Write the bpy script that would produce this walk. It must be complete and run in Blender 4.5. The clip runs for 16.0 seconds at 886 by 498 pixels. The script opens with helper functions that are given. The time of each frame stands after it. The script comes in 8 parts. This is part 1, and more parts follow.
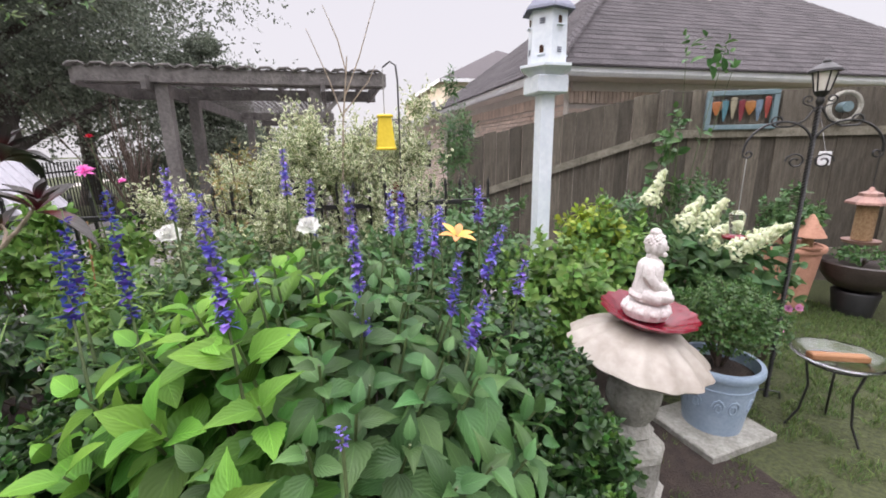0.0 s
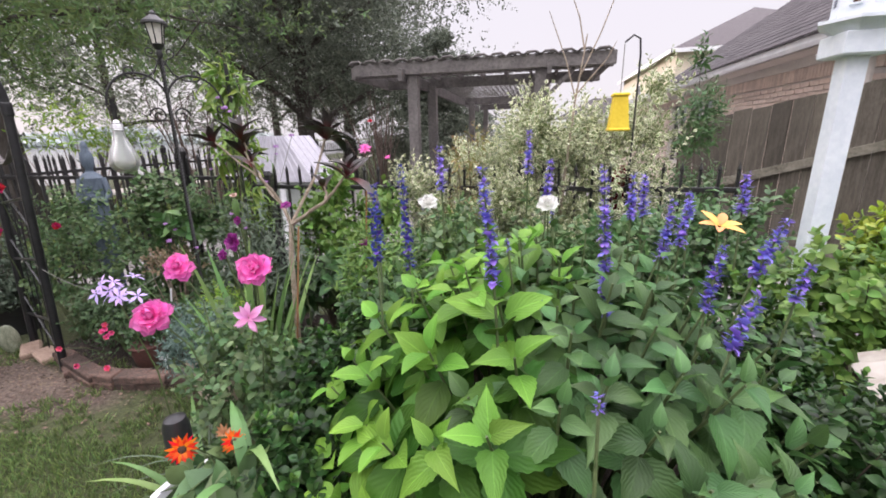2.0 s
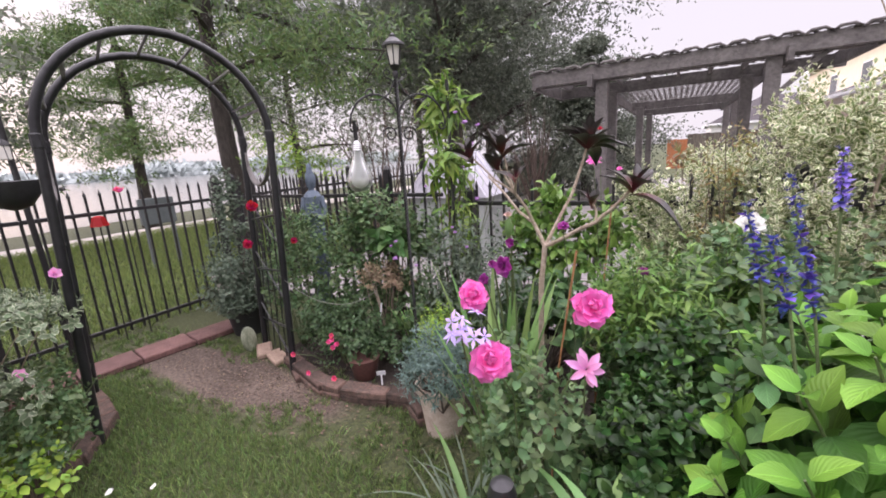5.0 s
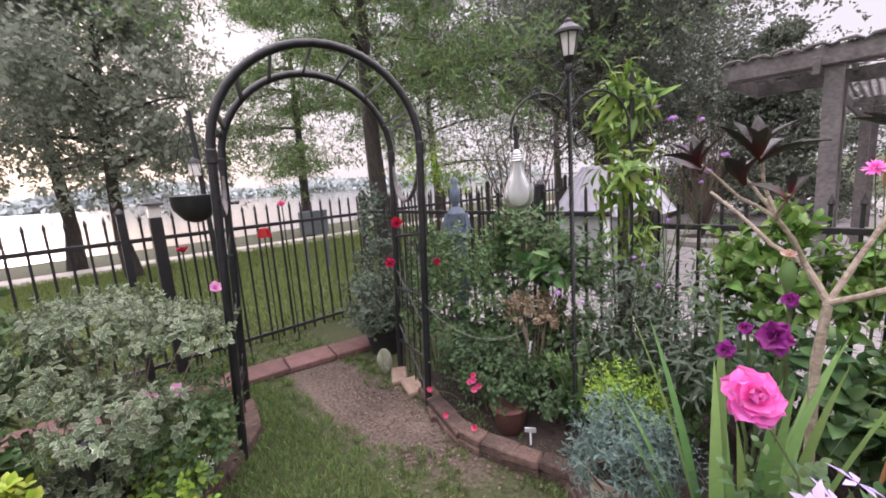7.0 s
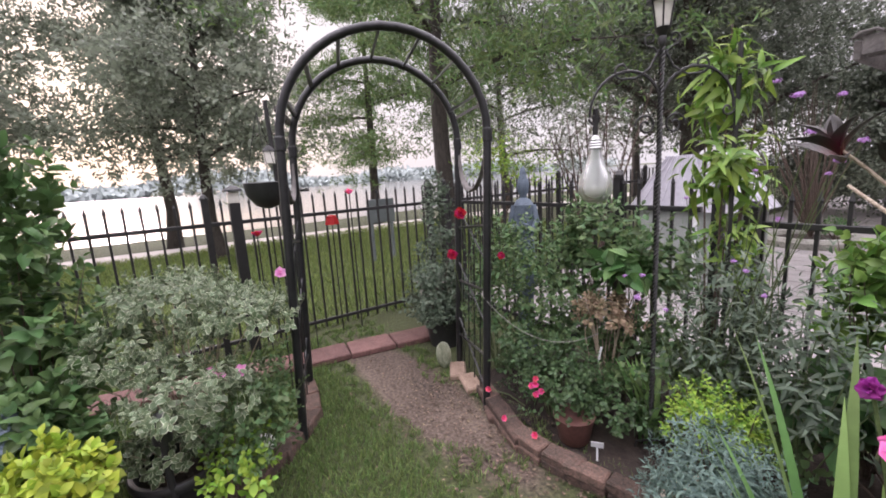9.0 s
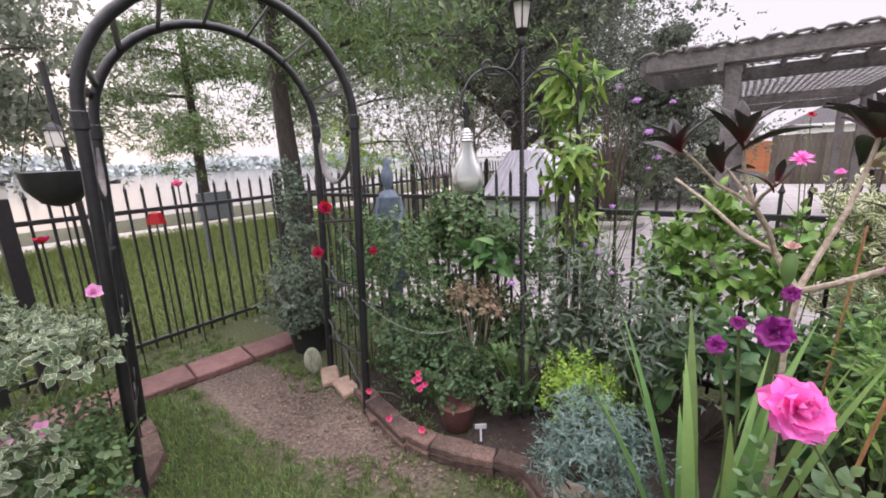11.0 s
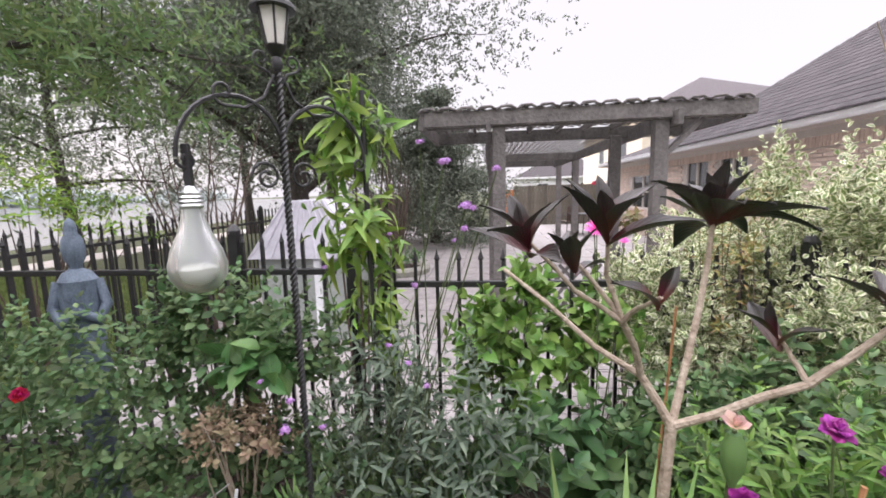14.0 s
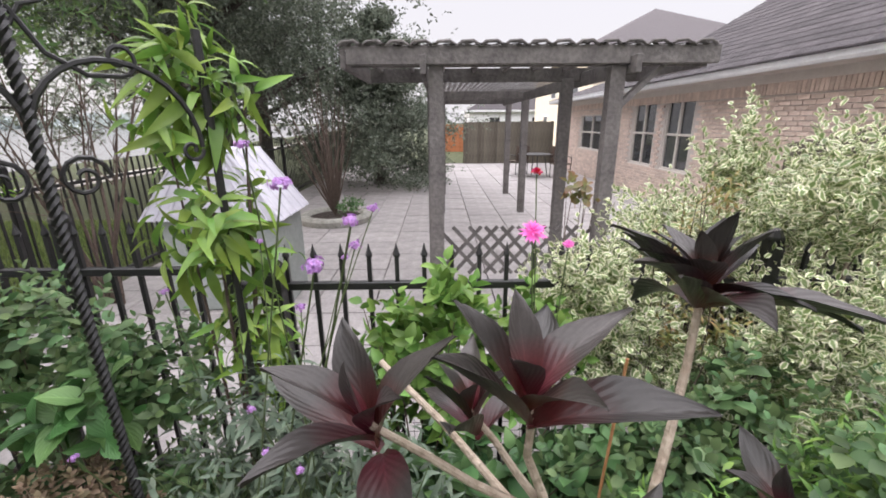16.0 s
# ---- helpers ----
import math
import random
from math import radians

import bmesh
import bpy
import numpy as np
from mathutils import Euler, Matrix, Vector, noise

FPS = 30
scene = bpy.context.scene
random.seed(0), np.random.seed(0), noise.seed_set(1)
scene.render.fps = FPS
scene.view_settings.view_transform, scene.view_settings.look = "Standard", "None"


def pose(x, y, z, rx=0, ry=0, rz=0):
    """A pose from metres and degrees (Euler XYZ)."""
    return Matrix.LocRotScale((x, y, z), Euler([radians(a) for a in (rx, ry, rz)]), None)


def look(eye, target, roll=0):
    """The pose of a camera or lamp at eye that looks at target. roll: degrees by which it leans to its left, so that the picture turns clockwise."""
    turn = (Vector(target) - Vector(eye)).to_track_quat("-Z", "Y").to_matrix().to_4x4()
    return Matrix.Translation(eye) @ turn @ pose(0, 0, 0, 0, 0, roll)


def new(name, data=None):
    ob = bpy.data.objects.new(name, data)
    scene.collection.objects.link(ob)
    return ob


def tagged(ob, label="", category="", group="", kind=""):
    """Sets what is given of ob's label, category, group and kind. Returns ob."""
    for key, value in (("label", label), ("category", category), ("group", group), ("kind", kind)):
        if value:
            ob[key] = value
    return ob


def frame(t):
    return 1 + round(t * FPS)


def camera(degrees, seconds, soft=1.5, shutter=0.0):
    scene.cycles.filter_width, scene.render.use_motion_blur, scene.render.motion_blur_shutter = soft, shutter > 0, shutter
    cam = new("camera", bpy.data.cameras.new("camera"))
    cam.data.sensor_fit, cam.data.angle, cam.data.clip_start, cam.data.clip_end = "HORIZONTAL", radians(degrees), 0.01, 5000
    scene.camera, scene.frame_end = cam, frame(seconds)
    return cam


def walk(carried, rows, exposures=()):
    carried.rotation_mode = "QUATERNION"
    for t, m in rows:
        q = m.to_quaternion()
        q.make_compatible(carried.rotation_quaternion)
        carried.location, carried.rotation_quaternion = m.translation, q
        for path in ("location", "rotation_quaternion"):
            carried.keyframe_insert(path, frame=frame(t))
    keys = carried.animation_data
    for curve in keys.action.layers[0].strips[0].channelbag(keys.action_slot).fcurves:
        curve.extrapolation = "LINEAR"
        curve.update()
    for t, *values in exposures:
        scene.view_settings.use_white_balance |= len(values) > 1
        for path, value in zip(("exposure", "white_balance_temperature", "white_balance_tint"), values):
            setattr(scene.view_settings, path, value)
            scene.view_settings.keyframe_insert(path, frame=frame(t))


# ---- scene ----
cam = camera(94.2, 16.0, soft=1.8)
METRES, EYE, TILT, LEAN, TURN = 3.1, 1.5, 0.0, 0.0, -14.5
ROWS = [
    (0.0, 0.0, 0.0, 0.0, -0.23, -13.55, 0.95),
    (0.5, 0.0046, 0.0079, 0.0006, 7.64, -13.83, 0.98),
    (1.0, 0.0086, 0.0053, 0.0001, 15.63, -14.09, 0.9),
    (1.5, -0.0012, -0.0081, -0.0008, 22.13, -14.52, 0.91),
    (2.0, -0.0435, -0.0289, -0.0015, 26.8, -15.34, 1.11),
    (2.5, -0.0969, -0.0532, 0.0002, 30.14, -16.0, 1.29),
    (3.0, -0.1312, -0.0729, -0.0001, 33.43, -16.25, 1.62),
    (3.5, -0.1508, -0.0794, -0.0019, 36.96, -15.53, 2.02),
    (4.0, -0.1794, -0.0804, -0.0004, 39.8, -14.32, 2.44),
    (6.5, -0.392, -0.0423, 0.0007, 54.07, -9.77, 4.12),
    (7.0, -0.415, -0.0265, -0.0018, 61.19, -9.45, 4.02),
    (7.5, -0.4304, -0.0, -0.0026, 68.19, -9.45, 3.65),
    (8.0, -0.4322, 0.0091, -0.0045, 73.87, -9.86, 3.28),
    (10.5, -0.4927, -0.0404, -0.0017, 55.51, -11.85, 3.22),
    (11.0, -0.5016, -0.03, -0.0018, 49.38, -12.52, 2.54),
    (11.5, -0.5243, 0.0082, -0.005, 44.59, -13.09, 1.61),
    (12.0, -0.5498, 0.0487, -0.0024, 40.24, -12.82, 0.8),
    (12.5, -0.5673, 0.0709, -0.0028, 35.69, -12.42, 0.35),
    (13.0, -0.5957, 0.0922, 0.0083, 30.42, -10.61, 0.36),
    (13.5, -0.6146, 0.1085, 0.019, 25.04, -9.08, 0.82),
    (14.0, -0.6189, 0.1458, 0.0288, 20.49, -7.92, 1.57),
    (14.5, -0.6208, 0.198, 0.042, 17.34, -8.37, 2.04),
    (15.0, -0.6165, 0.2425, 0.0591, 15.59, -10.49, 1.9),
    (15.5, -0.6114, 0.2781, 0.0734, 14.58, -13.78, 1.37),
    (16.0, -0.6129, 0.3048, 0.0853, 13.89, -17.18, 0.39),
]
walk(cam, [(t, pose(0, 0, EYE, TILT, LEAN, TURN) @ pose(METRES * x, METRES * y, METRES * z, 90 + pitch, roll, yaw)) for t, x, y, z, yaw, pitch, roll in ROWS],
     [(0.0, 0.64, 6500, 22), (2.5, 0.73, 6500, 26), (6.5, 0.75, 6500, 31), (8.0, 0.7, 6500, 29), (10.5, 0.77, 6500, 28), (13.0, 0.92, 6500, 26), (16.0, 0.74, 6500, 20)])

# ---- world and light ----
SUN_AZ, SUN_EL = radians(95), radians(16)   # low hazy sun over the lake
world = bpy.data.worlds.new("hazy_sky")
scene.world = world
world.use_nodes = True
wn, wl = world.node_tree.nodes, world.node_tree.links
sky = wn.new("ShaderNodeTexSky")
sky.sky_type, sky.sun_disc = "NISHITA", False
sky.sun_elevation, sky.sun_rotation = SUN_EL, -SUN_AZ
sky.air_density, sky.dust_density, sky.ozone_density = 1.2, 3.0, 1.0
haze = wn.new("ShaderNodeMix")
haze.data_type = "RGBA"
haze.inputs[0].default_value = 0.9
skyscale = wn.new("ShaderNodeVectorMath")
skyscale.operation = "SCALE"
skyscale.inputs["Scale"].default_value = 0.12
wl.new(sky.outputs[0], skyscale.inputs[0])
wl.new(skyscale.outputs[0], haze.inputs[6])
# hazy overcast: brighter overhead than at the horizon, by the usual overcast law
way = wn.new("ShaderNodeTexCoord")
sep = wn.new("ShaderNodeSeparateXYZ")
wl.new(way.outputs["Generated"], sep.inputs[0])
lift = wn.new("ShaderNodeMapRange")
lift.inputs[1].default_value, lift.inputs[2].default_value = 0.4, 0.75
lift.inputs[3].default_value, lift.inputs[4].default_value = 0.58, 3.0
wl.new(sep.outputs[2], lift.inputs[0])
tone = wn.new("ShaderNodeVectorMath")
tone.operation = "SCALE"
tone.inputs[0].default_value = (0.96, 0.985, 0.995)
wl.new(lift.outputs[0], tone.inputs["Scale"])
wl.new(tone.outputs[0], haze.inputs[7])
wl.new(haze.outputs[2], wn["Background"].inputs[0])
wn["Background"].inputs[1].default_value = 1.0
sun = new("sun", bpy.data.lights.new("sun", "SUN"))
sun.data.energy, sun.data.angle, sun.data.color = 1.6, radians(20), (1.0, 0.93, 0.86)
sun.matrix_world = look((0, 0, 20), (20 * math.sin(SUN_AZ), -20 * math.cos(SUN_AZ), 20 - 20 * math.tan(SUN_EL)))


# ---- materials ----
def nodes_of(name):
    m = bpy.data.materials.new(name)
    m.use_nodes = True
    n = m.node_tree.nodes
    return m, n, m.node_tree.links, n["Principled BSDF"]


def rgba(c):
    return (*c, 1.0)


def plain(name, dark, light, rough=0.6, scale=8.0, bump=0.15, metal=0.0, stretch=(1, 1, 1), vary=0.0, fine=6.0, spec=0.5):
    """A surface with two scales of mottling, bump and, where asked, a shade of its own for each piece."""
    m, n, l, b = nodes_of(name)
    tc = n.new("ShaderNodeTexCoord")
    mp = n.new("ShaderNodeMapping")
    mp.inputs["Scale"].default_value = stretch
    l.new(tc.outputs["Object"], mp.inputs[0])
    n1, n2 = n.new("ShaderNodeTexNoise"), n.new("ShaderNodeTexNoise")
    n1.inputs["Scale"].default_value, n1.inputs["Detail"].default_value = scale, 6
    n2.inputs["Scale"].default_value, n2.inputs["Detail"].default_value = scale * fine, 4
    l.new(mp.outputs[0], n1.inputs[0])
    l.new(mp.outputs[0], n2.inputs[0])
    mix = n.new("ShaderNodeMath")
    mix.operation = "MULTIPLY_ADD"
    mix.inputs[1].default_value = 0.45
    l.new(n2.outputs[0], mix.inputs[0])
    half = n.new("ShaderNodeMath")
    half.operation = "MULTIPLY"
    half.inputs[1].default_value = 0.55
    l.new(n1.outputs[0], half.inputs[0])
    l.new(half.outputs[0], mix.inputs[2])
    ramp = n.new("ShaderNodeValToRGB")
    ramp.color_ramp.elements[0].position, ramp.color_ramp.elements[1].position = 0.32, 0.68
    ramp.color_ramp.elements[0].color, ramp.color_ramp.elements[1].color = rgba(dark), rgba(light)
    l.new(mix.outputs[0], ramp.inputs[0])
    out = ramp.outputs[0]
    if vary:
        out = shade_by_piece(n, l, out, vary)
    l.new(out, b.inputs["Base Color"])
    b.inputs["Roughness"].default_value, b.inputs["Metallic"].default_value = rough, metal
    b.inputs["Specular IOR Level"].default_value = spec
    if bump:
        bp = n.new("ShaderNodeBump")
        bp.inputs["Strength"].default_value, bp.inputs["Distance"].default_value = bump, 0.02
        l.new(n2.outputs[0], bp.inputs["Height"])
        l.new(bp.outputs[0], b.inputs["Normal"])
    return m


def shade_by_piece(n, l, colour, vary, hue=0.0):
    """Lightens or darkens a colour by the object's and the island's own random number."""
    oi, ge = n.new("ShaderNodeObjectInfo"), n.new("ShaderNodeNewGeometry")
    add = n.new("ShaderNodeMath")
    add.operation = "ADD"
    l.new(oi.outputs["Random"], add.inputs[0])
    l.new(ge.outputs["Random Per Island"], add.inputs[1])
    fr = n.new("ShaderNodeMath")
    fr.operation = "FRACT"
    l.new(add.outputs[0], fr.inputs[0])
    hs = n.new("ShaderNodeHueSaturation")
    mr = n.new("ShaderNodeMapRange")
    mr.inputs[3].default_value, mr.inputs[4].default_value = 1 - vary, 1 + vary
    l.new(fr.outputs[0], mr.inputs[0])
    l.new(mr.outputs[0], hs.inputs["Value"])
    if hue:
        mh = n.new("ShaderNodeMapRange")
        mh.inputs[3].default_value, mh.inputs[4].default_value = 0.5 - hue, 0.5 + hue
        sq = n.new("ShaderNodeMath")
        sq.operation = "MULTIPLY"
        sq.inputs[1].default_value = 7.31
        fq = n.new("ShaderNodeMath")
        fq.operation = "FRACT"
        l.new(fr.outputs[0], sq.inputs[0])
        l.new(sq.outputs[0], fq.inputs[0])
        l.new(fq.outputs[0], mh.inputs[0])
        l.new(mh.outputs[0], hs.inputs["Hue"])
    l.new(colour, hs.inputs["Color"])
    return hs.outputs[0]


def leafy(name, base, tip=None, rough=0.45, vary=0.35, hue=0.025, through_light=0.3, edge=None, veins=0.0, edge_at=0.55, mottled=0.15, turn=(0.0, 1.0), spec=0.4):
    """A leaf or petal: uv runs across (x) and along (y). edge: another colour along the rim; veins: relief."""
    m, n, l, b = nodes_of(name)
    uv = n.new("ShaderNodeUVMap")
    sx = n.new("ShaderNodeSeparateXYZ")
    l.new(uv.outputs[0], sx.inputs[0])
    ramp = n.new("ShaderNodeMix")
    ramp.data_type = "RGBA"
    ramp.inputs[6].default_value, ramp.inputs[7].default_value = rgba(base), rgba(tip or base)
    along = n.new("ShaderNodeMapRange")
    along.inputs[1].default_value, along.inputs[2].default_value = turn
    l.new(sx.outputs[1], along.inputs[0])
    l.new(along.outputs[0], ramp.inputs[0])
    colour = ramp.outputs[2]
    away = n.new("ShaderNodeMath")
    away.operation = "SUBTRACT"
    away.inputs[1].default_value = 0.5
    l.new(sx.outputs[0], away.inputs[0])
    ab = n.new("ShaderNodeMath")
    ab.operation = "ABSOLUTE"
    l.new(away.outputs[0], ab.inputs[0])
    if edge:
        nz = n.new("ShaderNodeTexNoise")
        nz.inputs["Scale"].default_value = 60
        tc = n.new("ShaderNodeTexCoord")
        l.new(tc.outputs["Object"], nz.inputs[0])
        ad = n.new("ShaderNodeMath")
        ad.operation = "MULTIPLY_ADD"
        ad.inputs[1].default_value = 0.35
        l.new(nz.outputs[0], ad.inputs[0])
        l.new(ab.outputs[0], ad.inputs[2])
        step = n.new("ShaderNodeMapRange")
        step.inputs[1].default_value, step.inputs[2].default_value = edge_at - 0.08, edge_at + 0.08
        l.new(ad.outputs[0], step.inputs[0])
        em = n.new("ShaderNodeMix")
        em.data_type = "RGBA"
        em.inputs[7].default_value = rgba(edge)
        l.new(step.outputs[0], em.inputs[0])
        l.new(colour, em.inputs[6])
        colour = em.outputs[2]
    if mottled:
        tn, tco = n.new("ShaderNodeTexNoise"), n.new("ShaderNodeTexCoord")
        tn.inputs["Scale"].default_value = 35
        l.new(tco.outputs["Object"], tn.inputs[0])
        hm, hv = n.new("ShaderNodeMapRange"), n.new("ShaderNodeHueSaturation")
        hm.inputs[3].default_value, hm.inputs[4].default_value = 1 - mottled, 1 + mottled
        l.new(tn.outputs[0], hm.inputs[0])
        l.new(hm.outputs[0], hv.inputs["Value"])
        l.new(colour, hv.inputs["Color"])
        colour = hv.outputs[0]
    colour = shade_by_piece(n, l, colour, vary, hue)
    l.new(colour, b.inputs["Base Color"])
    b.inputs["Roughness"].default_value = rough
    b.inputs["Specular IOR Level"].default_value = spec
    if veins:
        # the midrib is paler than the blade
        rib = n.new("ShaderNodeMapRange")
        rib.inputs[1].default_value, rib.inputs[2].default_value = 0.012, 0.03
        rib.inputs[3].default_value, rib.inputs[4].default_value = 1.35, 1.0
        l.new(ab.outputs[0], rib.inputs[0])
        paler = n.new("ShaderNodeHueSaturation")
        l.new(rib.outputs[0], paler.inputs["Value"])
        l.new(colour, paler.inputs["Color"])
        colour = paler.outputs[0]
        l.new(colour, b.inputs["Base Color"])
        k = n.new("ShaderNodeMath")
        k.operation = "MULTIPLY_ADD"
        k.inputs[1].default_value = -1.1
        l.new(ab.outputs[0], k.inputs[0])
        l.new(sx.outputs[1], k.inputs[2])
        sn = n.new("ShaderNodeMath")
        sn.operation = "MULTIPLY"
        sn.inputs[1].default_value = 44
        l.new(k.outputs[0], sn.inputs[0])
        si = n.new("ShaderNodeMath")
        si.operation = "SINE"
        l.new(sn.outputs[0], si.inputs[0])
        bp = n.new("ShaderNodeBump")
        bp.inputs["Strength"].default_value, bp.inputs["Distance"].default_value = veins, 0.004
        l.new(si.outputs[0], bp.inputs["Height"])
        l.new(bp.outputs[0], b.inputs["Normal"])
    if through_light:
        tr = n.new("ShaderNodeBsdfTranslucent")
        l.new(colour, tr.inputs[0])
        mx = n.new("ShaderNodeMixShader")
        mx.inputs[0].default_value = through_light
        l.new(b.outputs[0], mx.inputs[1])
        l.new(tr.outputs[0], mx.inputs[2])
        l.new(mx.outputs[0], n["Material Output"].inputs[0])
    return m


def glassy(name, tint, rough=0.05, clear=1.0):
    m, n, l, b = nodes_of(name)
    b.inputs["Base Color"].default_value = rgba(tint)
    b.inputs["Roughness"].default_value, b.inputs["Transmission Weight"].default_value, b.inputs["IOR"].default_value = rough, clear, 1.45
    return m


M_BLACK = plain("black_iron", (0.008, 0.008, 0.009), (0.022, 0.021, 0.021), 0.42, 30, 0.1)
M_ARCH = plain("worn_black_paint", (0.006, 0.006, 0.007), (0.02, 0.02, 0.022), 0.35, 6, 0.15)
M_GREYWOOD = plain("weathered_grey_wood", (0.075, 0.068, 0.066), (0.19, 0.175, 0.165), 0.85, 5, 0.5, stretch=(1, 1, 1), vary=0.15)
M_FENCEWOOD = plain("weathered_fence_boards", (0.055, 0.047, 0.036), (0.17, 0.15, 0.118), 0.9, 7, 0.6, stretch=(6, 6, 0.6), vary=0.32)
M_RAILWOOD = plain("mossy_fence_rail", (0.09, 0.085, 0.06), (0.26, 0.24, 0.19), 0.9, 7, 0.5, vary=0.1)
M_BARK = plain("grey_brown_bark", (0.03, 0.025, 0.02), (0.095, 0.08, 0.07), 0.9, 10, 0.8, stretch=(3, 3, 0.6))
M_STEM = plain("green_stem", (0.04, 0.06, 0.02), (0.10, 0.14, 0.05), 0.6, 20, 0.1)
M_TWIG = plain("pale_tan_twig", (0.22, 0.165, 0.115), (0.44, 0.37, 0.29), 0.75, 25, 0.5, fine=3)
M_DARKTWIG = plain("brown_twig", (0.05, 0.035, 0.025), (0.14, 0.10, 0.08), 0.8, 30, 0.3)
M_BRICK = plain("pink_tan_brick", (0.48, 0.37, 0.31), (0.68, 0.56, 0.48), 0.85, 9, 0.3, vary=0.14)
M_MORTAR = plain("pale_mortar", (0.42, 0.38, 0.35), (0.55, 0.5, 0.46), 0.9, 20, 0.3)
M_EDGEBRICK = plain("weathered_red_edging_brick", (0.028, 0.026, 0.02), (0.17, 0.1, 0.078), 0.9, 17, 0.8, vary=0.4)
M_PAVER = plain("dull_red_paver", (0.09, 0.045, 0.04), (0.19, 0.098, 0.086), 0.85, 12, 0.4, vary=0.2)
M_TANSTONE = plain("tan_sandstone", (0.18, 0.12, 0.085), (0.36, 0.26, 0.2), 0.9, 12, 0.5, vary=0.12)
M_SHINGLE = plain("dark_brown_grey_shingle", (0.045, 0.04, 0.043), (0.1, 0.088, 0.092), 0.9, 40, 0.5, vary=0.25)
M_TRIM = plain("beige_trim_paint", (0.5, 0.46, 0.42), (0.6, 0.56, 0.51), 0.6, 4, 0.03)
M_STUCCO = plain("cream_wall_siding", (0.62, 0.55, 0.43), (0.74, 0.67, 0.55), 0.8, 4, 0.1)
M_WHITE = plain("white_paint", (0.66, 0.68, 0.7), (0.84, 0.85, 0.86), 0.5, 5, 0.08)
M_PATIO = plain("pale_concrete_paving", (0.22, 0.205, 0.2), (0.37, 0.345, 0.335), 0.9, 6, 0.3, vary=0.08)
M_CONCRETE = plain("mossy_concrete", (0.17, 0.17, 0.14), (0.42, 0.41, 0.37), 0.9, 10, 0.5)
M_SOIL = plain("dark_soil", (0.02, 0.014, 0.011), (0.062, 0.044, 0.034), 0.95, 20, 0.9)
M_BULBGLASS = glassy("frosted_clear_glass", (0.8, 0.84, 0.84), 0.36, 0.88)
M_PANE = plain("dark_window_pane", (0.03, 0.034, 0.037), (0.05, 0.054, 0.057), 0.06, 2, 0.0)
M_STEELCAP = plain("galvanised_metal", (0.45, 0.45, 0.46), (0.62, 0.62, 0.63), 0.3, 20, 0.05, metal=0.9)
M_COVER = plain("pale_grey_fabric_cover", (0.45, 0.44, 0.49), (0.62, 0.61, 0.66), 0.8, 3, 0.3)


def ground_material():
    """Lawn with a bare, trodden earth patch that leads through the arch, and soil in the beds."""
    m, n, l, b = nodes_of("lawn_and_earth")
    tc = n.new("ShaderNodeTexCoord")
    big, small = n.new("ShaderNodeTexNoise"), n.new("ShaderNodeTexNoise")
    big.inputs["Scale"].default_value, big.inputs["Detail"].default_value = 1.3, 5
    small.inputs["Scale"].default_value, small.inputs["Detail"].default_value = 45, 6
    for q in (big, small):
        l.new(tc.outputs["Object"], q.inputs[0])
    g = n.new("ShaderNodeValToRGB")
    g.color_ramp.elements[0].position, g.color_ramp.elements[1].position = 0.3, 0.7
    g.color_ramp.elements[0].color, g.color_ramp.elements[1].color = (0.025, 0.03, 0.012, 1), (0.075, 0.09, 0.03, 1)
    l.new(small.outputs[0], g.inputs[0])
    e = n.new("ShaderNodeValToRGB")
    e.color_ramp.elements[0].position, e.color_ramp.elements[1].position = 0.36, 0.66
    e.color_ramp.elements[0].color, e.color_ramp.elements[1].color = (0.03, 0.02, 0.015, 1), (0.2, 0.15, 0.118, 1)
    blend = n.new("ShaderNodeMix")
    blend.inputs[0].default_value = 0.45
    l.new(small.outputs[0], blend.inputs[2])
    l.new(big.outputs[0], blend.inputs[3])
    l.new(blend.outputs[0], e.inputs[0])
    sp = n.new("ShaderNodeSeparateXYZ")
    l.new(tc.outputs["Object"], sp.inputs[0])
    def term(socket, centre, radius):
        a = n.new("ShaderNodeMath")
        a.operation = "SUBTRACT"
        a.inputs[1].default_value = centre
        l.new(socket, a.inputs[0])
        d = n.new("ShaderNodeMath")
        d.operation = "DIVIDE"
        d.inputs[1].default_value = radius
        l.new(a.outputs[0], d.inputs[0])
        p = n.new("ShaderNodeMath")
        p.operation = "POWER"
        p.inputs[1].default_value = 2
        l.new(d.outputs[0], p.inputs[0])
        return p.outputs[0]
    s = n.new("ShaderNodeMath")
    s.operation = "ADD"
    l.new(term(sp.outputs[0], -3.75, 1.2), s.inputs[0])
    l.new(term(sp.outputs[1], 1.6, 0.27), s.inputs[1])
    w = n.new("ShaderNodeMath")
    w.operation = "MULTIPLY_ADD"
    w.inputs[1].default_value = 1.5
    l.new(big.outputs[0], w.inputs[0])
    l.new(s.outputs[0], w.inputs[2])
    r = n.new("ShaderNodeMapRange")
    r.inputs[1].default_value, r.inputs[2].default_value = 1.45, 1.95
    l.new(w.outputs[0], r.inputs[0])
    mx = n.new("ShaderNodeMix")
    mx.data_type = "RGBA"
    l.new(r.outputs[0], mx.inputs[0])
    l.new(e.outputs[0], mx.inputs[6])
    l.new(g.outputs[0], mx.inputs[7])
    l.new(mx.outputs[2], b.inputs["Base Color"])
    b.inputs["Roughness"].default_value = 0.95
    bp = n.new("ShaderNodeBump")
    bp.inputs["Strength"].default_value, bp.inputs["Distance"].default_value = 0.8, 0.025
    l.new(small.outputs[0], bp.inputs["Height"])
    l.new(bp.outputs[0], b.inputs["Normal"])
    return m


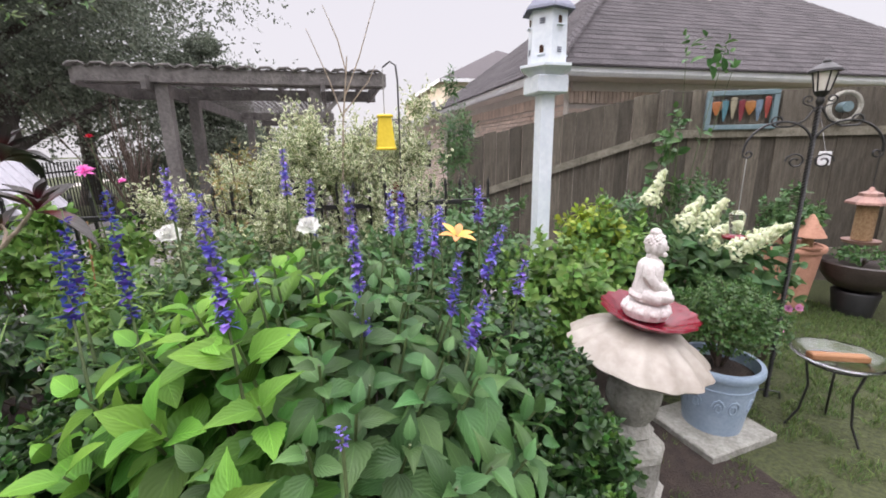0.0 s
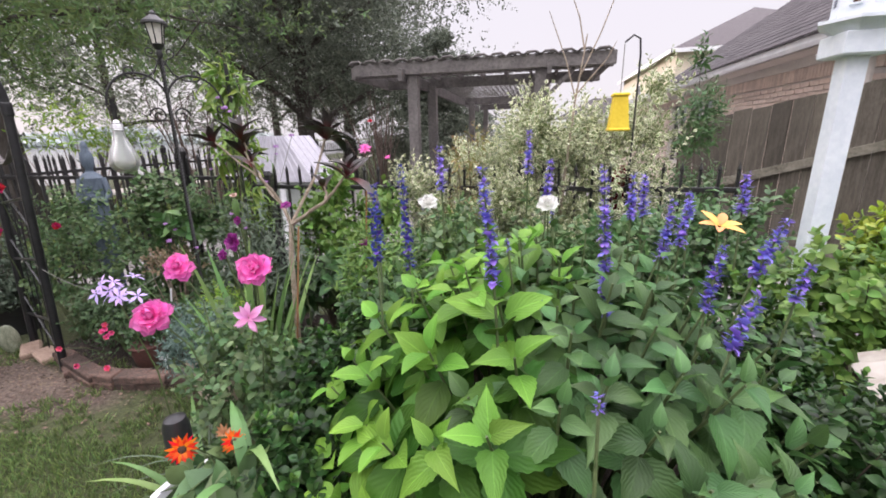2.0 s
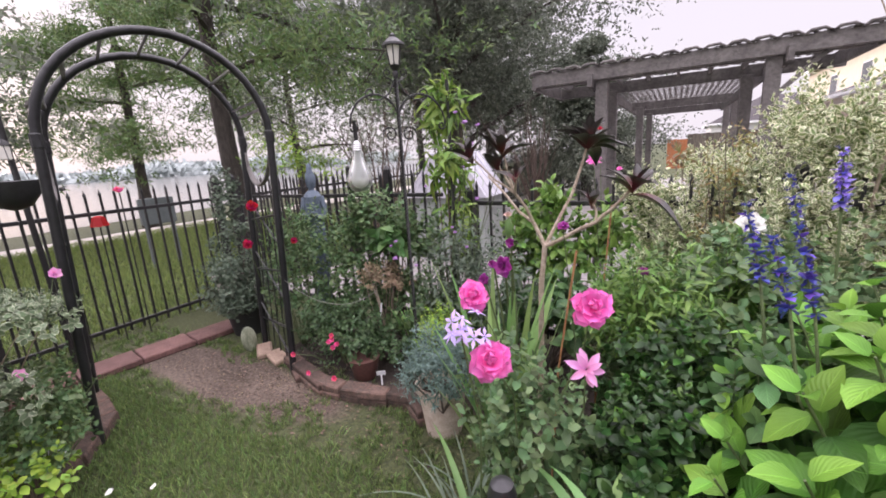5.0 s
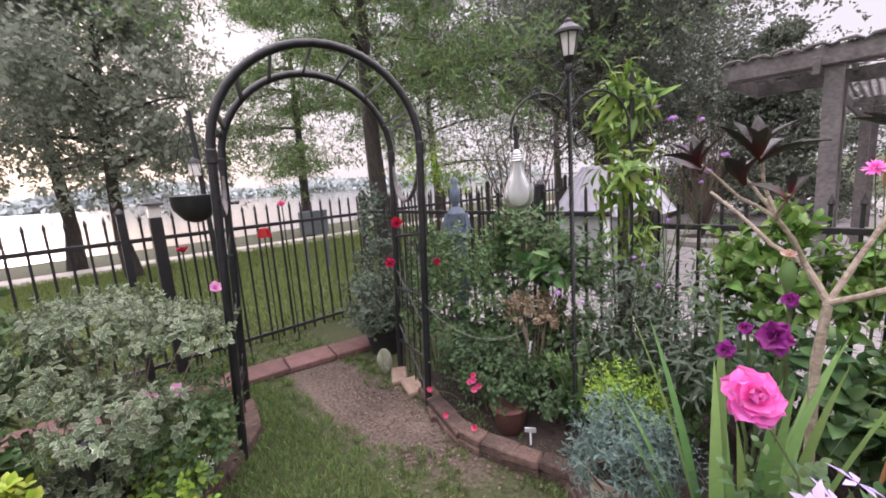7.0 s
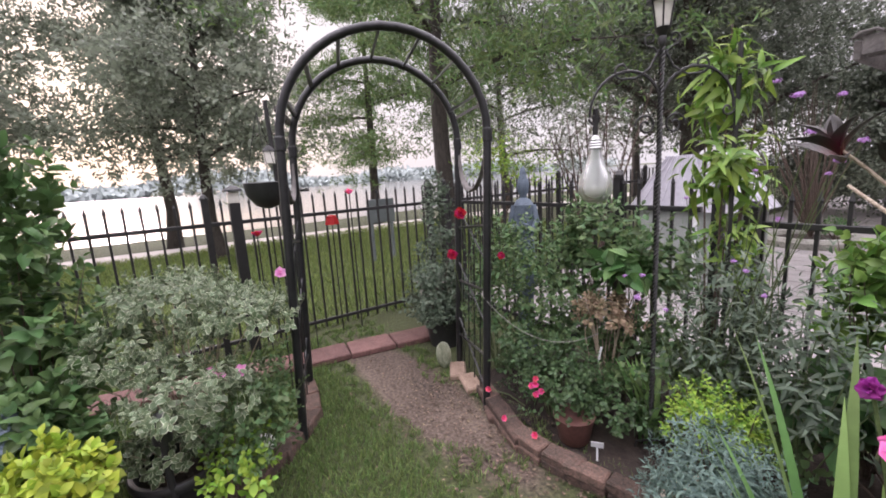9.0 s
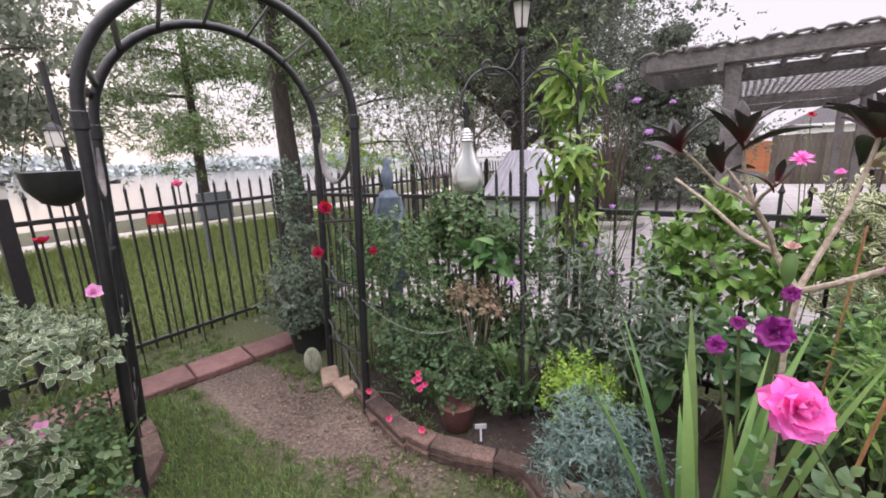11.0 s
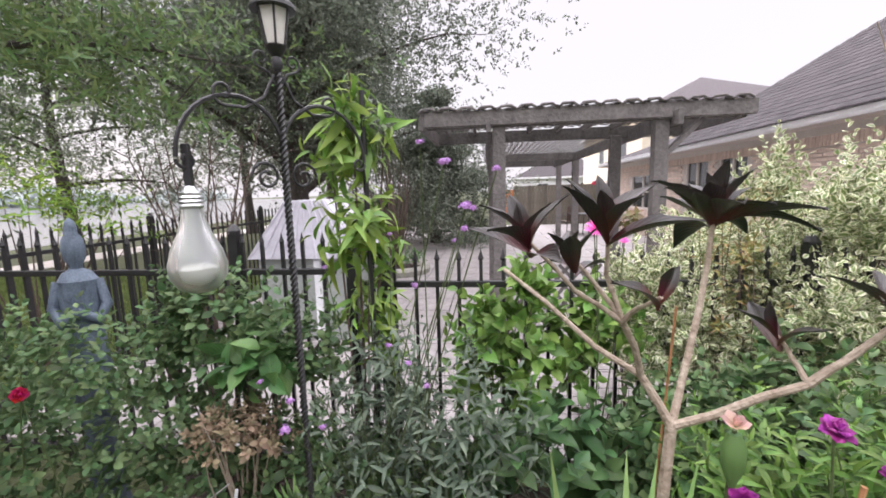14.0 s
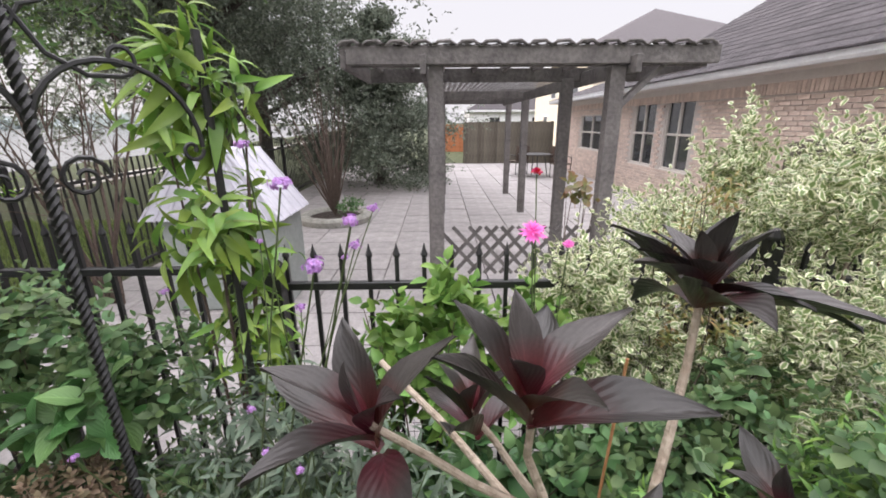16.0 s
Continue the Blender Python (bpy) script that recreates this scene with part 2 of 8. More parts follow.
# ---- building helpers ----
class Geo:
    """Collects vertices and faces of one mesh."""

    def __init__(self):
        self.v, self.f = [], []

    def add(self, verts, faces, m=None):
        k = len(self.v)
        self.v += [tuple(m @ Vector(p)) if m else tuple(p) for p in verts]
        self.f += [tuple(i + k for i in q) for q in faces]
        return self

    def box(self, sx, sy, sz, m=None, c=0.0):
        """A box about the origin with chamfered edges of width c."""
        hx, hy, hz = sx / 2, sy / 2, sz / 2
        if c <= 0:
            v = [(x, y, z) for x in (-hx, hx) for y in (-hy, hy) for z in (-hz, hz)]
            f = [(0, 1, 3, 2), (4, 6, 7, 5), (0, 4, 5, 1), (2, 3, 7, 6), (0, 2, 6, 4), (1, 5, 7, 3)]
            return self.add(v, f, m)
        ring = lambda x, y: [(-x, -y), (x, -y), (x, y), (-x, y)]
        v = [(x, y, -hz) for x, y in ring(hx - c, hy - c)] + [(x, y, -hz + c) for x, y in ring(hx, hy)] + \
            [(x, y, hz - c) for x, y in ring(hx, hy)] + [(x, y, hz) for x, y in ring(hx - c, hy - c)]
        f = [(3, 2, 1, 0), (12, 13, 14, 15)]
        for a in (0, 4, 8):
            f += [(a + i, a + (i + 1) % 4, a + 4 + (i + 1) % 4, a + 4 + i) for i in range(4)]
        return self.add(v, f, m)

    def lathe(self, profile, sides=16, m=None, wave=0.0, lobes=0, wave_from=0, spin=0.0):
        """Turns (radius, height) pairs about z; the last rings may be scalloped."""
        v, f = [], []
        for i, (r, z) in enumerate(profile):
            for k in range(sides):
                a = 2 * math.pi * k / sides + spin
                rr = r * (1 + (wave * math.cos(lobes * a) if i >= wave_from else 0))
                v.append((rr * math.cos(a), rr * math.sin(a), z + (wave * 0.35 * r * math.cos(lobes * a) if i >= wave_from else 0)))
        for i in range(len(profile) - 1):
            for k in range(sides):
                j = (k + 1) % sides
                f.append((i * sides + k, i * sides + j, (i + 1) * sides + j, (i + 1) * sides + k))
        f.append(tuple(range(sides))[::-1])
        f.append(tuple((len(profile) - 1) * sides + k for k in range(sides)))
        return self.add(v, f, m)

    def tube(self, pts, radii, sides=6, flat=1.0):
        """A tube along a line of points."""
        pts = [Vector(p) for p in pts]
        if isinstance(radii, (int, float)):
            radii = [radii] * len(pts)
        v, f = [], []
        side = None
        for i, p in enumerate(pts):
            d = (pts[min(i + 1, len(pts) - 1)] - pts[max(i - 1, 0)]).normalized()
            if side is None:
                side = d.orthogonal().normalized()
            side = (side - d * side.dot(d)).normalized()
            up = d.cross(side)
            for k in range(sides):
                a = 2 * math.pi * k / sides
                v.append(p + (side * math.cos(a) + up * math.sin(a) * flat) * radii[i])
        for i in range(len(pts) - 1):
            for k in range(sides):
                j = (k + 1) % sides
                f.append((i * sides + k, i * sides + j, (i + 1) * sides + j, (i + 1) * sides + k))
        f.append(tuple(range(sides))[::-1])
        f.append(tuple((len(pts) - 1) * sides + k for k in range(sides)))
        return self.add(v, f)

    def twisted(self, h, r, turns, steps=150):
        """A square bar of height h, twisted about its axis."""
        v, f = [], []
        for i in range(steps + 1):
            for k in range(8):
                a = 2 * math.pi * (k / 8 + turns * i / steps)
                rr = r * (1.0 if k % 2 else 0.68)
                v.append((rr * math.cos(a), rr * math.sin(a), h * i / steps))
        for i in range(steps):
            for k in range(8):
                j = (k + 1) % 8
                f.append((i * 8 + k, i * 8 + j, i * 8 + 8 + j, i * 8 + 8 + k))
        f += [tuple(range(8))[::-1], tuple(steps * 8 + k for k in range(8))]
        return self.add(v, f)

    def mesh(self, name, smooth=False):
        me = bpy.data.meshes.new(name)
        me.from_pydata(self.v, [], self.f)
        if smooth:
            me.polygons.foreach_set("use_smooth", [True] * len(me.polygons))
            me.set_sharp_from_angle(angle=radians(42))
        return me


def thing(name, at, label, category, group="", kind=""):
    """An Empty at a thing's base, to parent its parts."""
    ob = new(name)
    ob.location = at
    ob.empty_display_size = 0.1
    return tagged(ob, label, category, group, kind)


def part(name, geo, material, parent=None, label="", smooth=False, at=None, kind=""):
    """Links one mesh as a part; its points are given relative to the parent."""
    me = geo if isinstance(geo, bpy.types.Mesh) else geo.mesh(name, smooth)
    if material and not me.materials:
        me.materials.append(material)
    ob = new(name, me)
    ob.parent = parent
    if at is not None:
        ob.matrix_basis = at
    return tagged(ob, label, kind=kind)


def solo(name, geo, material, label, category, at=None, group="", kind="", smooth=False):
    ob = part(name, geo, material, None, label, smooth, at)
    return tagged(ob, label, category, group, kind)


# leaf templates: quads alone, uv across and along
def blade(rows=5, width=0.3, belly=0.4, curl=0.2, fold=0.3, across=2, base=0.05, serrate=0.0, point=0.85):
    """A leaf of length 1 along y: belly is where it is widest."""
    v, uv, f = [], [], []
    for i in range(rows):
        t = i / (rows - 1)
        if t < belly:
            w = base + (width - base) * math.sin(0.5 * math.pi * t / belly)
        else:
            w = width * max(math.cos(0.5 * math.pi * (t - belly) / (1 - belly)), 0.02) ** point
        if serrate and i % 2:
            w *= 1 - serrate
        for k in range(across + 1):
            s = 2 * k / across - 1
            v.append((s * w, t, fold * abs(s) * w - curl * t * t))
            uv.append((0.5 + 0.5 * s, t))
    c = across + 1
    for i in range(rows - 1):
        for k in range(across):
            f.append((i * c + k, i * c + k + 1, (i + 1) * c + k + 1, (i + 1) * c + k))
    return np.array(v), np.array(uv), np.array(f)


def unit(a):
    return a / np.maximum(np.linalg.norm(a, axis=-1, keepdims=True), 1e-9)


def quad_mesh(name, v, uv, f, material, smooth=True):
    me = bpy.data.meshes.new(name)
    nf = len(f)
    me.vertices.add(len(v))
    me.vertices.foreach_set("co", np.asarray(v, np.float32).ravel())
    me.loops.add(nf * 4)
    me.loops.foreach_set("vertex_index", np.asarray(f, np.int32).ravel())
    me.polygons.add(nf)
    me.polygons.foreach_set("loop_start", np.arange(0, nf * 4, 4, dtype=np.int32))
    me.polygons.foreach_set("use_smooth", np.full(nf, smooth))
    layer = me.uv_layers.new(name="UVMap")
    layer.data.foreach_set("uv", np.asarray(uv, np.float32)[np.asarray(f).ravel()].ravel())
    me.update()
    me.validate()
    me.materials.append(material)
    return me


def frames_of(Y, N):
    Y = unit(Y)
    X = unit(np.cross(Y, N))
    Z = np.cross(X, Y)
    return np.stack([X, Y, Z], -1)


def leaves(name, template, P, Y, N, S, material):
    """One mesh with a leaf at each place P, along Y, facing N, of length S."""
    tv, tuv, tf = template
    R = frames_of(Y, N) * np.asarray(S)[:, None, None]
    v = np.einsum("nij,kj->nki", R, tv) + P[:, None, :]
    f = tf[None] + (np.arange(len(P)) * len(tv))[:, None, None]
    return quad_mesh(name, v.reshape(-1, 3), np.tile(tuv, (len(P), 1)), f.reshape(-1, 4), material)


def sprigs(rng, tips, dirs, count, size, gap, wide=(20, 85), jitter=0.25, droop=0.15, shrink=0.5):
    """Leaves set in a spiral down each sprig from its tip; small and upright at the tip, spread below."""
    n = len(tips)
    D = unit(dirs)
    A = unit(np.cross(D, rng.normal(size=(n, 3))))
    B = np.cross(D, A)
    P, Y, N, S = [], [], [], []
    for k in range(count):
        u = (k + 0.5) / count
        ang = np.radians(wide[0] + (wide[1] - wide[0]) * u + rng.normal(0, 9, n))[:, None]
        phi = (k * 2.39996 + rng.normal(0, jitter, n))[:, None]
        rad = A * np.cos(phi) + B * np.sin(phi)
        y = D * np.cos(ang) + rad * np.sin(ang)
        y[:, 2] -= droop * u
        P.append(tips - D * gap * k)
        Y.append(y)
        N.append(D * np.sin(ang) - rad * np.cos(ang) + rng.normal(0, 0.15, (n, 3)))
        S.append(size * (shrink + (1 - shrink) * u) * rng.uniform(0.75, 1.2, n))
    return np.concatenate(P), np.concatenate(Y), np.concatenate(N), np.concatenate(S)


def blob(rng, n, centre, radii, inner=0.55, low=-0.4, lumps=0.3):
    """Tips near the uneven skin of a rounded crown, and the way each one grows."""
    d = unit(rng.normal(size=(n * 3, 3)))
    d = d[d[:, 2] > low][:n]
    lump = np.array([noise.noise(Vector(q) * 2.2 + Vector(centre)) for q in d])
    r = rng.uniform(inner ** 2, 1, len(d)) ** 0.5 * (1 + lumps * lump)
    p = np.array(centre) + d * np.array(radii) * r[:, None]
    return p, unit(d + np.array([0, 0, 0.55]) + rng.normal(0, 0.35, d.shape))


def stems_to(geo, rng, base, tips, r0, r1=0.0015, sag=0.1, steps=5, sides=5):
    base = np.array(base, float)
    for t in tips:
        mid = base * 0.5 + np.array(t) * 0.5 + rng.normal(0, sag * 0.4, 3) * np.array([1, 1, 0.3]) + np.array([0, 0, sag])
        pts = [(1 - u) ** 2 * base + 2 * u * (1 - u) * mid + u * u * np.array(t) for u in np.linspace(0, 1, steps)]
        geo.tube(pts, np.linspace(r0, r1, steps), sides)


def shrub(name, at, label, category, crowns, size, material, template, per=7, gap=0.012, stems=12, stem_r=0.006, stem_mat=None, seed=1, wide=(20, 85), group="", droop=0.15, shrink=0.5, foliage="foliage", density=1.0, fresh=None):
    """A shrub: a fan of stems and a crown of sprigs. crowns: rows of centre x, y, z, radii x, y, z and number of sprigs, relative to the base."""
    rng = np.random.default_rng(seed)
    ob = thing(name, at, label, category, group)
    tips, dirs = [], []
    for cx, cy, cz, rx, ry, rz, n in crowns:
        p, d = blob(rng, int(n * density), (cx, cy, cz), (rx, ry, rz))
        keep = p[:, 2] > 0.03
        tips.append(p[keep])
        dirs.append(d[keep])
    tips, dirs = np.concatenate(tips), np.concatenate(dirs)
    part(foliage, leaves(foliage, template, *sprigs(rng, tips, dirs, per, size, gap, wide, droop=droop, shrink=shrink), material), None, ob)
    if fresh:
        pick = rng.choice(len(tips), int(len(tips) * 0.2), False)
        part("young_leaves", leaves("young_leaves", template, *sprigs(rng, tips[pick] + dirs[pick] * 0.02, dirs[pick], 6, size * 0.8, gap, (15, 60)), fresh), None, ob, "light green young leaves")
    if 0 < stems <= 60:
        for t in tips[rng.choice(len(tips), min(stems, len(tips)), False)]:
            g = Geo()
            stems_to(g, rng, (0, 0, 0), [t], stem_r)
            part("stem", g, stem_mat or M_DARKTWIG, ob, smooth=True)
    elif stems:
        g = Geo()
        stems_to(g, rng, (0, 0, 0), tips[rng.choice(len(tips), min(stems, len(tips)), False)], stem_r)
        part("stems", g, stem_mat or M_DARKTWIG, ob, smooth=True, kind="stuff")
    return ob


T_SMALL = blade(3, 0.3, 0.45, 0.12, 0.25, 2)
T_TINY = blade(3, 0.26, 0.5, 0.1, 0, 1)
T_LANCE = blade(5, 0.13, 0.35, 0.45, 0.3, 2)
T_OVAL = blade(5, 0.34, 0.5, 0.15, 0.25, 2)
T_BROAD = blade(9, 0.34, 0.36, 0.28, 0.32, 4, 0.08, 0.06)


# ---- ground, lake, distance ----
def sheet(name, x0, y0, x1, y1, z, nx, ny, lift=None):
    g = Geo()
    v = [(x0 + (x1 - x0) * i / nx, y0 + (y1 - y0) * j / ny, 0) for j in range(ny + 1) for i in range(nx + 1)]
    v = [(x, y, z + (lift(x, y) if lift else 0)) for x, y, _ in v]
    g.add(v, [(j * (nx + 1) + i, j * (nx + 1) + i + 1, (j + 1) * (nx + 1) + i + 1, (j + 1) * (nx + 1) + i) for j in range(ny) for i in range(nx)])
    return g


solo("ground", sheet("ground", -600, -600, 600, 600, -0.0, 1, 1), ground_material(), "flat ground of mown green lawn with a trodden bare patch", "lawn", kind="structure")
M_WATER = plain("calm_lake_water", (0.03, 0.035, 0.035), (0.05, 0.055, 0.055), 0.12, 0.6, 0.12, stretch=(1, 0.3, 1))
g = Geo()
g.add([(-17.5, -220, 0.012), (-18.5, -20, 0.012), (-17, 4, 0.012), (-18.5, 20, 0.012), (-21, 60, 0.012), (-40, 260, 0.012), (-300, 260, 0.012), (-300, -220, 0.012)], [tuple(range(8))])
solo("water", g, M_WATER, "calm pale lake reflecting the bright hazy sky", "lake", kind="structure")
M_PATH = plain("pale_concrete_path", (0.4, 0.37, 0.34), (0.55, 0.51, 0.47), 0.9, 3, 0.2)
g = Geo()
pts = [(-13.4 + 0.5 * math.sin(y * 0.11), y) for y in range(-40, 61, 4)]
g.add([(x + s * 0.6, y, 0.03) for x, y in pts for s in (-1, 1)] + [(x + s * 0.62, y, -0.02) for x, y in pts for s in (-1, 1)],
      [(2 * i, 2 * i + 1, 2 * i + 3, 2 * i + 2) for i in range(len(pts) - 1)] + [(2 * i + s + len(pts) * 2, 2 * i + 2 + s + len(pts) * 2, 2 * i + 2 + s, 2 * i + s) for i in range(len(pts) - 1) for s in (0, 1)])
solo("pavement", g, M_PATH, "pale concrete lakeside footpath across the lawn", "path", kind="structure")

# far shore: a low bank of woods, distance haze mixed into the leaf colour
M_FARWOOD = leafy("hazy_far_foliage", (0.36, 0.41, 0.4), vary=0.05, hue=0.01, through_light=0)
rng = np.random.default_rng(5)
n = 12000
P = np.stack([-215 + rng.normal(0, 6, n), -170 + 480 * rng.uniform(0, 1, n), rng.uniform(0.5, 9, n) ** 1.0], 1)
P[:, 2] *= 0.55 + 0.45 * np.sin(P[:, 1] * 0.06) * np.sin(P[:, 1] * 0.017 + 1)
P[:, 2] = np.abs(P[:, 2]) + 0.5
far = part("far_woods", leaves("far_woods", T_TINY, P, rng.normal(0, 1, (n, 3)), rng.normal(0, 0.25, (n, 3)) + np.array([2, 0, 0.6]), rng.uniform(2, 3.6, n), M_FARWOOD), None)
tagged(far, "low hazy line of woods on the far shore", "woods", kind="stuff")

# ---- iron fence ----
FENCE_X, FENCE_Y = -5.35, 2.98


def picket_mesh(h):
    g = Geo()
    g.box(0.017, 0.017, h - 0.05, pose(0, 0, 0.05 + (h - 0.05) / 2), 0.002)
    g.lathe([(0.011, h), (0.015, h + 0.012), (0.007, h + 0.035), (0.001, h + 0.06)], 6)
    me = g.mesh("picket")
    me.materials.append(M_BLACK)
    return me


def iron_fence(name, start, along, length, rail_z, h, label, near, step=0.112, far_step=None):
    """Rails, posts and single pickets; the pickets outside the near stretch are joined."""
    ob = thing(name, (start[0], start[1], 0), label, "fence", kind="structure")
    ux, uy = along
    turn = math.degrees(math.atan2(uy, ux))
    for z in (0.12, rail_z):
        g = Geo().box(length, 0.028, 0.034, pose(ux * length / 2, uy * length / 2, z, 0, 0, turn), 0.004)
        part("rail", g, M_BLACK, ob)
    me, far = picket_mesh(h), Geo()
    for i in range(int(length / step) + 1):
        d = i * step
        x, y = ux * d, uy * d
        if near[0] <= d <= near[1]:
            part("picket", me, None, ob, at=pose(x, y, 0, 0, 0, turn + random.uniform(-3, 3)))
        else:
            far.box(0.017, 0.017, h, pose(x, y, 0.05 + h / 2, 0, 0, turn))
    if far.v:
        part("far_pickets", far, M_BLACK, ob, kind="stuff")
    pm = Geo().box(0.052, 0.052, h + 0.06, pose(0, 0, (h + 0.06) / 2), 0.004).lathe([(0.036, h + 0.06), (0.036, h + 0.075), (0.02, h + 0.1), (0.003, h + 0.112)], 8).mesh("post")
    pm.materials.append(M_BLACK)
    for i in range(int(length / 2.2) + 1):
        part("post", pm, None, ob, at=pose(ux * i * 2.2, uy * i * 2.2, 0, 0, 0, turn))
    return ob


iron_fence("fence_lake", (FENCE_X, -6.0), (0, 1), 24.0, 1.19, 1.34, "black wrought-iron picket fence facing the lake", (3.5, 12.5))
iron_fence("fence_patio_west", (FENCE_X + 0.06, FENCE_Y), (1, 0), 2.75, 1.19, 1.34, "black iron picket fence between flower bed and patio", (0, 9))
iron_fence("fence_patio_east", (-2.45, FENCE_Y), (1, 0), 3.6, 1.12, 1.24, "lower black iron picket fence between flower bed and patio", (0, 9))

wire = Geo()
for k in range(73):
    wire.box(0.0018, 0.0018, 0.55, pose(0.02 + k * 0.05, 0.022, 0.38))
for k in range(12):
    wire.box(3.6, 0.0018, 0.0018, pose(1.8, 0.0245, 0.11 + k * 0.05))
solo("wire_mesh", wire, M_BLACK, "fine black wire mesh behind the fence pickets", "wire mesh", pose(-2.45, FENCE_Y, 0), kind="stuff")

# ---- patio paving ----
patio = thing("pavement_patio", (0, 0, 0), "pale square concrete paving slabs of the patio", "patio", kind="structure")
part("bed", Geo().box(8.5, 16.6, 0.02, pose(-1.05, 11.45, 0.011)), M_SOIL, patio)
TILE = 0.6
tile_me = [Geo().box(TILE - 0.012, TILE - 0.012, 0.03, pose(0, 0, 0.0), 0.004).mesh("paving_slab") for _ in range(1)][0]
tile_me.materials.append(M_PATIO)
rest, count = Geo(), 0
for j in range(27):
    for i in range(14):
        x, y = -4.95 + i * TILE, 3.45 + j * TILE
        m = pose(x, y, 0.028 + random.uniform(-0.002, 0.002), random.uniform(-0.3, 0.3), random.uniform(-0.3, 0.3), random.uniform(-0.4, 0.4))
        if count < 290:
            part("paving_slab", tile_me, None, patio, at=m)
            count += 1
        else:
            rest.box(TILE - 0.012, TILE - 0.012, 0.03, m, 0.004)
part("far_paving_slabs", rest, M_PATIO, patio, kind="stuff")


# ---- pergola ----
def pergola():
    ob = thing("pergola", (-1.6, 5.0, 0), "weathered grey timber pergola with a lattice roof over the patio", "pergola")
    o = Vector((-1.6, 5.0, 0))
    pm = Geo().box(0.12, 0.12, 2.2, pose(0, 0, 1.1), 0.008).mesh("post")
    pm.materials.append(M_GREYWOOD)
    for x, y in ((-1.62, 5.06), (-0.13, 5.06), (-1.66, 6.2), (-0.2, 6.2), (-1.55, 9.4), (0.0, 9.4), (-1.5, 11.6), (0.05, 11.6)):
        part("post", pm, None, ob, at=pose(x - o.x, y - o.y, 0, 0, 0, random.uniform(-2, 2)))
    def beam(sx, sy, sz, x, y, z, name="beam"):
        part(name, Geo().box(sx, sy, sz, None, 0.006), M_GREYWOOD, ob, at=pose(x - o.x, y - o.y, z))
    beam(2.98, 0.045, 0.14, -0.84, 4.98, 2.27)
    beam(2.98, 0.045, 0.14, -0.84, 5.14, 2.27)
    beam(2.98, 0.045, 0.14, -0.84, 6.2, 2.24)
    beam(1.8, 0.045, 0.14, -0.8, 9.4, 2.22)
    beam(1.8, 0.045, 0.14, -0.75, 11.6, 2.22)
    for x in (-1.72, -0.04):
        beam(0.045, 6.9, 0.14, x, 8.3, 2.19)
    for x in (-2.37, 0.57):
        beam(0.045, 1.4, 0.14, x, 5.72, 2.25)
    for i in range(9):
        beam(0.035, 1.35, 0.07, -2.2 + i * 0.325, 5.66, 2.3, "rafter")
    # braces
    for x, y, s in ((-0.13, 5.06, 1),):
        part("brace", Geo().box(0.04, 0.09, 0.55, None, 0.005), M_GREYWOOD, ob, at=pose(x + s * 0.17 - o.x, y - o.y, 2.0, 0, s * 45, 0))
    # lattice: slats on both diagonals, bowed a little so that the front edge looks wavy
    def slats(x0, x1, y0, y1, z, sign, step):
        for k in range(1, int((x1 - x0 + y1 - y0) / step)):
            c = k * step
            lo, hi = max(0, c - (x1 - x0)), min(c, y1 - y0)
            if hi - lo < 0.05:
                continue
            pts = [((x0 + c - d) if sign > 0 else (x1 - c + d), y0 + d) for d in np.linspace(lo, hi, 6)]
            g, v = Geo(), []
            for x, y in pts:
                zz = z + 0.003 * math.sin(x * 14) + (0.0045 if sign > 0 else 0)
                nx, ny = (0.7071, 0.7071) if sign > 0 else (0.7071, -0.7071)
                for q in (-1, 1):
                    for h in (0, 0.004):
                        v.append((x + q * nx * 0.017 - o.x, y + q * ny * 0.017 - o.y, zz + h))
            f = []
            for i in range(len(pts) - 1):
                a, b2 = i * 4, i * 4 + 4
                f += [(a + 1, a + 3, b2 + 3, b2 + 1), (a, b2, b2 + 2, a + 2), (a, a + 1, b2 + 1, b2), (a + 2, b2 + 2, b2 + 3, a + 3)]
            g.add(v, f)
            part("lattice_slat", g, M_GREYWOOD, ob)
    for s in (1, -1):
        slats(-2.42, 0.62, 4.93, 6.35, 2.345, s, 0.135)
        slats(-1.8, 0.05, 6.37, 11.8, 2.29, s, 0.16)
    # scalloped strips along the front edge
    for i in range(16):
        x = -2.3 + i * 0.188
        g = Geo().tube([(x - 0.09 - o.x, 4.95 - o.y, 2.335), (x - 0.05 - o.x, 4.95 - o.y, 2.365), (x + 0.04 - o.x, 4.95 - o.y, 2.37), (x + 0.09 - o.x, 4.95 - o.y, 2.34)], [0.011, 0.014, 0.014, 0.011], 6)
        part("lattice_end", g, M_GREYWOOD, ob)
    # low diagonal lattice panel between the posts
    for k in range(9):
        for s in (1, -1):
            part("lattice_panel_slat", Geo().box(0.035, 0.008, 0.62, None, 0.001), M_GREYWOOD, ob, at=pose(-1.42 + k * 0.15 - o.x, 5.1 + (0.009 if s > 0 else 0) - o.y, 0.6, 0, s * 42, 0))
    return ob


pergola()


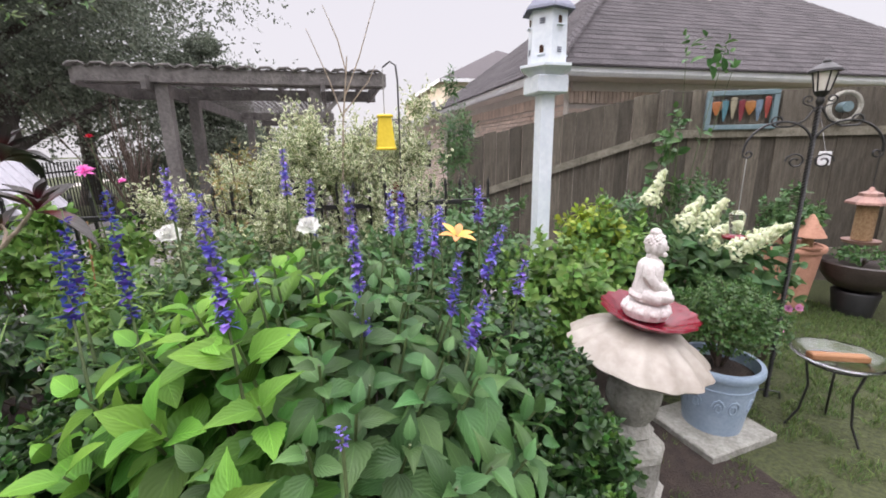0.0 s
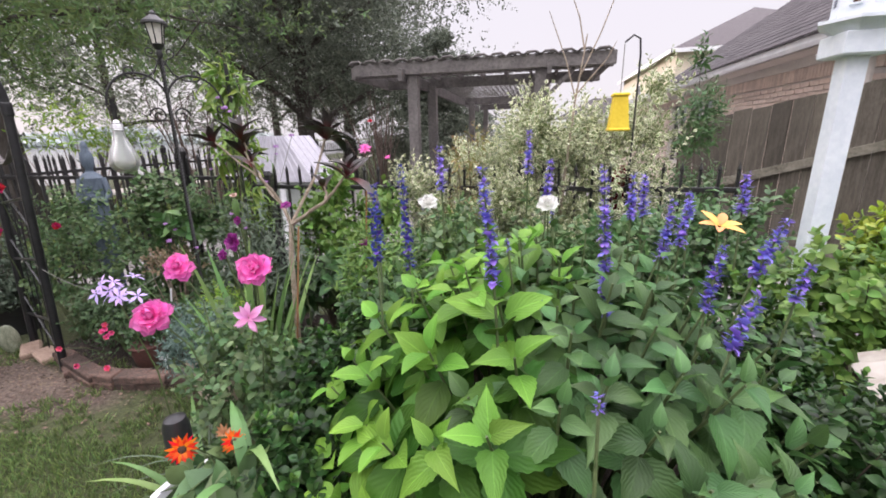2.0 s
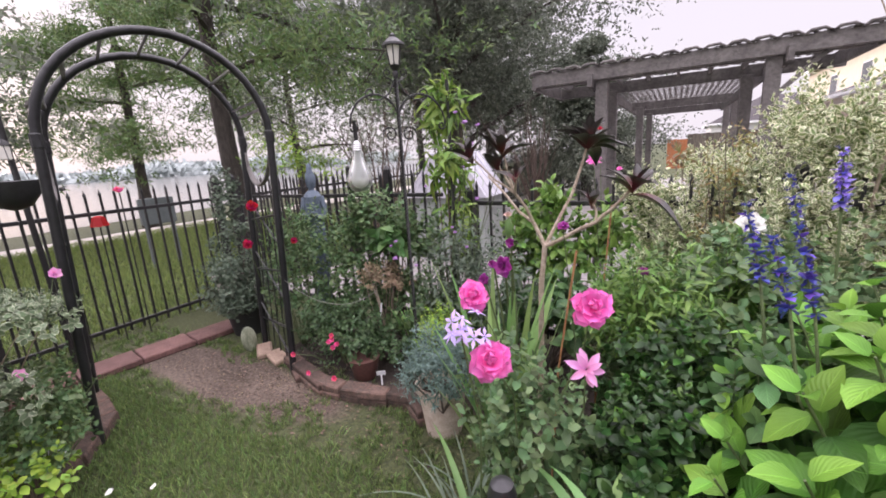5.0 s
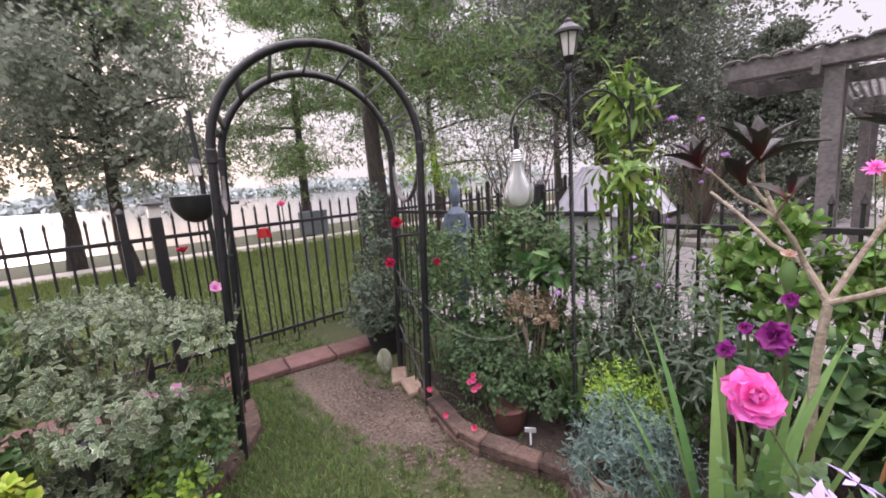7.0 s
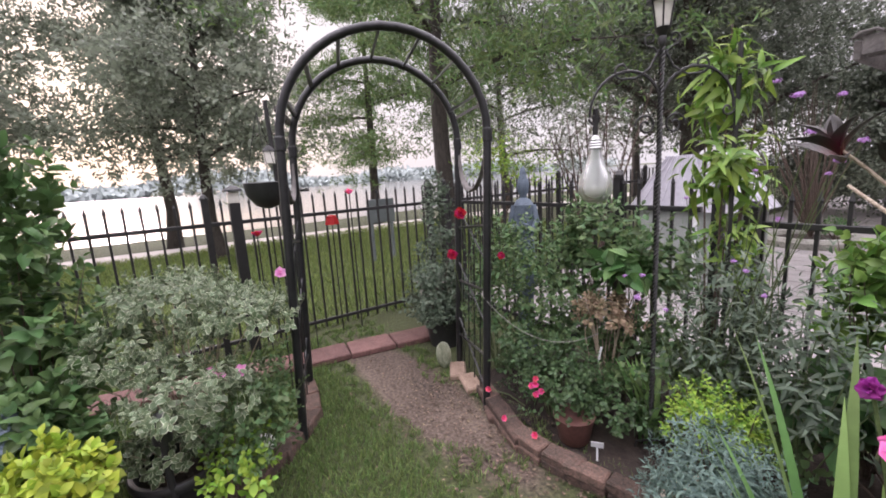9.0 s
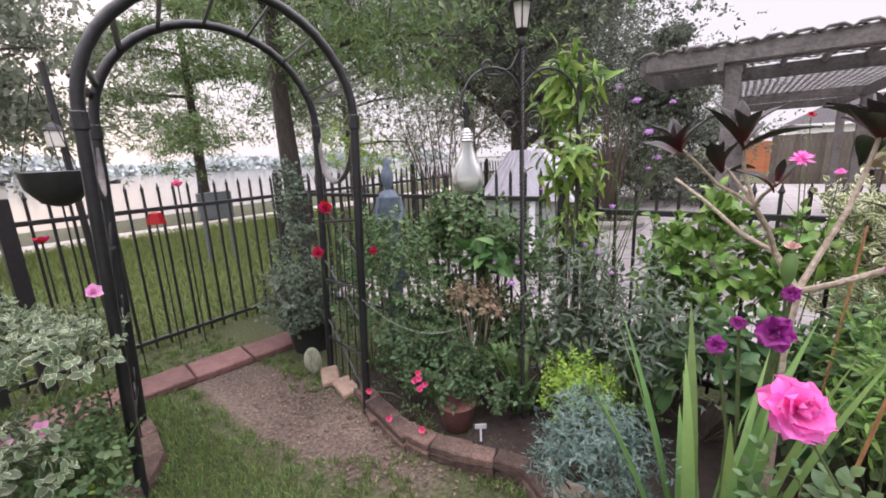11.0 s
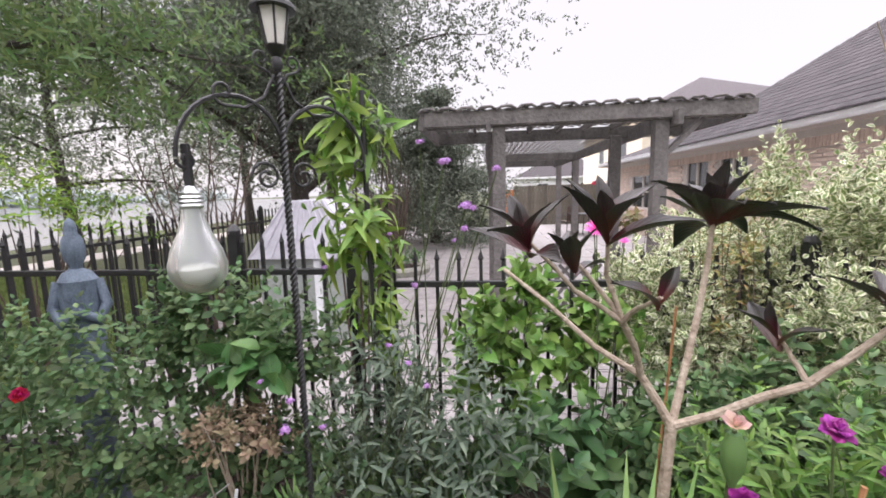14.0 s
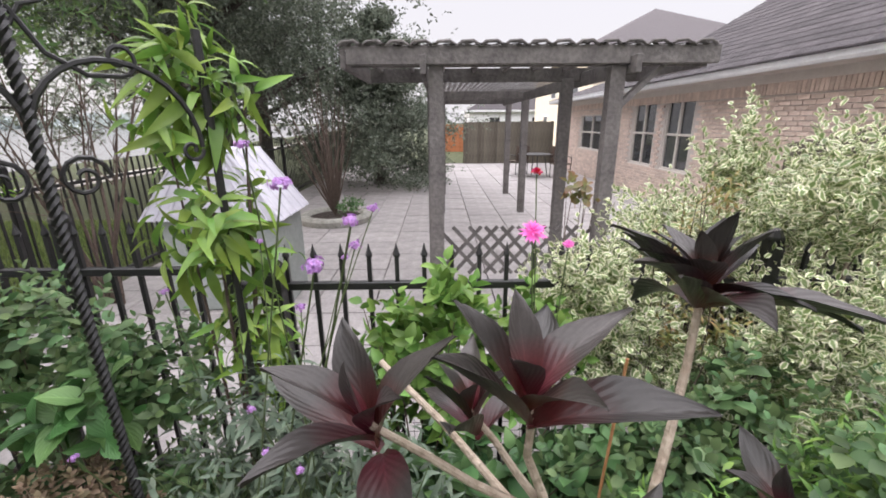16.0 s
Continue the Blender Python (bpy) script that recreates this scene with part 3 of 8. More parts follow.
# ---- house ----
def brick_wall(parent, origin, along, length, z0, z1, holes, near):
    """Running-bond bricks with recessed joints; holes are spans (from, to, low, high) along the wall."""
    ux, uy = along
    nx, ny = uy, -ux
    turn = math.degrees(math.atan2(uy, ux))
    L, H = 0.2, 0.067
    me = Geo().box(L - 0.011, 0.03, H - 0.011, None, 0.003).mesh("brick")
    me.materials.append(M_BRICK)
    rest, made = Geo(), 0
    for r in range(int((z1 - z0) / H)):
        z = z0 + (r + 0.5) * H
        d = (0.1 if r % 2 else 0.0) + L / 2
        while d < length - L / 2:
            if not any(a - L / 2 < d < b + L / 2 and lo < z < hi for a, b, lo, hi in holes):
                m = pose(origin[0] + ux * d, origin[1] + uy * d, z, 0, 0, turn)
                if near[0] < d < near[1] and near[2] < z < near[3] and made < 295:
                    part("brick", me, None, parent, at=m)
                    made += 1
                else:
                    rest.box(L - 0.011, 0.03, H - 0.011, m)
            d += L
    part("far_bricks", rest, M_BRICK, parent, kind="stuff")


def soldier_course(parent, origin, along, length, z):
    ux, uy = along
    turn = math.degrees(math.atan2(uy, ux))
    g = Geo()
    d = 0.035
    while d < length:
        g.box(0.058, 0.034, 0.2, pose(origin[0] + ux * d, origin[1] + uy * d, z, 0, 0, turn))
        d += 0.068
    part("soldier_course", g, M_BRICK, parent, kind="stuff")


def house():
    ob = thing("house", (0, 0, 0), "single-storey house of pinkish brick with a dark shingled hip roof", "house", kind="structure")
    holes = [(4.1, 5.12, 0.75, 2.2), (5.53, 6.61, 0.75, 2.2), (8.5, 10.5, 0.87, 1.95)]
    wall = Geo()
    def panel(d0, d1, z0, z1):
        wall.box(0.16, d1 - d0, z1 - z0, pose(3.31, 5.4 + (d0 + d1) / 2, (z0 + z1) / 2))
    edges = [0, 4.1, 5.12, 5.53, 6.61, 8.5, 10.5, 13]
    for a, b in zip(edges[:-1], edges[1:]):
        hole = [q for q in holes if abs(q[0] - a) < 0.02]
        if hole:
            panel(a, b, 0, hole[0][2])
            panel(a, b, hole[0][3], 2.62)
        else:
            panel(a, b, 0, 2.62)
    wall.box(8.6, 0.16, 2.62, pose(7.69, 5.48, 1.31))
    wall.box(0.16, 13, 2.62, pose(12, 11.9, 1.31))
    wall.box(8.6, 0.16, 2.62, pose(7.69, 18.3, 1.31))
    part("wall", wall, M_MORTAR, ob)
    brick_wall(ob, (3.222, 5.4), (0, 1), 13, 0.0, 2.1, holes, (0.2, 3.6, 1.05, 2.2))
    brick_wall(ob, (3.23, 5.39), (1, 0), 8.6, 1.3, 2.1, [], (90, 91, 0, 1))
    soldier_course(ob, (3.217, 5.4), (0, 1), 13, 2.2)
    soldier_course(ob, (3.23, 5.385), (1, 0), 8.6, 2.2)
    # windows: frame, sashes and panes
    for k, (a, b, lo, hi) in enumerate(holes):
        y0, y1 = 5.4 + a, 5.4 + b
        win = part("window", Geo().box(0.05, y1 - y0, 0.05, pose(3.24, (y0 + y1) / 2, lo - 0.02), 0.006), M_TRIM, ob, "beige framed window")
        g = Geo()
        for y in (y0 + 0.025, (y0 + y1) / 2, y1 - 0.025):
            g.box(0.05, 0.05, hi - lo, pose(3.27, y, (lo + hi) / 2), 0.004)
        for z in (lo + 0.025, (lo + hi) / 2, hi - 0.025):
            g.box(0.045, y1 - y0, 0.045, pose(3.272, (y0 + y1) / 2, z), 0.004)
        part("frame", g, M_TRIM, win)
        for y in ((3 * y0 + y1) / 4, (y0 + 3 * y1) / 4):
            for z in ((3 * lo + hi) / 4, (lo + 3 * hi) / 4):
                part("pane", Geo().box(0.006, (y1 - y0) / 2 - 0.05, (hi - lo) / 2 - 0.04, pose(3.292, y, z)), M_PANE, win)
    # frieze, soffit, fascia, gutter
    part("frieze", Geo().box(0.06, 13, 0.14, pose(3.2, 11.9, 2.33)).box(8.7, 0.06, 0.14, pose(7.6, 5.37, 2.33)), M_TRIM, ob)
    part("soffit", Geo().box(0.42, 13.6, 0.02, pose(3.03, 11.8, 2.39)).box(9.0, 0.42, 0.02, pose(7.75, 5.2, 2.388)), M_TRIM, ob)
    prof = [(0.0, 0.0), (-0.07, 0.0), (-0.1, 0.04), (-0.1, 0.09), (-0.115, 0.105), (-0.115, 0.12), (0.0, 0.12)]
    g = Geo()
    n = len(prof)
    g.add([(2.86 + a, 4.98 + a, 2.38 + z) for a, z in prof] + [(2.86 + a, 18.6, 2.38 + z) for a, z in prof], [(i, (i + 1) % n, n + (i + 1) % n, n + i) for i in range(n)])
    g.add([(2.86 + a, 4.98 + a, 2.38 + z) for a, z in prof] + [(12.3, 4.98 + a, 2.38 + z) for a, z in prof], [(i, n + i, n + (i + 1) % n, (i + 1) % n) for i in range(n)])
    part("gutter", g, M_WHITE, ob, "white metal gutter")
    g = Geo().tube([(2.95, 5.02, 2.38), (2.97, 5.04, 2.32), (3.12, 5.28, 2.2), (3.16, 5.33, 2.12), (3.16, 5.33, 0.1)], 0.038, 8)
    part("downspout", g, M_TRIM, ob, smooth=True)
    # hip roof in courses of shingles
    rise = 0.76
    xe, ys, yn, xr = 2.72, 4.84, 11.8, 6.2
    rng = random.Random(4)
    def course_face(corner, along, inward, length, depth, cut0, cut1):
        g = Geo()
        n = int(depth / 0.115)
        for r in range(n):
            d0, d1 = r * depth / n, (r + 1) * depth / n + 0.02
            s = cut0 * d0 - rng.uniform(0, 0.2)
            end = length - cut1 * d0
            while s < end:
                w = rng.choice((0.16, 0.22, 0.3, 0.34))
                a, b = max(s, cut0 * d0), min(s + w - 0.006, end)
                if b - a > 0.02:
                    z0, z1 = 2.5 + rise * d0 + 0.008 + rng.uniform(0, 0.004), 2.5 + rise * d1
                    p = lambda q, d, z: (corner[0] + along[0] * q + inward[0] * d, corner[1] + along[1] * q + inward[1] * d, z)
                    g.add([p(a, d0, z0), p(b, d0, z0), p(b, d1, z1), p(a, d1, z1), p(a, d0, z0 - 0.02), p(b, d0, z0 - 0.02)], [(0, 1, 2, 3), (4, 5, 1, 0)])
                s += w
        return g
    part("roof_shingles_west", course_face((xe, ys), (0, 1), (1, 0), yn - ys, xr - xe, 1, 1.0), M_SHINGLE, ob, kind="stuff")
    part("roof_shingles_south", course_face((xe, ys), (1, 0), (0, 1), 9.56, xr - xe, 1, 1), M_SHINGLE, ob, kind="stuff")
    d = xr - xe - 0.02
    zt = 2.48 + rise * d
    g = Geo().add([(xe, ys, 2.48), (12.28, ys, 2.48), (12.28, yn, 2.48), (xe, yn, 2.48), (xe + d, ys + d, zt), (12.28 - d, ys + d, zt), (12.28 - d, yn - d, zt), (xe + d, yn - d, zt)],
                  [(0, 1, 5, 4), (1, 2, 6, 5), (2, 3, 7, 6), (3, 0, 4, 7), (4, 5, 6, 7), (3, 2, 1, 0)])
    part("roof", g, M_SHINGLE, ob)
    g = Geo().add([(2.75, 11.3, 2.48), (12.2, 11.3, 2.48), (12.2, 18.6, 2.48), (2.75, 18.6, 2.48), (6.3, 14.9, 3.8), (8.6, 14.9, 3.8)], [(0, 1, 5, 4), (1, 2, 5), (2, 3, 4, 5), (3, 0, 4), (3, 2, 1, 0)])
    part("wing_roof", g, M_SHINGLE, ob)
    for x, y, z in ((5.6, 6.9, 4.0), (7.0, 7.0, 4.1)):
        vent = Geo().lathe([(0.05, 0), (0.05, 0.35), (0.075, 0.36), (0.075, 0.42), (0.02, 0.44)], 10, pose(x, y, z))
        part("roof_vent", vent, M_TRIM, ob)
    return ob


house()


def far_house(name, at, sx, sy, eave, ridge, wall_mat, label, windows):
    ob = thing(name, at, label, "house")
    part("wall", Geo().box(sx, sy, eave, pose(sx / 2, sy / 2, eave / 2)), wall_mat, ob)
    e, m = 0.4, min(sx, sy) / 2
    cx0, cy0, cx1, cy1 = (m, sy / 2, sx - m, sy / 2) if sx > sy else (sx / 2, m, sx / 2, sy - m)
    v = [(-e, -e, eave), (sx + e, -e, eave), (sx + e, sy + e, eave), (-e, sy + e, eave), (cx0, cy0, ridge), (cx1, cy1, ridge)]
    f = [(0, 1, 5, 4), (1, 2, 5), (2, 3, 4, 5), (3, 0, 4), (3, 2, 1, 0)] if sx > sy else [(0, 1, 4), (1, 2, 5, 4), (2, 3, 5), (3, 0, 4, 5), (3, 2, 1, 0)]
    part("roof", Geo().add(v, f), M_SHINGLE, ob)
    part("fascia", Geo().box(0.06, sy + 0.86, 0.2, pose(-e, sy / 2, eave - 0.08)).box(sx + 0.86, 0.06, 0.2, pose(sx / 2, -e, eave - 0.08)), M_WHITE, ob)
    for side, d, z, w, h in windows:
        p = pose(0, d, z) if side == "w" else pose(d, 0, z, 0, 0, 90)
        win = part("window", Geo().box(0.1, w + 0.14, h + 0.14, p, 0.01), M_WHITE, ob)
        for s in (-1, 1):
            part("pane", Geo().box(0.02, w / 2 - 0.03, h, p @ pose(-0.055, s * w / 4, 0) if side == "w" else p @ pose(-0.055, s * w / 4, 0)), M_PANE, win)
    return ob


far_house("two_storey_house", (6.9, 25.5, 0), 11, 14, 5.6, 8.6, M_STUCCO, "two-storey cream house beyond the patio fence", [("w", 3, 4.0, 1.2, 1.3), ("w", 8, 4.0, 1.2, 1.3), ("w", 3, 1.5, 1.0, 1.2), ("w", 6, 1.5, 1.0, 1.2), ("w", 10, 1.5, 1.0, 1.2), ("s", 4, 4, 1.2, 1.3)])
far_house("white_house", (2.0, 52, 0), 12, 9, 3.0, 5.6, M_WHITE, "small white far house with a grey roof", [("s", 3, 1.6, 1.2, 1.2), ("s", 8, 1.6, 1.2, 1.2), ("w", 4, 1.6, 1.2, 1.2)])


def board_fence(name, points, label, material, board=0.14, seed=2, rails=((0.35, 0.35),), at_z=0.0):
    """A close-boarded fence along points (x, y, height); every board its own mesh."""
    rng = random.Random(seed)
    ob = thing(name, (points[0][0], points[0][1], at_z), label, "fence", kind="structure")
    o = Vector((points[0][0], points[0][1], 0))
    for (x0, y0, h0), (x1, y1, h1) in zip(points[:-1], points[1:]):
        L = math.hypot(x1 - x0, y1 - y0)
        ux, uy = (x1 - x0) / L, (y1 - y0) / L
        turn = math.degrees(math.atan2(uy, ux))
        n = int(L / board)
        for i in range(n):
            u = (i + 0.5) / n
            w = board + 0.006
            ha, hb = h0 + (h1 - h0) * (i / n), h0 + (h1 - h0) * ((i + 1) / n)
            j = rng.uniform(-0.012, 0.012)
            v = [(-w / 2, -0.008, 0.02), (w / 2, -0.008, 0.02), (w / 2, -0.008, hb + j), (-w / 2, -0.008, ha + j), (-w / 2, 0.008, 0.02), (w / 2, 0.008, 0.02), (w / 2, 0.008, hb + j), (-w / 2, 0.008, ha + j)]
            g = Geo().add(v, [(0, 1, 2, 3), (5, 4, 7, 6), (1, 5, 6, 2), (4, 0, 3, 7), (3, 2, 6, 7), (4, 5, 1, 0)])
            side = 0.006 if i % 2 else -0.006
            part("board", g, material, ob, at=pose(x0 + ux * L * u - o.x - uy * side, y0 + uy * L * u - o.y + ux * side, 0, rng.uniform(-0.3, 0.3), 0, turn + rng.uniform(-1.0, 1.0)))
        if rails:
            for lo, hi in ((0.35, 0.35), (rails[0][0], rails[0][1] if h1 < h0 else rails[0][0])):
                a, b = Vector((x0 - o.x, y0 - o.y, lo)), Vector((x1 - o.x, y1 - o.y, hi))
                off, up = Vector((-uy, ux, 0)), Vector((0, 0, 0.042))
                v = [p + off * k + q for p in (a, b) for k, q in ((0.01, -up), (0.05, -up), (0.05, up), (0.01, up))]
                part("rail", Geo().add(v, [(0, 1, 5, 4), (1, 2, 6, 5), (2, 3, 7, 6), (0, 3, 2, 1), (4, 5, 6, 7)]), M_RAILWOOD, ob)
            part("post", Geo().box(0.09, 0.09, h0, pose(x0 - o.x - uy * 0.09, y0 - o.y + ux * 0.09, h0 / 2), 0.006), M_FENCEWOOD, ob)
    return ob


board_fence("fence_wood", [(1.35, 4.95, 1.57), (3.5, 3.93, 2.07), (5.6, 3.0, 2.04)][::-1], "tall weathered grey-brown board fence, sloping down at its end", M_FENCEWOOD, rails=((1.62, 0.84),))
board_fence("fence_wood_end", [(5.6, 3.0, 2.06), (5.6, -3.5, 2.06)], "weathered grey-brown board fence closing the garden side", M_FENCEWOOD, seed=7, rails=((1.64, 1.64),))
board_fence("fence_far", [(-0.5, 19.6, 1.75), (3.3, 19.6, 1.75)], "grey board fence across the end of the patio", M_FENCEWOOD, seed=3, rails=((1.3, 1.3),))
M_ORANGE = plain("orange_brown_fence_stain", (0.3, 0.1, 0.04), (0.5, 0.2, 0.09), 0.8, 5, 0.3, vary=0.1)
board_fence("fence_orange", [(-1.4, 27, 1.6), (2.2, 27, 1.6)], "orange-brown stained board fence far off", M_ORANGE, seed=8, rails=())


# ---- trees ----
# leaf colour raised above its own dark green to imitate haze over distance
M_OAKLEAF = leafy("haze_lightened_oak_leaf", (0.12, 0.145, 0.108), (0.175, 0.205, 0.15), vary=0.4, hue=0.02, rough=0.5, through_light=0.3)
M_CYPLEAF = leafy("feathery_green_needles", (0.1, 0.165, 0.06), (0.16, 0.245, 0.09), vary=0.4, hue=0.03, through_light=0.35)
# paler than real foliage: the lake haze is put into this leaf colour
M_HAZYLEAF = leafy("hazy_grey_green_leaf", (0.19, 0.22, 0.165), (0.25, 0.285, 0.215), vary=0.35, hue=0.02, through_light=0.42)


def tree(name, at, label, height, trunk_r, limbs, leaf_mat, leaf_size, leaf_n, seed, crown_low=0.35, spread=0.45, droop=0.0, cloud=0.5, template=None, gap=0.05, per=5, level=0.1, lean=(0, 0)):
    """A tapered trunk, limbs with side branches, and a crown of sprigs along their outer parts."""
    rng = np.random.default_rng(seed)
    ob = thing(name, at, label, "tree")
    g = Geo()
    spine = [np.array([lean[0] * u ** 1.5 + 0.06 * height * 0.3 * math.sin(u * 5 + seed), lean[1] * u ** 1.5 + 0.05 * height * 0.3 * math.sin(u * 4 + seed * 2) , height * u]) for u in np.linspace(0, 1, 9)]
    spine[0] = np.array([0, 0, -0.05])
    g.tube(spine, [trunk_r * (1.35 if i == 0 else 1) * (1 - 0.9 * i / 8) for i in range(9)], 10)
    tips, dirs = [], []
    for k in range(limbs):
        u = crown_low + (0.98 - crown_low) * (k + 0.5) / limbs
        i = u * 8
        b = spine[int(i)] * (1 - i % 1) + spine[min(int(i) + 1, 8)] * (i % 1)
        a = k * 2.4 + rng.normal(0, 0.4)
        out = height * spread * (1 - 0.75 * ((u - crown_low) / (1 - crown_low)) ** 1.3) * rng.uniform(0.75, 1.15)
        end = b + np.array([math.cos(a) * out, math.sin(a) * out, out * (level + rng.uniform(-0.1, 0.25)) - droop * out])
        mid = (b + end) / 2 + np.array([0, 0, 0.12 * out])
        line = [(1 - s) ** 2 * b + 2 * s * (1 - s) * mid + s * s * end for s in np.linspace(0, 1, 7)]
        r0 = trunk_r * 0.42 * (1 - u * 0.6)
        g.tube(line, np.linspace(r0, r0 * 0.15, 7), 6)
        for s in range(2, 7):
            for _ in range(3):
                q = line[s] + rng.normal(0, 1, 3) * out * 0.22 * np.array([1, 1, 0.55])
                g.tube([line[s], (line[s] + q) / 2 + rng.normal(0, 0.03 * out, 3), q], [r0 * 0.16, r0 * 0.1, r0 * 0.04], 4)
                m = max(2, int(leaf_n / (limbs * 15)))
                p = q + rng.normal(0, 1, (m, 3)) * out * 0.17 * np.array([1, 1, cloud])
                tips.append(p)
                dirs.append(unit(p - line[s]) + rng.normal(0, 0.5, (m, 3)) + np.array([0, 0, 0.1 - droop]))
    part("trunk", g, M_BARK, ob, smooth=True)
    tips, dirs = np.concatenate(tips), np.concatenate(dirs)
    part("crown", leaves("crown", template or T_TINY, *sprigs(rng, tips, dirs, per, leaf_size, gap, (25, 75)), leaf_mat), None, ob)
    return ob


tree("oak_tree", (-6.0, 10.2, 0), "large dark spreading oak beyond the pergola", 7.4, 0.26, 24, M_OAKLEAF, 0.105, 27000, 3, 0.2, 0.6, 0.0, 0.75, T_TINY, 0.045, 5, 0.3)
tree("oak_tree", (-3.3, 13.5, 0), "dark evergreen tree beside the patio", 4.6, 0.15, 20, M_OAKLEAF, 0.11, 14000, 11, 0.05, 0.4, 0.1, 0.9, T_TINY, 0.05)
tree("oak_tree", (-7.5, 15.5, 0), "large dark oak by the far lawn", 9.0, 0.25, 18, M_OAKLEAF, 0.15, 9000, 13, 0.2, 0.45, 0.0, 0.8, T_TINY, 0.07)
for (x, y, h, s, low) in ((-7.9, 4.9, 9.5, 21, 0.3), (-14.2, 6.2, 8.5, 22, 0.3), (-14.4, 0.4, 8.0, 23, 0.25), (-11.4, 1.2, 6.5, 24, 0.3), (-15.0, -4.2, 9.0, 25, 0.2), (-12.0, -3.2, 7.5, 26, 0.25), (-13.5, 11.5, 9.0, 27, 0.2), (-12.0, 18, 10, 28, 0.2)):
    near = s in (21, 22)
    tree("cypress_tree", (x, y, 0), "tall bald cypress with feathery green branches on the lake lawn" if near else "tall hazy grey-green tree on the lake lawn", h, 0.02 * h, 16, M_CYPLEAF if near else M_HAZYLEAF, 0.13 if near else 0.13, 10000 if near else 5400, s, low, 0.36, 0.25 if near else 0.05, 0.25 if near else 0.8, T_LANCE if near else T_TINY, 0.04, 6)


# ---- garden: materials ----
M_SALVIA = leafy("mid_green_salvia_leaf", (0.05, 0.12, 0.037), (0.082, 0.178, 0.053), vary=0.48, hue=0.02, veins=0.22, rough=0.42, through_light=0.25, spec=0.35)
M_LIME = leafy("bright_lime_leaf", (0.043, 0.125, 0.018), (0.082, 0.198, 0.026), vary=0.5, hue=0.02, veins=0.22, rough=0.46, through_light=0.25, spec=0.25)
M_MIDLEAF = leafy("fresh_mid_green_leaf", (0.1, 0.2, 0.042), (0.16, 0.29, 0.06), vary=0.35, hue=0.02)
M_TIP = leafy("young_lime_leaf", (0.11, 0.265, 0.036), (0.17, 0.36, 0.05), vary=0.3, hue=0.015, veins=0.25, spec=0.25)
M_SPIKE = leafy("violet_blue_floret", (0.14, 0.1, 0.46), (0.34, 0.26, 0.78), vary=0.35, hue=0.03)
M_DARKBLUE = leafy("deep_blue_floret", (0.05, 0.045, 0.28), (0.1, 0.085, 0.46), vary=0.35, hue=0.03)
M_GLOSSY = leafy("glossy_dark_green_leaf", (0.014, 0.04, 0.011), (0.032, 0.078, 0.019), rough=0.32, vary=0.5, hue=0.02, through_light=0.1, spec=0.28)
M_FRESH = leafy("fresh_gardenia_leaf", (0.045, 0.12, 0.022), (0.085, 0.2, 0.036), rough=0.35, vary=0.35)
M_BOX = leafy("boxwood_leaf", (0.045, 0.105, 0.03), (0.085, 0.17, 0.045), rough=0.35, vary=0.4)
M_ROSELEAF = leafy("rose_leaf", (0.08, 0.142, 0.058), (0.12, 0.2, 0.08), rough=0.5, vary=0.4, hue=0.03)
M_LOWROSE = leafy("dark_low_rose_leaf", (0.045, 0.09, 0.038), (0.08, 0.14, 0.055), rough=0.45, vary=0.45, hue=0.02)
M_GREYLEAF = leafy("grey_green_leaf", (0.085, 0.125, 0.085), (0.14, 0.18, 0.125), rough=0.6, vary=0.35)
M_BLUEGREY = leafy("blue_grey_needle_leaf", (0.10, 0.16, 0.14), (0.16, 0.24, 0.2), rough=0.6, vary=0.3)
M_YELGREEN = leafy("yellow_green_leaf", (0.24, 0.34, 0.04), (0.36, 0.45, 0.05), rough=0.45, vary=0.3)
M_CHART = leafy("chartreuse_leaf", (0.15, 0.28, 0.035), (0.24, 0.38, 0.05), rough=0.45, vary=0.35)
M_PRIVET = leafy("cream_edged_privet_leaf", (0.18, 0.25, 0.09), rough=0.45, vary=0.3, hue=0.015, edge=(0.8, 0.78, 0.58), edge_at=0.48)
M_SHED = plain("grey_green_shed_panel", (0.24, 0.27, 0.25), (0.34, 0.36, 0.34), 0.7, 5, 0.1)
M_PITTO = leafy("white_edged_pittosporum_leaf", (0.12, 0.17, 0.09), rough=0.45, vary=0.3, hue=0.015, edge=(0.58, 0.62, 0.46), edge_at=0.6)
M_VIBURNUM = leafy("dark_viburnum_leaf", (0.068, 0.142, 0.055), (0.105, 0.205, 0.072), rough=0.45, vary=0.35)
M_PEACH = leafy("light_green_peach_leaf", (0.1, 0.19, 0.04), (0.22, 0.35, 0.06), rough=0.4, vary=0.3)
M_PLUM = leafy("dark_burgundy_leaf", (0.075, 0.013, 0.013), (0.034, 0.03, 0.027), rough=0.36, vary=0.5, hue=0.03, through_light=0.06, mottled=0.35, veins=0.12, turn=(0.2, 0.6))
M_SWORD = leafy("green_sword_leaf", (0.11, 0.22, 0.07), (0.2, 0.34, 0.11), rough=0.5, vary=0.25)
M_RUST = leafy("rusty_dried_bloom", (0.24, 0.175, 0.11), (0.34, 0.27, 0.18), rough=0.8, vary=0.35)
M_PINK = leafy("hot_pink_petal", (0.8, 0.075, 0.43), (0.92, 0.25, 0.62), rough=0.5, vary=0.18, hue=0.01, through_light=0.35)
M_MAUVE = leafy("pale_pink_petal", (0.7, 0.25, 0.5), (0.8, 0.4, 0.65), rough=0.5, vary=0.15, through_light=0.35)
M_LILAC = leafy("lilac_petal", (0.5, 0.36, 0.72), (0.62, 0.5, 0.82), rough=0.5, vary=0.15, through_light=0.3)
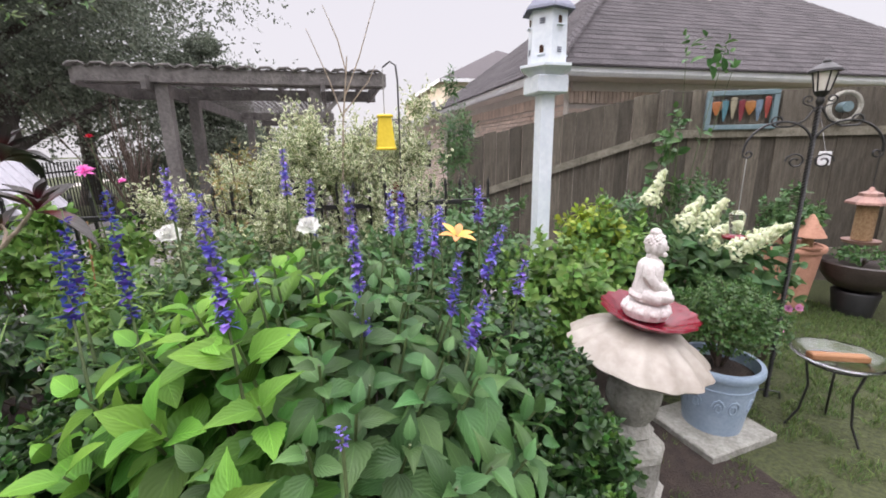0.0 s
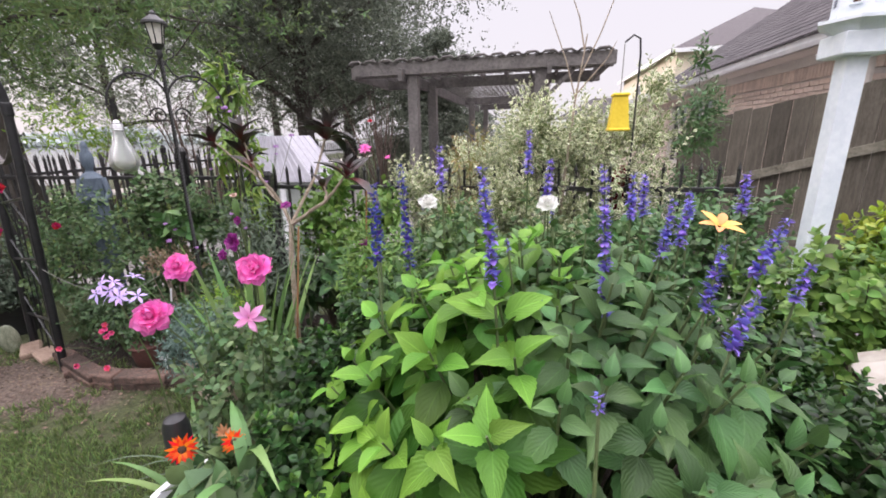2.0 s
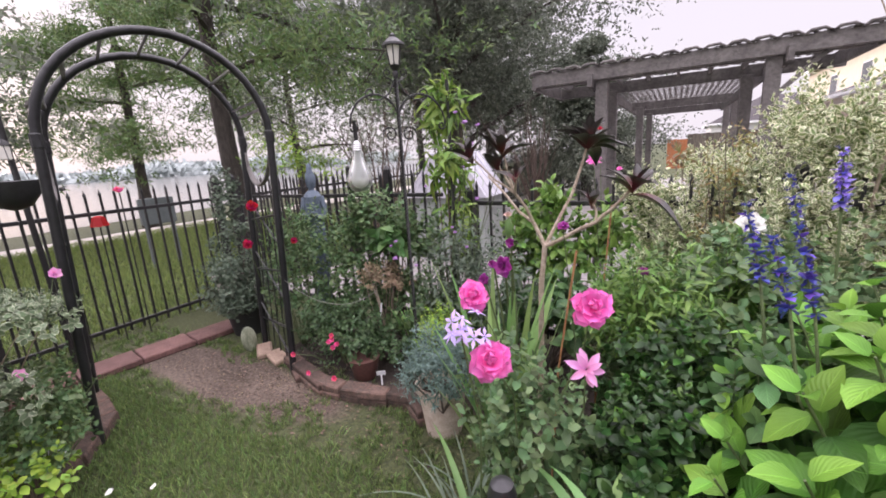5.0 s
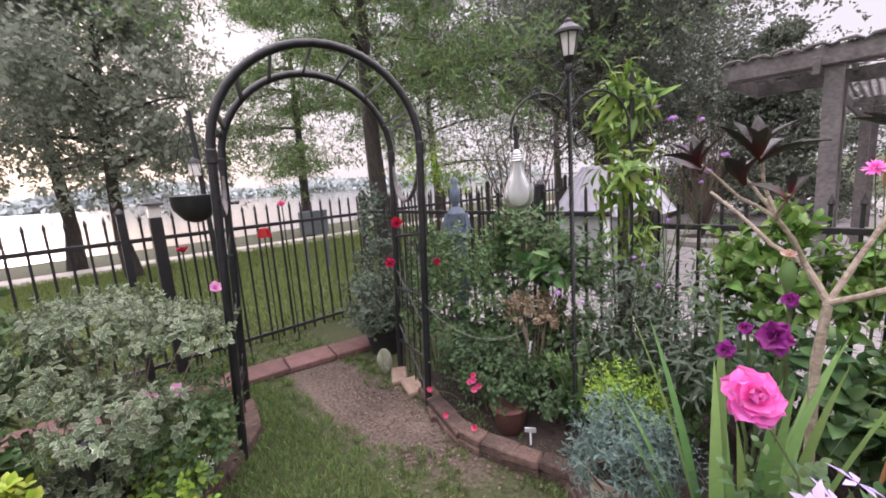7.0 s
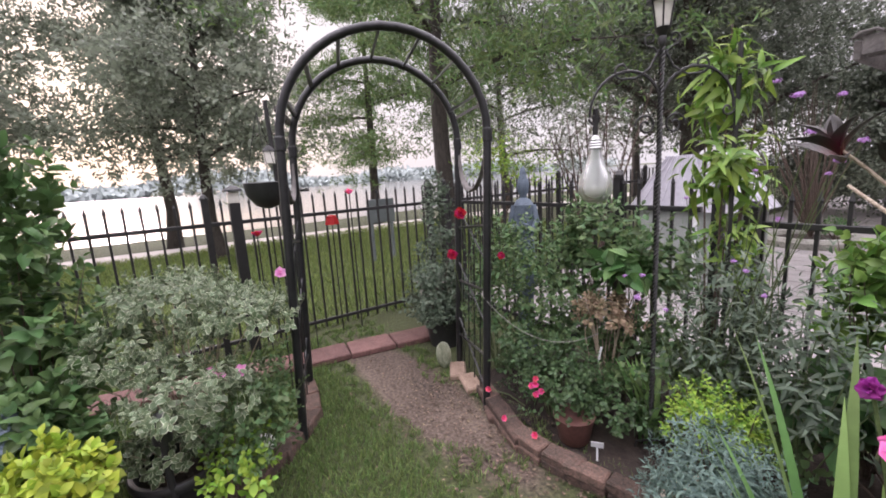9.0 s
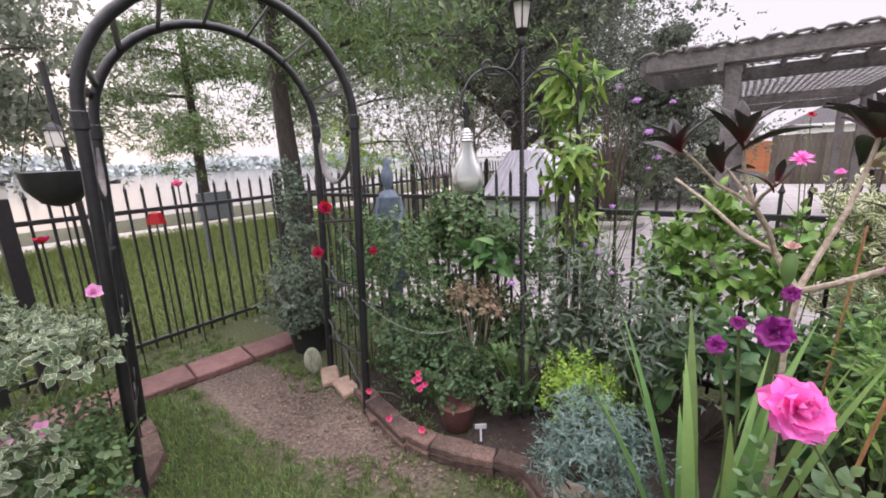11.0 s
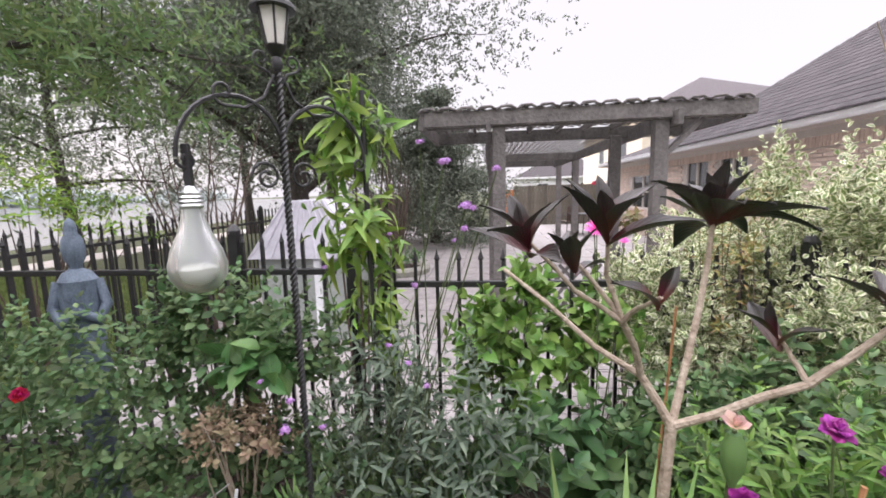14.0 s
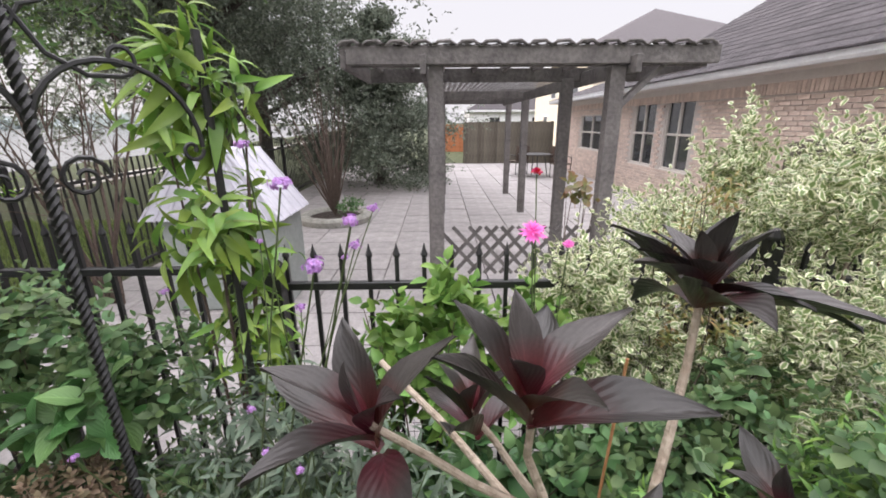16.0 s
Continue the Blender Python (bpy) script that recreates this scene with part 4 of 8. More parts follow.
M_PURPLE = leafy("purple_petal", (0.2, 0.012, 0.14), (0.32, 0.035, 0.25), rough=0.5, vary=0.25, through_light=0.3)
M_RED = leafy("red_petal", (0.4, 0.007, 0.045), (0.58, 0.02, 0.085), rough=0.5, vary=0.2, through_light=0.3)
M_CORAL = leafy("coral_red_petal", (0.72, 0.05, 0.19), (0.8, 0.15, 0.3), rough=0.5, vary=0.2, through_light=0.3)
M_FLAME = leafy("orange_red_petal", (0.85, 0.2, 0.01), (0.8, 0.07, 0.01), rough=0.5, vary=0.15, through_light=0.3)
M_LILY = leafy("soft_orange_petal", (0.95, 0.42, 0.08), (0.98, 0.5, 0.16), rough=0.5, vary=0.1, through_light=0.3)
M_WHITEPETAL = leafy("white_petal", (0.8, 0.8, 0.74), (0.85, 0.85, 0.82), rough=0.6, vary=0.08, through_light=0.3)
M_CREAMPETAL = leafy("greenish_cream_petal", (0.62, 0.68, 0.42), (0.78, 0.8, 0.62), rough=0.6, vary=0.12, through_light=0.3)
M_VERB = leafy("violet_petal", (0.34, 0.15, 0.42), (0.52, 0.3, 0.6), rough=0.5, vary=0.25, through_light=0.3)
M_DARKEYE = plain("dark_flower_eye", (0.03, 0.012, 0.008), (0.09, 0.04, 0.015), 0.8, 60, 0.4)
M_TERRA = plain("terracotta", (0.36, 0.17, 0.11), (0.54, 0.29, 0.2), 0.8, 8, 0.2)
M_BLUEPOT = plain("powder_blue_glaze", (0.22, 0.3, 0.39), (0.33, 0.41, 0.5), 0.45, 9, 0.15)
M_CREAMSTONE = plain("cream_shell_glaze", (0.22, 0.185, 0.15), (0.42, 0.385, 0.335), 0.45, 3.5, 0.15)
M_REDGLASS = plain("dark_red_glass", (0.1, 0.004, 0.01), (0.22, 0.01, 0.025), 0.12, 6, 0.1)
M_STATUE = plain("whitewashed_stone", (0.46, 0.40, 0.38), (0.78, 0.75, 0.73), 0.75, 16, 0.3)
M_BLUESTATUE = plain("blue_grey_cast_stone", (0.045, 0.065, 0.09), (0.14, 0.18, 0.23), 0.7, 14, 0.3)
M_LANTERN = plain("pale_blue_grey_lantern_paint", (0.12, 0.16, 0.22), (0.25, 0.31, 0.39), 0.7, 12, 0.25)
M_BLACKPLASTIC = plain("black_plastic", (0.012, 0.012, 0.013), (0.03, 0.03, 0.032), 0.4, 10, 0.05)
M_DARKBROWN = plain("dark_brown_ceramic", (0.03, 0.022, 0.02), (0.07, 0.055, 0.05), 0.4, 8, 0.1)
M_COPPER = plain("pinkish_copper", (0.22, 0.12, 0.1), (0.36, 0.22, 0.18), 0.4, 10, 0.1, metal=0.5)
M_YELLOW = plain("yellow_paint", (0.72, 0.5, 0.02), (0.85, 0.64, 0.05), 0.5, 8, 0.1)
M_BIRDBLUE = plain("blue_white_paint", (0.58, 0.64, 0.7), (0.75, 0.8, 0.84), 0.55, 6, 0.1)
M_BLUEROOF = plain("slate_blue_roof_paint", (0.12, 0.13, 0.18), (0.2, 0.21, 0.27), 0.6, 10, 0.1)
M_TEALFRAME = plain("grey_teal_frame_paint", (0.09, 0.15, 0.17), (0.17, 0.24, 0.26), 0.7, 10, 0.2)
M_STAKE = plain("orange_bamboo_stake", (0.24, 0.105, 0.045), (0.38, 0.19, 0.085), 0.6, 12, 0.2)
M_LAMPGLASS = plain("milky_lamp_glass", (0.55, 0.53, 0.48), (0.7, 0.68, 0.62), 0.25, 8, 0.05)
M_SEED = plain("mixed_bird_seed", (0.2, 0.11, 0.05), (0.5, 0.33, 0.18), 0.9, 60, 0.8)
M_STRING = plain("pale_string", (0.16, 0.16, 0.14), (0.26, 0.25, 0.23), 0.8, 20, 0.0)
M_CLEARBOWL = glassy("clear_bowl_glass", (0.93, 0.95, 0.95), 0.12)
M_SIGN = plain("grey_green_sign", (0.10, 0.12, 0.12), (0.16, 0.18, 0.18), 0.7, 6, 0.1)
M_BROWNPOT = plain("dark_red_pot", (0.07, 0.03, 0.025), (0.14, 0.06, 0.05), 0.6, 9, 0.1)
M_LATTICEPOT = plain("rusty_cream_pot", (0.34, 0.26, 0.2), (0.6, 0.52, 0.44), 0.7, 26, 0.3)
T_PETAL = blade(4, 0.42, 0.7, -0.25, 0.35, 2, 0.12)
T_FLORET = blade(3, 0.4, 0.55, 0.2, 0.2, 1, 0.15)
T_RAY = blade(3, 0.16, 0.6, 0.1, 0.15, 1, 0.08)
T_SWORD = blade(9, 0.05, 0.3, 0.0, 0.5, 2, 0.03)


# ---- flowers ----
def ring_flower(name, rings, template, material, seed=0, up=True):
    """Petals in rings: (count, opening in degrees, size, height)."""
    rng = np.random.default_rng(seed)
    P, Y, N, S = [], [], [], []
    for c, op, s, z in rings:
        off = rng.uniform(0, 6.28)
        for k in range(c):
            a = off + 6.2832 * k / c + rng.normal(0, 0.1)
            o = math.radians(op + rng.normal(0, 6))
            rad = np.array([math.cos(a), math.sin(a), 0])
            P.append(rad * 0.08 * s + np.array([0, 0, z]))
            Y.append(rad * math.sin(o) + np.array([0, 0, math.cos(o)]))
            N.append(-rad * math.cos(o) + np.array([0, 0, math.sin(o)]))
            S.append(s * rng.uniform(0.9, 1.1))
    return leaves(name, template, np.array(P), np.array(Y), np.array(N), np.array(S), material)


def ruffled(template, amount, seed):
    """A petal with a wavy outer rim."""
    v, uv, f = template
    r2 = np.random.default_rng(seed)
    v = v.copy()
    k = np.clip(uv[:, 1] - 0.35, 0, 1)
    v[:, 2] += amount * k * np.sin(uv[:, 0] * 11 + seed) + r2.normal(0, amount * 0.35, len(v)) * k
    v[:, 1] += r2.normal(0, amount * 0.4, len(v)) * k
    return v, uv, f


T_ROSE = ruffled(blade(6, 0.46, 0.66, -0.05, 0.3, 4, 0.14), 0.2, 3)
ROSE = ring_flower("rose_bloom", [(3, 8, 0.022, 0.014), (4, 24, 0.03, 0.011), (5, 42, 0.037, 0.007), (5, 62, 0.044, 0.003), (6, 82, 0.048, 0.0), (5, 104, 0.046, -0.004)], T_ROSE, M_PINK, 1)
OPENROSE = ring_flower("open_bloom", [(4, 30, 0.024, 0.006), (4, 62, 0.048, 0.003), (6, 92, 0.058, 0)], blade(6, 0.22, 0.5, 0.3, 0.5, 2, 0.06, 0.0, 1.1), M_MAUVE, 2)
SMALLROSE = ring_flower("small_bloom", [(5, 25, 0.02, 0.004), (6, 70, 0.026, 0)], T_PETAL, M_CORAL, 3)
REDROSE = ring_flower("red_bloom", [(4, 12, 0.03, 0.01), (6, 40, 0.038, 0.004), (7, 78, 0.042, 0)], T_ROSE, M_RED, 4)
FADED = ring_flower("faded_bloom", [(5, 25, 0.022, 0.004), (6, 70, 0.03, 0)], T_PETAL, leafy("faded_peach_petal", (0.5, 0.33, 0.22), (0.62, 0.42, 0.38), rough=0.7), 5)
PALEROSE = ring_flower("pale_bloom", [(5, 25, 0.022, 0.004), (6, 70, 0.03, 0)], T_PETAL, M_MAUVE, 5)
GERBERA = ring_flower("daisy_rays", [(22, 82, 0.04, 0.0), (18, 68, 0.033, 0.004)], T_RAY, M_FLAME, 6)
LILY = ring_flower("lily_petals", [(6, 62, 0.075, 0.0)], blade(6, 0.22, 0.5, 0.35, 0.3, 2, 0.06), M_LILY, 7)
WHITEROSE = ring_flower("white_bloom", [(5, 15, 0.035, 0.012), (6, 45, 0.045, 0.005), (7, 80, 0.05, 0)], T_ROSE, M_WHITEPETAL, 8)
GLAD = ring_flower("purple_bloom", [(4, 25, 0.035, 0.01), (5, 55, 0.05, 0.004), (6, 82, 0.055, 0)], ruffled(blade(6, 0.5, 0.7, 0.1, 0.4, 4, 0.15), 0.22, 5), M_PURPLE, 9)
ZINNIA = ring_flower("zinnia_bloom", [(10, 40, 0.02, 0.012), (14, 62, 0.032, 0.006), (18, 84, 0.042, 0)], T_RAY, M_PINK, 10)
LILACBLOOM = ring_flower("lilac_bloom", [(5, 80, 0.024, 0)], blade(3, 0.2, 0.6, 0.2, 0.1, 1), M_LILAC, 11)


def floret_ball(name, r, n, size, material, seed, flat=0.6):
    rng = np.random.default_rng(seed)
    d = unit(rng.normal(size=(n, 3)))
    d = np.where(d[:, 2:] < -0.35, -d, d)
    r = r * rng.uniform(0.45, 1.25, (n, 1))
    side = unit(np.cross(d, rng.normal(size=(n, 3))))
    P, Y, N, S = [], [], [], []
    for k in range(4):
        a = k * 1.5708
        s2 = side * math.cos(a) + np.cross(d, side) * math.sin(a)
        P.append(d * r * np.array([1, 1, flat]))
        Y.append(s2 + d * 0.35)
        N.append(d)
        S.append(np.full(n, size))
    return leaves(name, T_FLORET, np.concatenate(P), np.concatenate(Y), np.concatenate(N), np.concatenate(S), material)


VERB = floret_ball("verbena_bloom", 0.023, 40, 0.0085, M_VERB, 3)


def face(p, d, s=1.0, spin=0.0):
    """A pose at p with local z along d."""
    return Matrix.Translation(p) @ Vector(d).to_track_quat("Z", "Y").to_matrix().to_4x4() @ pose(0, 0, 0, 0, 0, spin) @ Matrix.Scale(s, 4)


def bloom(parent, me, at, d=(0.2, -0.8, 0.6), s=1.0, stem_from=None, name="flower", r=0.0025):
    o = parent.location
    p = Vector(at) - o
    part(name, me, None, parent, at=face(p, d, s, random.uniform(0, 360)))
    if stem_from is not None:
        q = Vector(stem_from) - o
        mid = (p + q) / 2 + Vector((0.02, 0.01, 0.02))
        part("flower_stem", Geo().tube([q, mid, p - Vector(d).normalized() * 0.006], [r * 1.3, r, r * 0.8], 5), M_STEM, parent, smooth=True)


def spike(parent, top, foot, material, r=0.022, seed=1, whorl=7, gap=0.017, calyx=None, name="flower_spike"):
    """Whorls of small two-lipped florets up a thin stalk."""
    rng = np.random.default_rng(seed)
    o = np.array(parent.location)
    a, b = np.array(foot) - o, np.array(top) - o
    L = np.linalg.norm(b - a)
    ax = (b - a) / L
    s1 = unit(np.cross(ax, [0.3, 0.9, 0.1]))
    s2 = np.cross(ax, s1)
    P, Y, N, S = [], [], [], []
    n = max(3, int(L / gap))
    for i in range(n):
        u = i / n
        w = r * (1 - 0.55 * u ** 1.5)
        for k in range(whorl):
            ph = 6.2832 * k / whorl + i * 0.7 + rng.normal(0, 0.2)
            rad = s1 * math.cos(ph) + s2 * math.sin(ph)
            base = a + ax * (L * u + rng.normal(0, gap * 0.25)) + rad * 0.004
            for lift, sz in ((0.55, 1.0), (-0.35, 0.8)):
                P.append(base)
                Y.append(rad + ax * lift + rng.normal(0, 0.15, 3))
                N.append(ax * 1.0 + rad * 0.2)
                S.append(w * sz * rng.uniform(0.5, 1.2))
    sp = part(name, leaves(name, T_FLORET, np.array(P), np.array(Y), np.array(N), np.array(S), material), None, parent)
    down = a - ax * 0.12 + np.array([0, 0, -0.08])
    part("stalk", Geo().tube([down, a, (a + b) / 2, b], [0.004, 0.0035, 0.003, 0.0015], 5), M_STEM, sp, smooth=True)
    return sp


# ---- salvia clump ----
def salvia():
    rng = np.random.default_rng(7)
    C = np.array([-0.06, 1.12, 0.0])
    ob = thing("salvia_plant", (C[0], C[1], 0), "lush salvia clump with violet flower spikes and broad green leaves", "flowering plant")
    near_me = {}
    for key, mat in (("lime", M_LIME), ("mid", M_SALVIA), ("tip", M_TIP)):
        near_me[key] = []
        for k in range(3):
            tv, tuv, tf = ruffled(blade(15, 0.28 + 0.02 * k, 0.28, 0.22 + 0.18 * k, 0.25 + 0.15 * k, 4, 0.12, 0.1, 1.3), 0.025, k)
            near_me[key].append(quad_mesh("leaf", tv, tuv, tf, mat))
    stems, rest, near = Geo(), {"lime": [], "mid": [], "tip": []}, []
    tries = 0
    tips = []
    while len(tips) < 185 and tries < 5000:
        tries += 1
        x, y = rng.uniform(-0.74, 0.68), rng.uniform(-0.6, 0.8)
        r = math.hypot(x / 0.76, y / (0.62 if y < 0 else 0.8))
        if r > 1 or any(math.hypot(x - q[0], y - q[1]) < 0.095 for q in tips):
            continue
        z = 0.42 + 0.71 * math.sqrt(1 - r * r) + 0.22 * max(0.0, y) + rng.normal(0, 0.035)
        tips.append((x, y, z, r))
    lower = [(math.cos(a) * 0.68 * q, math.sin(a) * 0.57 * q, z, 1.0) for a in np.linspace(3.2, 6.2, 13) for z, q in ((0.36, 1.0), (0.55, 0.98))]
    for x, y, z, r in tips + lower:
        out = np.array([x, y, 0])
        d = unit(np.array([x * 0.9, y * 0.9 - 0.08, 0.75 + 0.4 * (1 - r)]))
        key = "lime" if x < -0.12 + rng.normal(0, 0.08) else "mid"
        big = (0.165 if key == "lime" else 0.118) * (1.15 if y < -0.2 else 0.9)
        a0 = rng.uniform(0, 6.28)
        A = unit(np.cross(d, [0.1, 0.2, 1.0]))
        B = np.cross(d, A)
        for lev in range(5):
            u = lev / 4
            for s in (0, 1):
                ph = a0 + lev * 1.5708 + s * 3.1416 + rng.normal(0, 0.2)
                rad = A * math.cos(ph) + B * math.sin(ph)
                ang = math.radians(40 + 50 * u + rng.normal(0, 16))
                yv = d * math.cos(ang) + rad * math.sin(ang)
                yv[2] -= 0.08 + 0.4 * u
                nv = d * math.sin(ang) - rad * math.cos(ang) + np.array([0, -0.05, 0.18]) + rng.normal(0, 0.16, 3)
                p = np.array([x, y, z]) - d * 0.055 * lev + rad * 0.01
                size = big * (0.45 + 0.55 * min(1, u * 1.6)) * rng.uniform(0.8, 1.15)
                front = y - 0.25 * x - 0.5 * (z - 0.6)
                near.append((front, "tip" if lev < 2 and key == "lime" else key, p, yv, nv, size))
        stems = Geo().tube([(x * 0.2, y * 0.2, 0), (x * 0.6, y * 0.6, z * 0.45), (x - d[0] * 0.2, y - d[1] * 0.2, z - 0.2), (x, y, z)], [0.007, 0.006, 0.005, 0.003], 5)
        part("stem", stems, M_STEM, ob, smooth=True)
    near.sort(key=lambda q: q[0])
    for i, (fr, key, p, yv, nv, size) in enumerate(near):
        if i < 300:
            R = frames_of(yv[None], nv[None])[0]
            m = Matrix(R.tolist()).to_4x4()
            m.translation = p
            part("leaf", near_me[key][i % 3], None, ob, at=m @ Matrix.Scale(size, 4))
        else:
            rest[key].append((p, yv, nv, size))
    for key, mat in (("lime", M_LIME), ("mid", M_SALVIA), ("tip", M_TIP)):
        P, Y, N, S = (np.array(q) for q in zip(*rest[key]))
        part("foliage", leaves("foliage", T_BROAD, P, Y, N, S, mat), None, ob, kind="stuff")
    for i, (t, f) in enumerate((((-0.28, 0.96, 1.43), (-0.24, 0.9, 1.15)), ((0.03, 1.15, 1.42), (0.05, 1.05, 1.02)), ((0.2, 1.58, 1.36), (0.2, 1.56, 1.2)), ((0.49, 1.14, 1.29), (0.42, 1.12, 1.13)), ((0.38, 0.99, 1.14), (0.31, 0.93, 1.01)),
                                ((-0.18, 1.69, 1.53), (-0.18, 1.69, 1.35)), ((-0.09, 1.7, 1.41), (-0.1, 1.68, 1.26)), ((-0.49, 1.42, 1.47), (-0.48, 1.41, 1.32)), ((0.53, 1.5, 1.37), (0.53, 1.49, 1.23)), ((0.58, 1.17, 1.17), (0.55, 1.16, 1.06)),
                                ((0.34, 1.12, 1.22), (0.3, 1.07, 1.05)), ((0.35, 1.44, 1.29), (0.33, 1.42, 1.13)), ((0.28, 1.36, 1.3), (0.25, 1.32, 1.12)), ((-0.02, 0.66, 1.03), (-0.02, 0.65, 1.0)), ((-0.08, 1.58, 1.24), (-0.08, 1.57, 1.17)),
                                ((0.25, 1.62, 1.36), (0.25, 1.6, 1.2)), ((0.4, 1.6, 1.3), (0.4, 1.58, 1.2)), ((-0.23, 1.14, 1.21), (-0.22, 1.13, 1.17)))):
        spike(ob, t, f, M_SPIKE, 0.012 if t[2] - f[2] < 0.08 else 0.03, i + 1, 7, 0.023)
    return ob


salvia()
dk = thing("blue_salvia", (-0.62, 1.25, 0), "dark blue salvia spikes rising beside the lush clump", "flowering plant")
for i, (t, f) in enumerate((((-0.61, 1.33, 1.42), (-0.55, 1.21, 1.08)), ((-0.66, 1.18, 1.3), (-0.62, 1.1, 1.12)), ((-0.7, 1.3, 1.36), (-0.66, 1.22, 1.16)))):
    spike(dk, t, f, M_DARKBLUE, 0.03, i + 40, 5, 0.026)
rng = np.random.default_rng(3)
p, d = blob(rng, 40, (0, 0, 0.75), (0.16, 0.18, 0.35))
part("foliage", leaves("foliage", T_OVAL, *sprigs(rng, p, d, 6, 0.07, 0.02), M_SALVIA), None, dk)
g = Geo()
stems_to(g, rng, (0, 0, 0), p[:10], 0.005)
part("stems", g, M_STEM, dk, smooth=True)
lily = thing("orange_lily", (0.37, 1.26, 0), "soft orange lily in bloom above the salvia", "flower")
bloom(lily, LILY, (0.36, 1.22, 1.235), (0.1, -0.35, 0.9), 0.8, (0.37, 1.26, 0.4))
wr = thing("white_rose", (-0.1, 1.62, 0), "white rose in full bloom above the salvia", "flower")
bloom(wr, WHITEROSE, (-0.1, 1.53, 1.235), (0, -0.55, 0.8), 0.85, (-0.1, 1.62, 0.4))
bloom(wr, WHITEROSE, (-0.62, 1.75, 1.2), (0, -0.6, 0.8), 0.9, (-0.1, 1.62, 0.4))


# ---- glossy low hedge round the salvia ----
shrub("gardenia_shrub", (0.68, 1.12, 0), "dense glossy dark green gardenia shrub beside the birdbath", "shrub", [(0, 0, 0.42, 0.24, 0.38, 0.42, 520), (0, 0, 0.36, 0.16, 0.3, 0.32, 160), (-0.1, -0.32, 0.34, 0.22, 0.22, 0.34, 300), (0.02, 0.4, 0.5, 0.26, 0.28, 0.42, 240)], 0.05, M_GLOSSY, T_OVAL, 8, 0.008, 14, seed=11, fresh=M_FRESH)
shrub("gardenia_shrub", (-0.86, 1.2, 0), "dense glossy dark green gardenia shrub under the roses", "shrub", [(0, 0, 0.42, 0.26, 0.42, 0.4, 500), (0.05, -0.38, 0.35, 0.25, 0.22, 0.34, 280), (0.05, 0.45, 0.48, 0.3, 0.3, 0.42, 260)], 0.05, M_GLOSSY, T_OVAL, 8, 0.008, 14, seed=12, fresh=M_FRESH)
shrub("compound_leaf_shrub", (1.45, 2.15, 0), "medium green shrub with paired leaflets by the birdhouse post", "shrub", [(-0.25, -0.15, 0.62, 0.42, 0.35, 0.45, 220), (0.25, 0.1, 0.72, 0.38, 0.4, 0.45, 200)], 0.075, M_MIDLEAF, T_OVAL, 8, 0.02, 14, seed=13)
shrub("bed_shrub", (0.75, 2.45, 0), "dense dark leafy shrub behind the salvia", "shrub", [(0, 0, 0.7, 0.35, 0.3, 0.5, 200), (-0.4, -0.1, 0.65, 0.35, 0.3, 0.5, 190), (0.35, 0.2, 0.7, 0.3, 0.3, 0.5, 150)], 0.06, M_VIBURNUM, T_OVAL, 7, 0.016, 14, seed=72)
shrub("golden_shrub", (1.62, 2.35, 0), "shrub with golden yellow young leaves", "shrub", [(0, 0, 0.9, 0.22, 0.25, 0.26, 90)], 0.07, M_YELGREEN, T_OVAL, 6, 0.014, 10, seed=14)
hy = shrub("hydrangea", (2.15, 2.15, 0), "oakleaf hydrangea with cream white cone blossoms", "shrub", [(0, 0, 0.55, 0.5, 0.4, 0.45, 130), (0.35, -0.2, 0.6, 0.3, 0.3, 0.4, 60)], 0.13, M_VIBURNUM, T_BROAD, 5, 0.03, 14, seed=15)


def panicle(parent, at, d, length, r, seed):
    rng = np.random.default_rng(seed)
    o = np.array(parent.location)
    ax = unit(np.array(d, float))
    n = 260
    u = rng.uniform(0, 1, n)
    s1 = unit(np.cross(ax, [0.2, 0.3, 1.0]))
    s2 = np.cross(ax, s1)
    ph = rng.uniform(0, 6.28, n)
    rad = s1[None] * np.cos(ph)[:, None] + s2[None] * np.sin(ph)[:, None]
    w = r * (1 - u) ** 0.7 * rng.uniform(0.6, 1.05, n)
    P = np.array(at) - o + ax * (u * length)[:, None] + rad * w[:, None]
    Y = np.cross(rad, ax) + rng.normal(0, 0.6, (n, 3))
    part("blossom", leaves("blossom", T_FLORET, P, Y, rad + 0.3 * ax, np.full(n, 0.026), M_CREAMPETAL), None, parent)


for i, (at, d) in enumerate((((1.93, 2.2, 1.14), (0.3, -0.05, 0.8)), ((2.02, 2.02, 1.02), (0.75, 0.1, 0.8)), ((2.1, 1.9, 0.94), (0.8, -0.1, 0.55)), ((2.2, 2.05, 1.0), (0.6, -0.2, 0.8)), ((2.1, 1.75, 0.92), (0.6, -0.4, 0.45)), ((2.3, 1.8, 0.95), (0.7, -0.3, 0.4)))):
    panicle(hy, at, d, 0.22, 0.065, 60 + i)


# ---- birdbath, dish, statue ----
bb = thing("birdbath", (1.17, 1.31, 0), "concrete birdbath with a scalloped cream shell bowl", "birdbath")
part("pedestal", Geo().lathe([(0.10, 0.0), (0.155, 0.0), (0.16, 0.03), (0.138, 0.05), (0.138, 0.19), (0.146, 0.2), (0.14, 0.225), (0.09, 0.245), (0.075, 0.26), (0.095, 0.28), (0.075, 0.3), (0.065, 0.315), (0.1, 0.37), (0.115, 0.42), (0.11, 0.47), (0.085, 0.52), (0.09, 0.56), (0.06, 0.6)], 8, Matrix.Diagonal((1, 1, 1.125, 1)), 0, 0, 0, 0.3), M_CONCRETE, bb, "mossy concrete baluster pedestal", smooth=True)
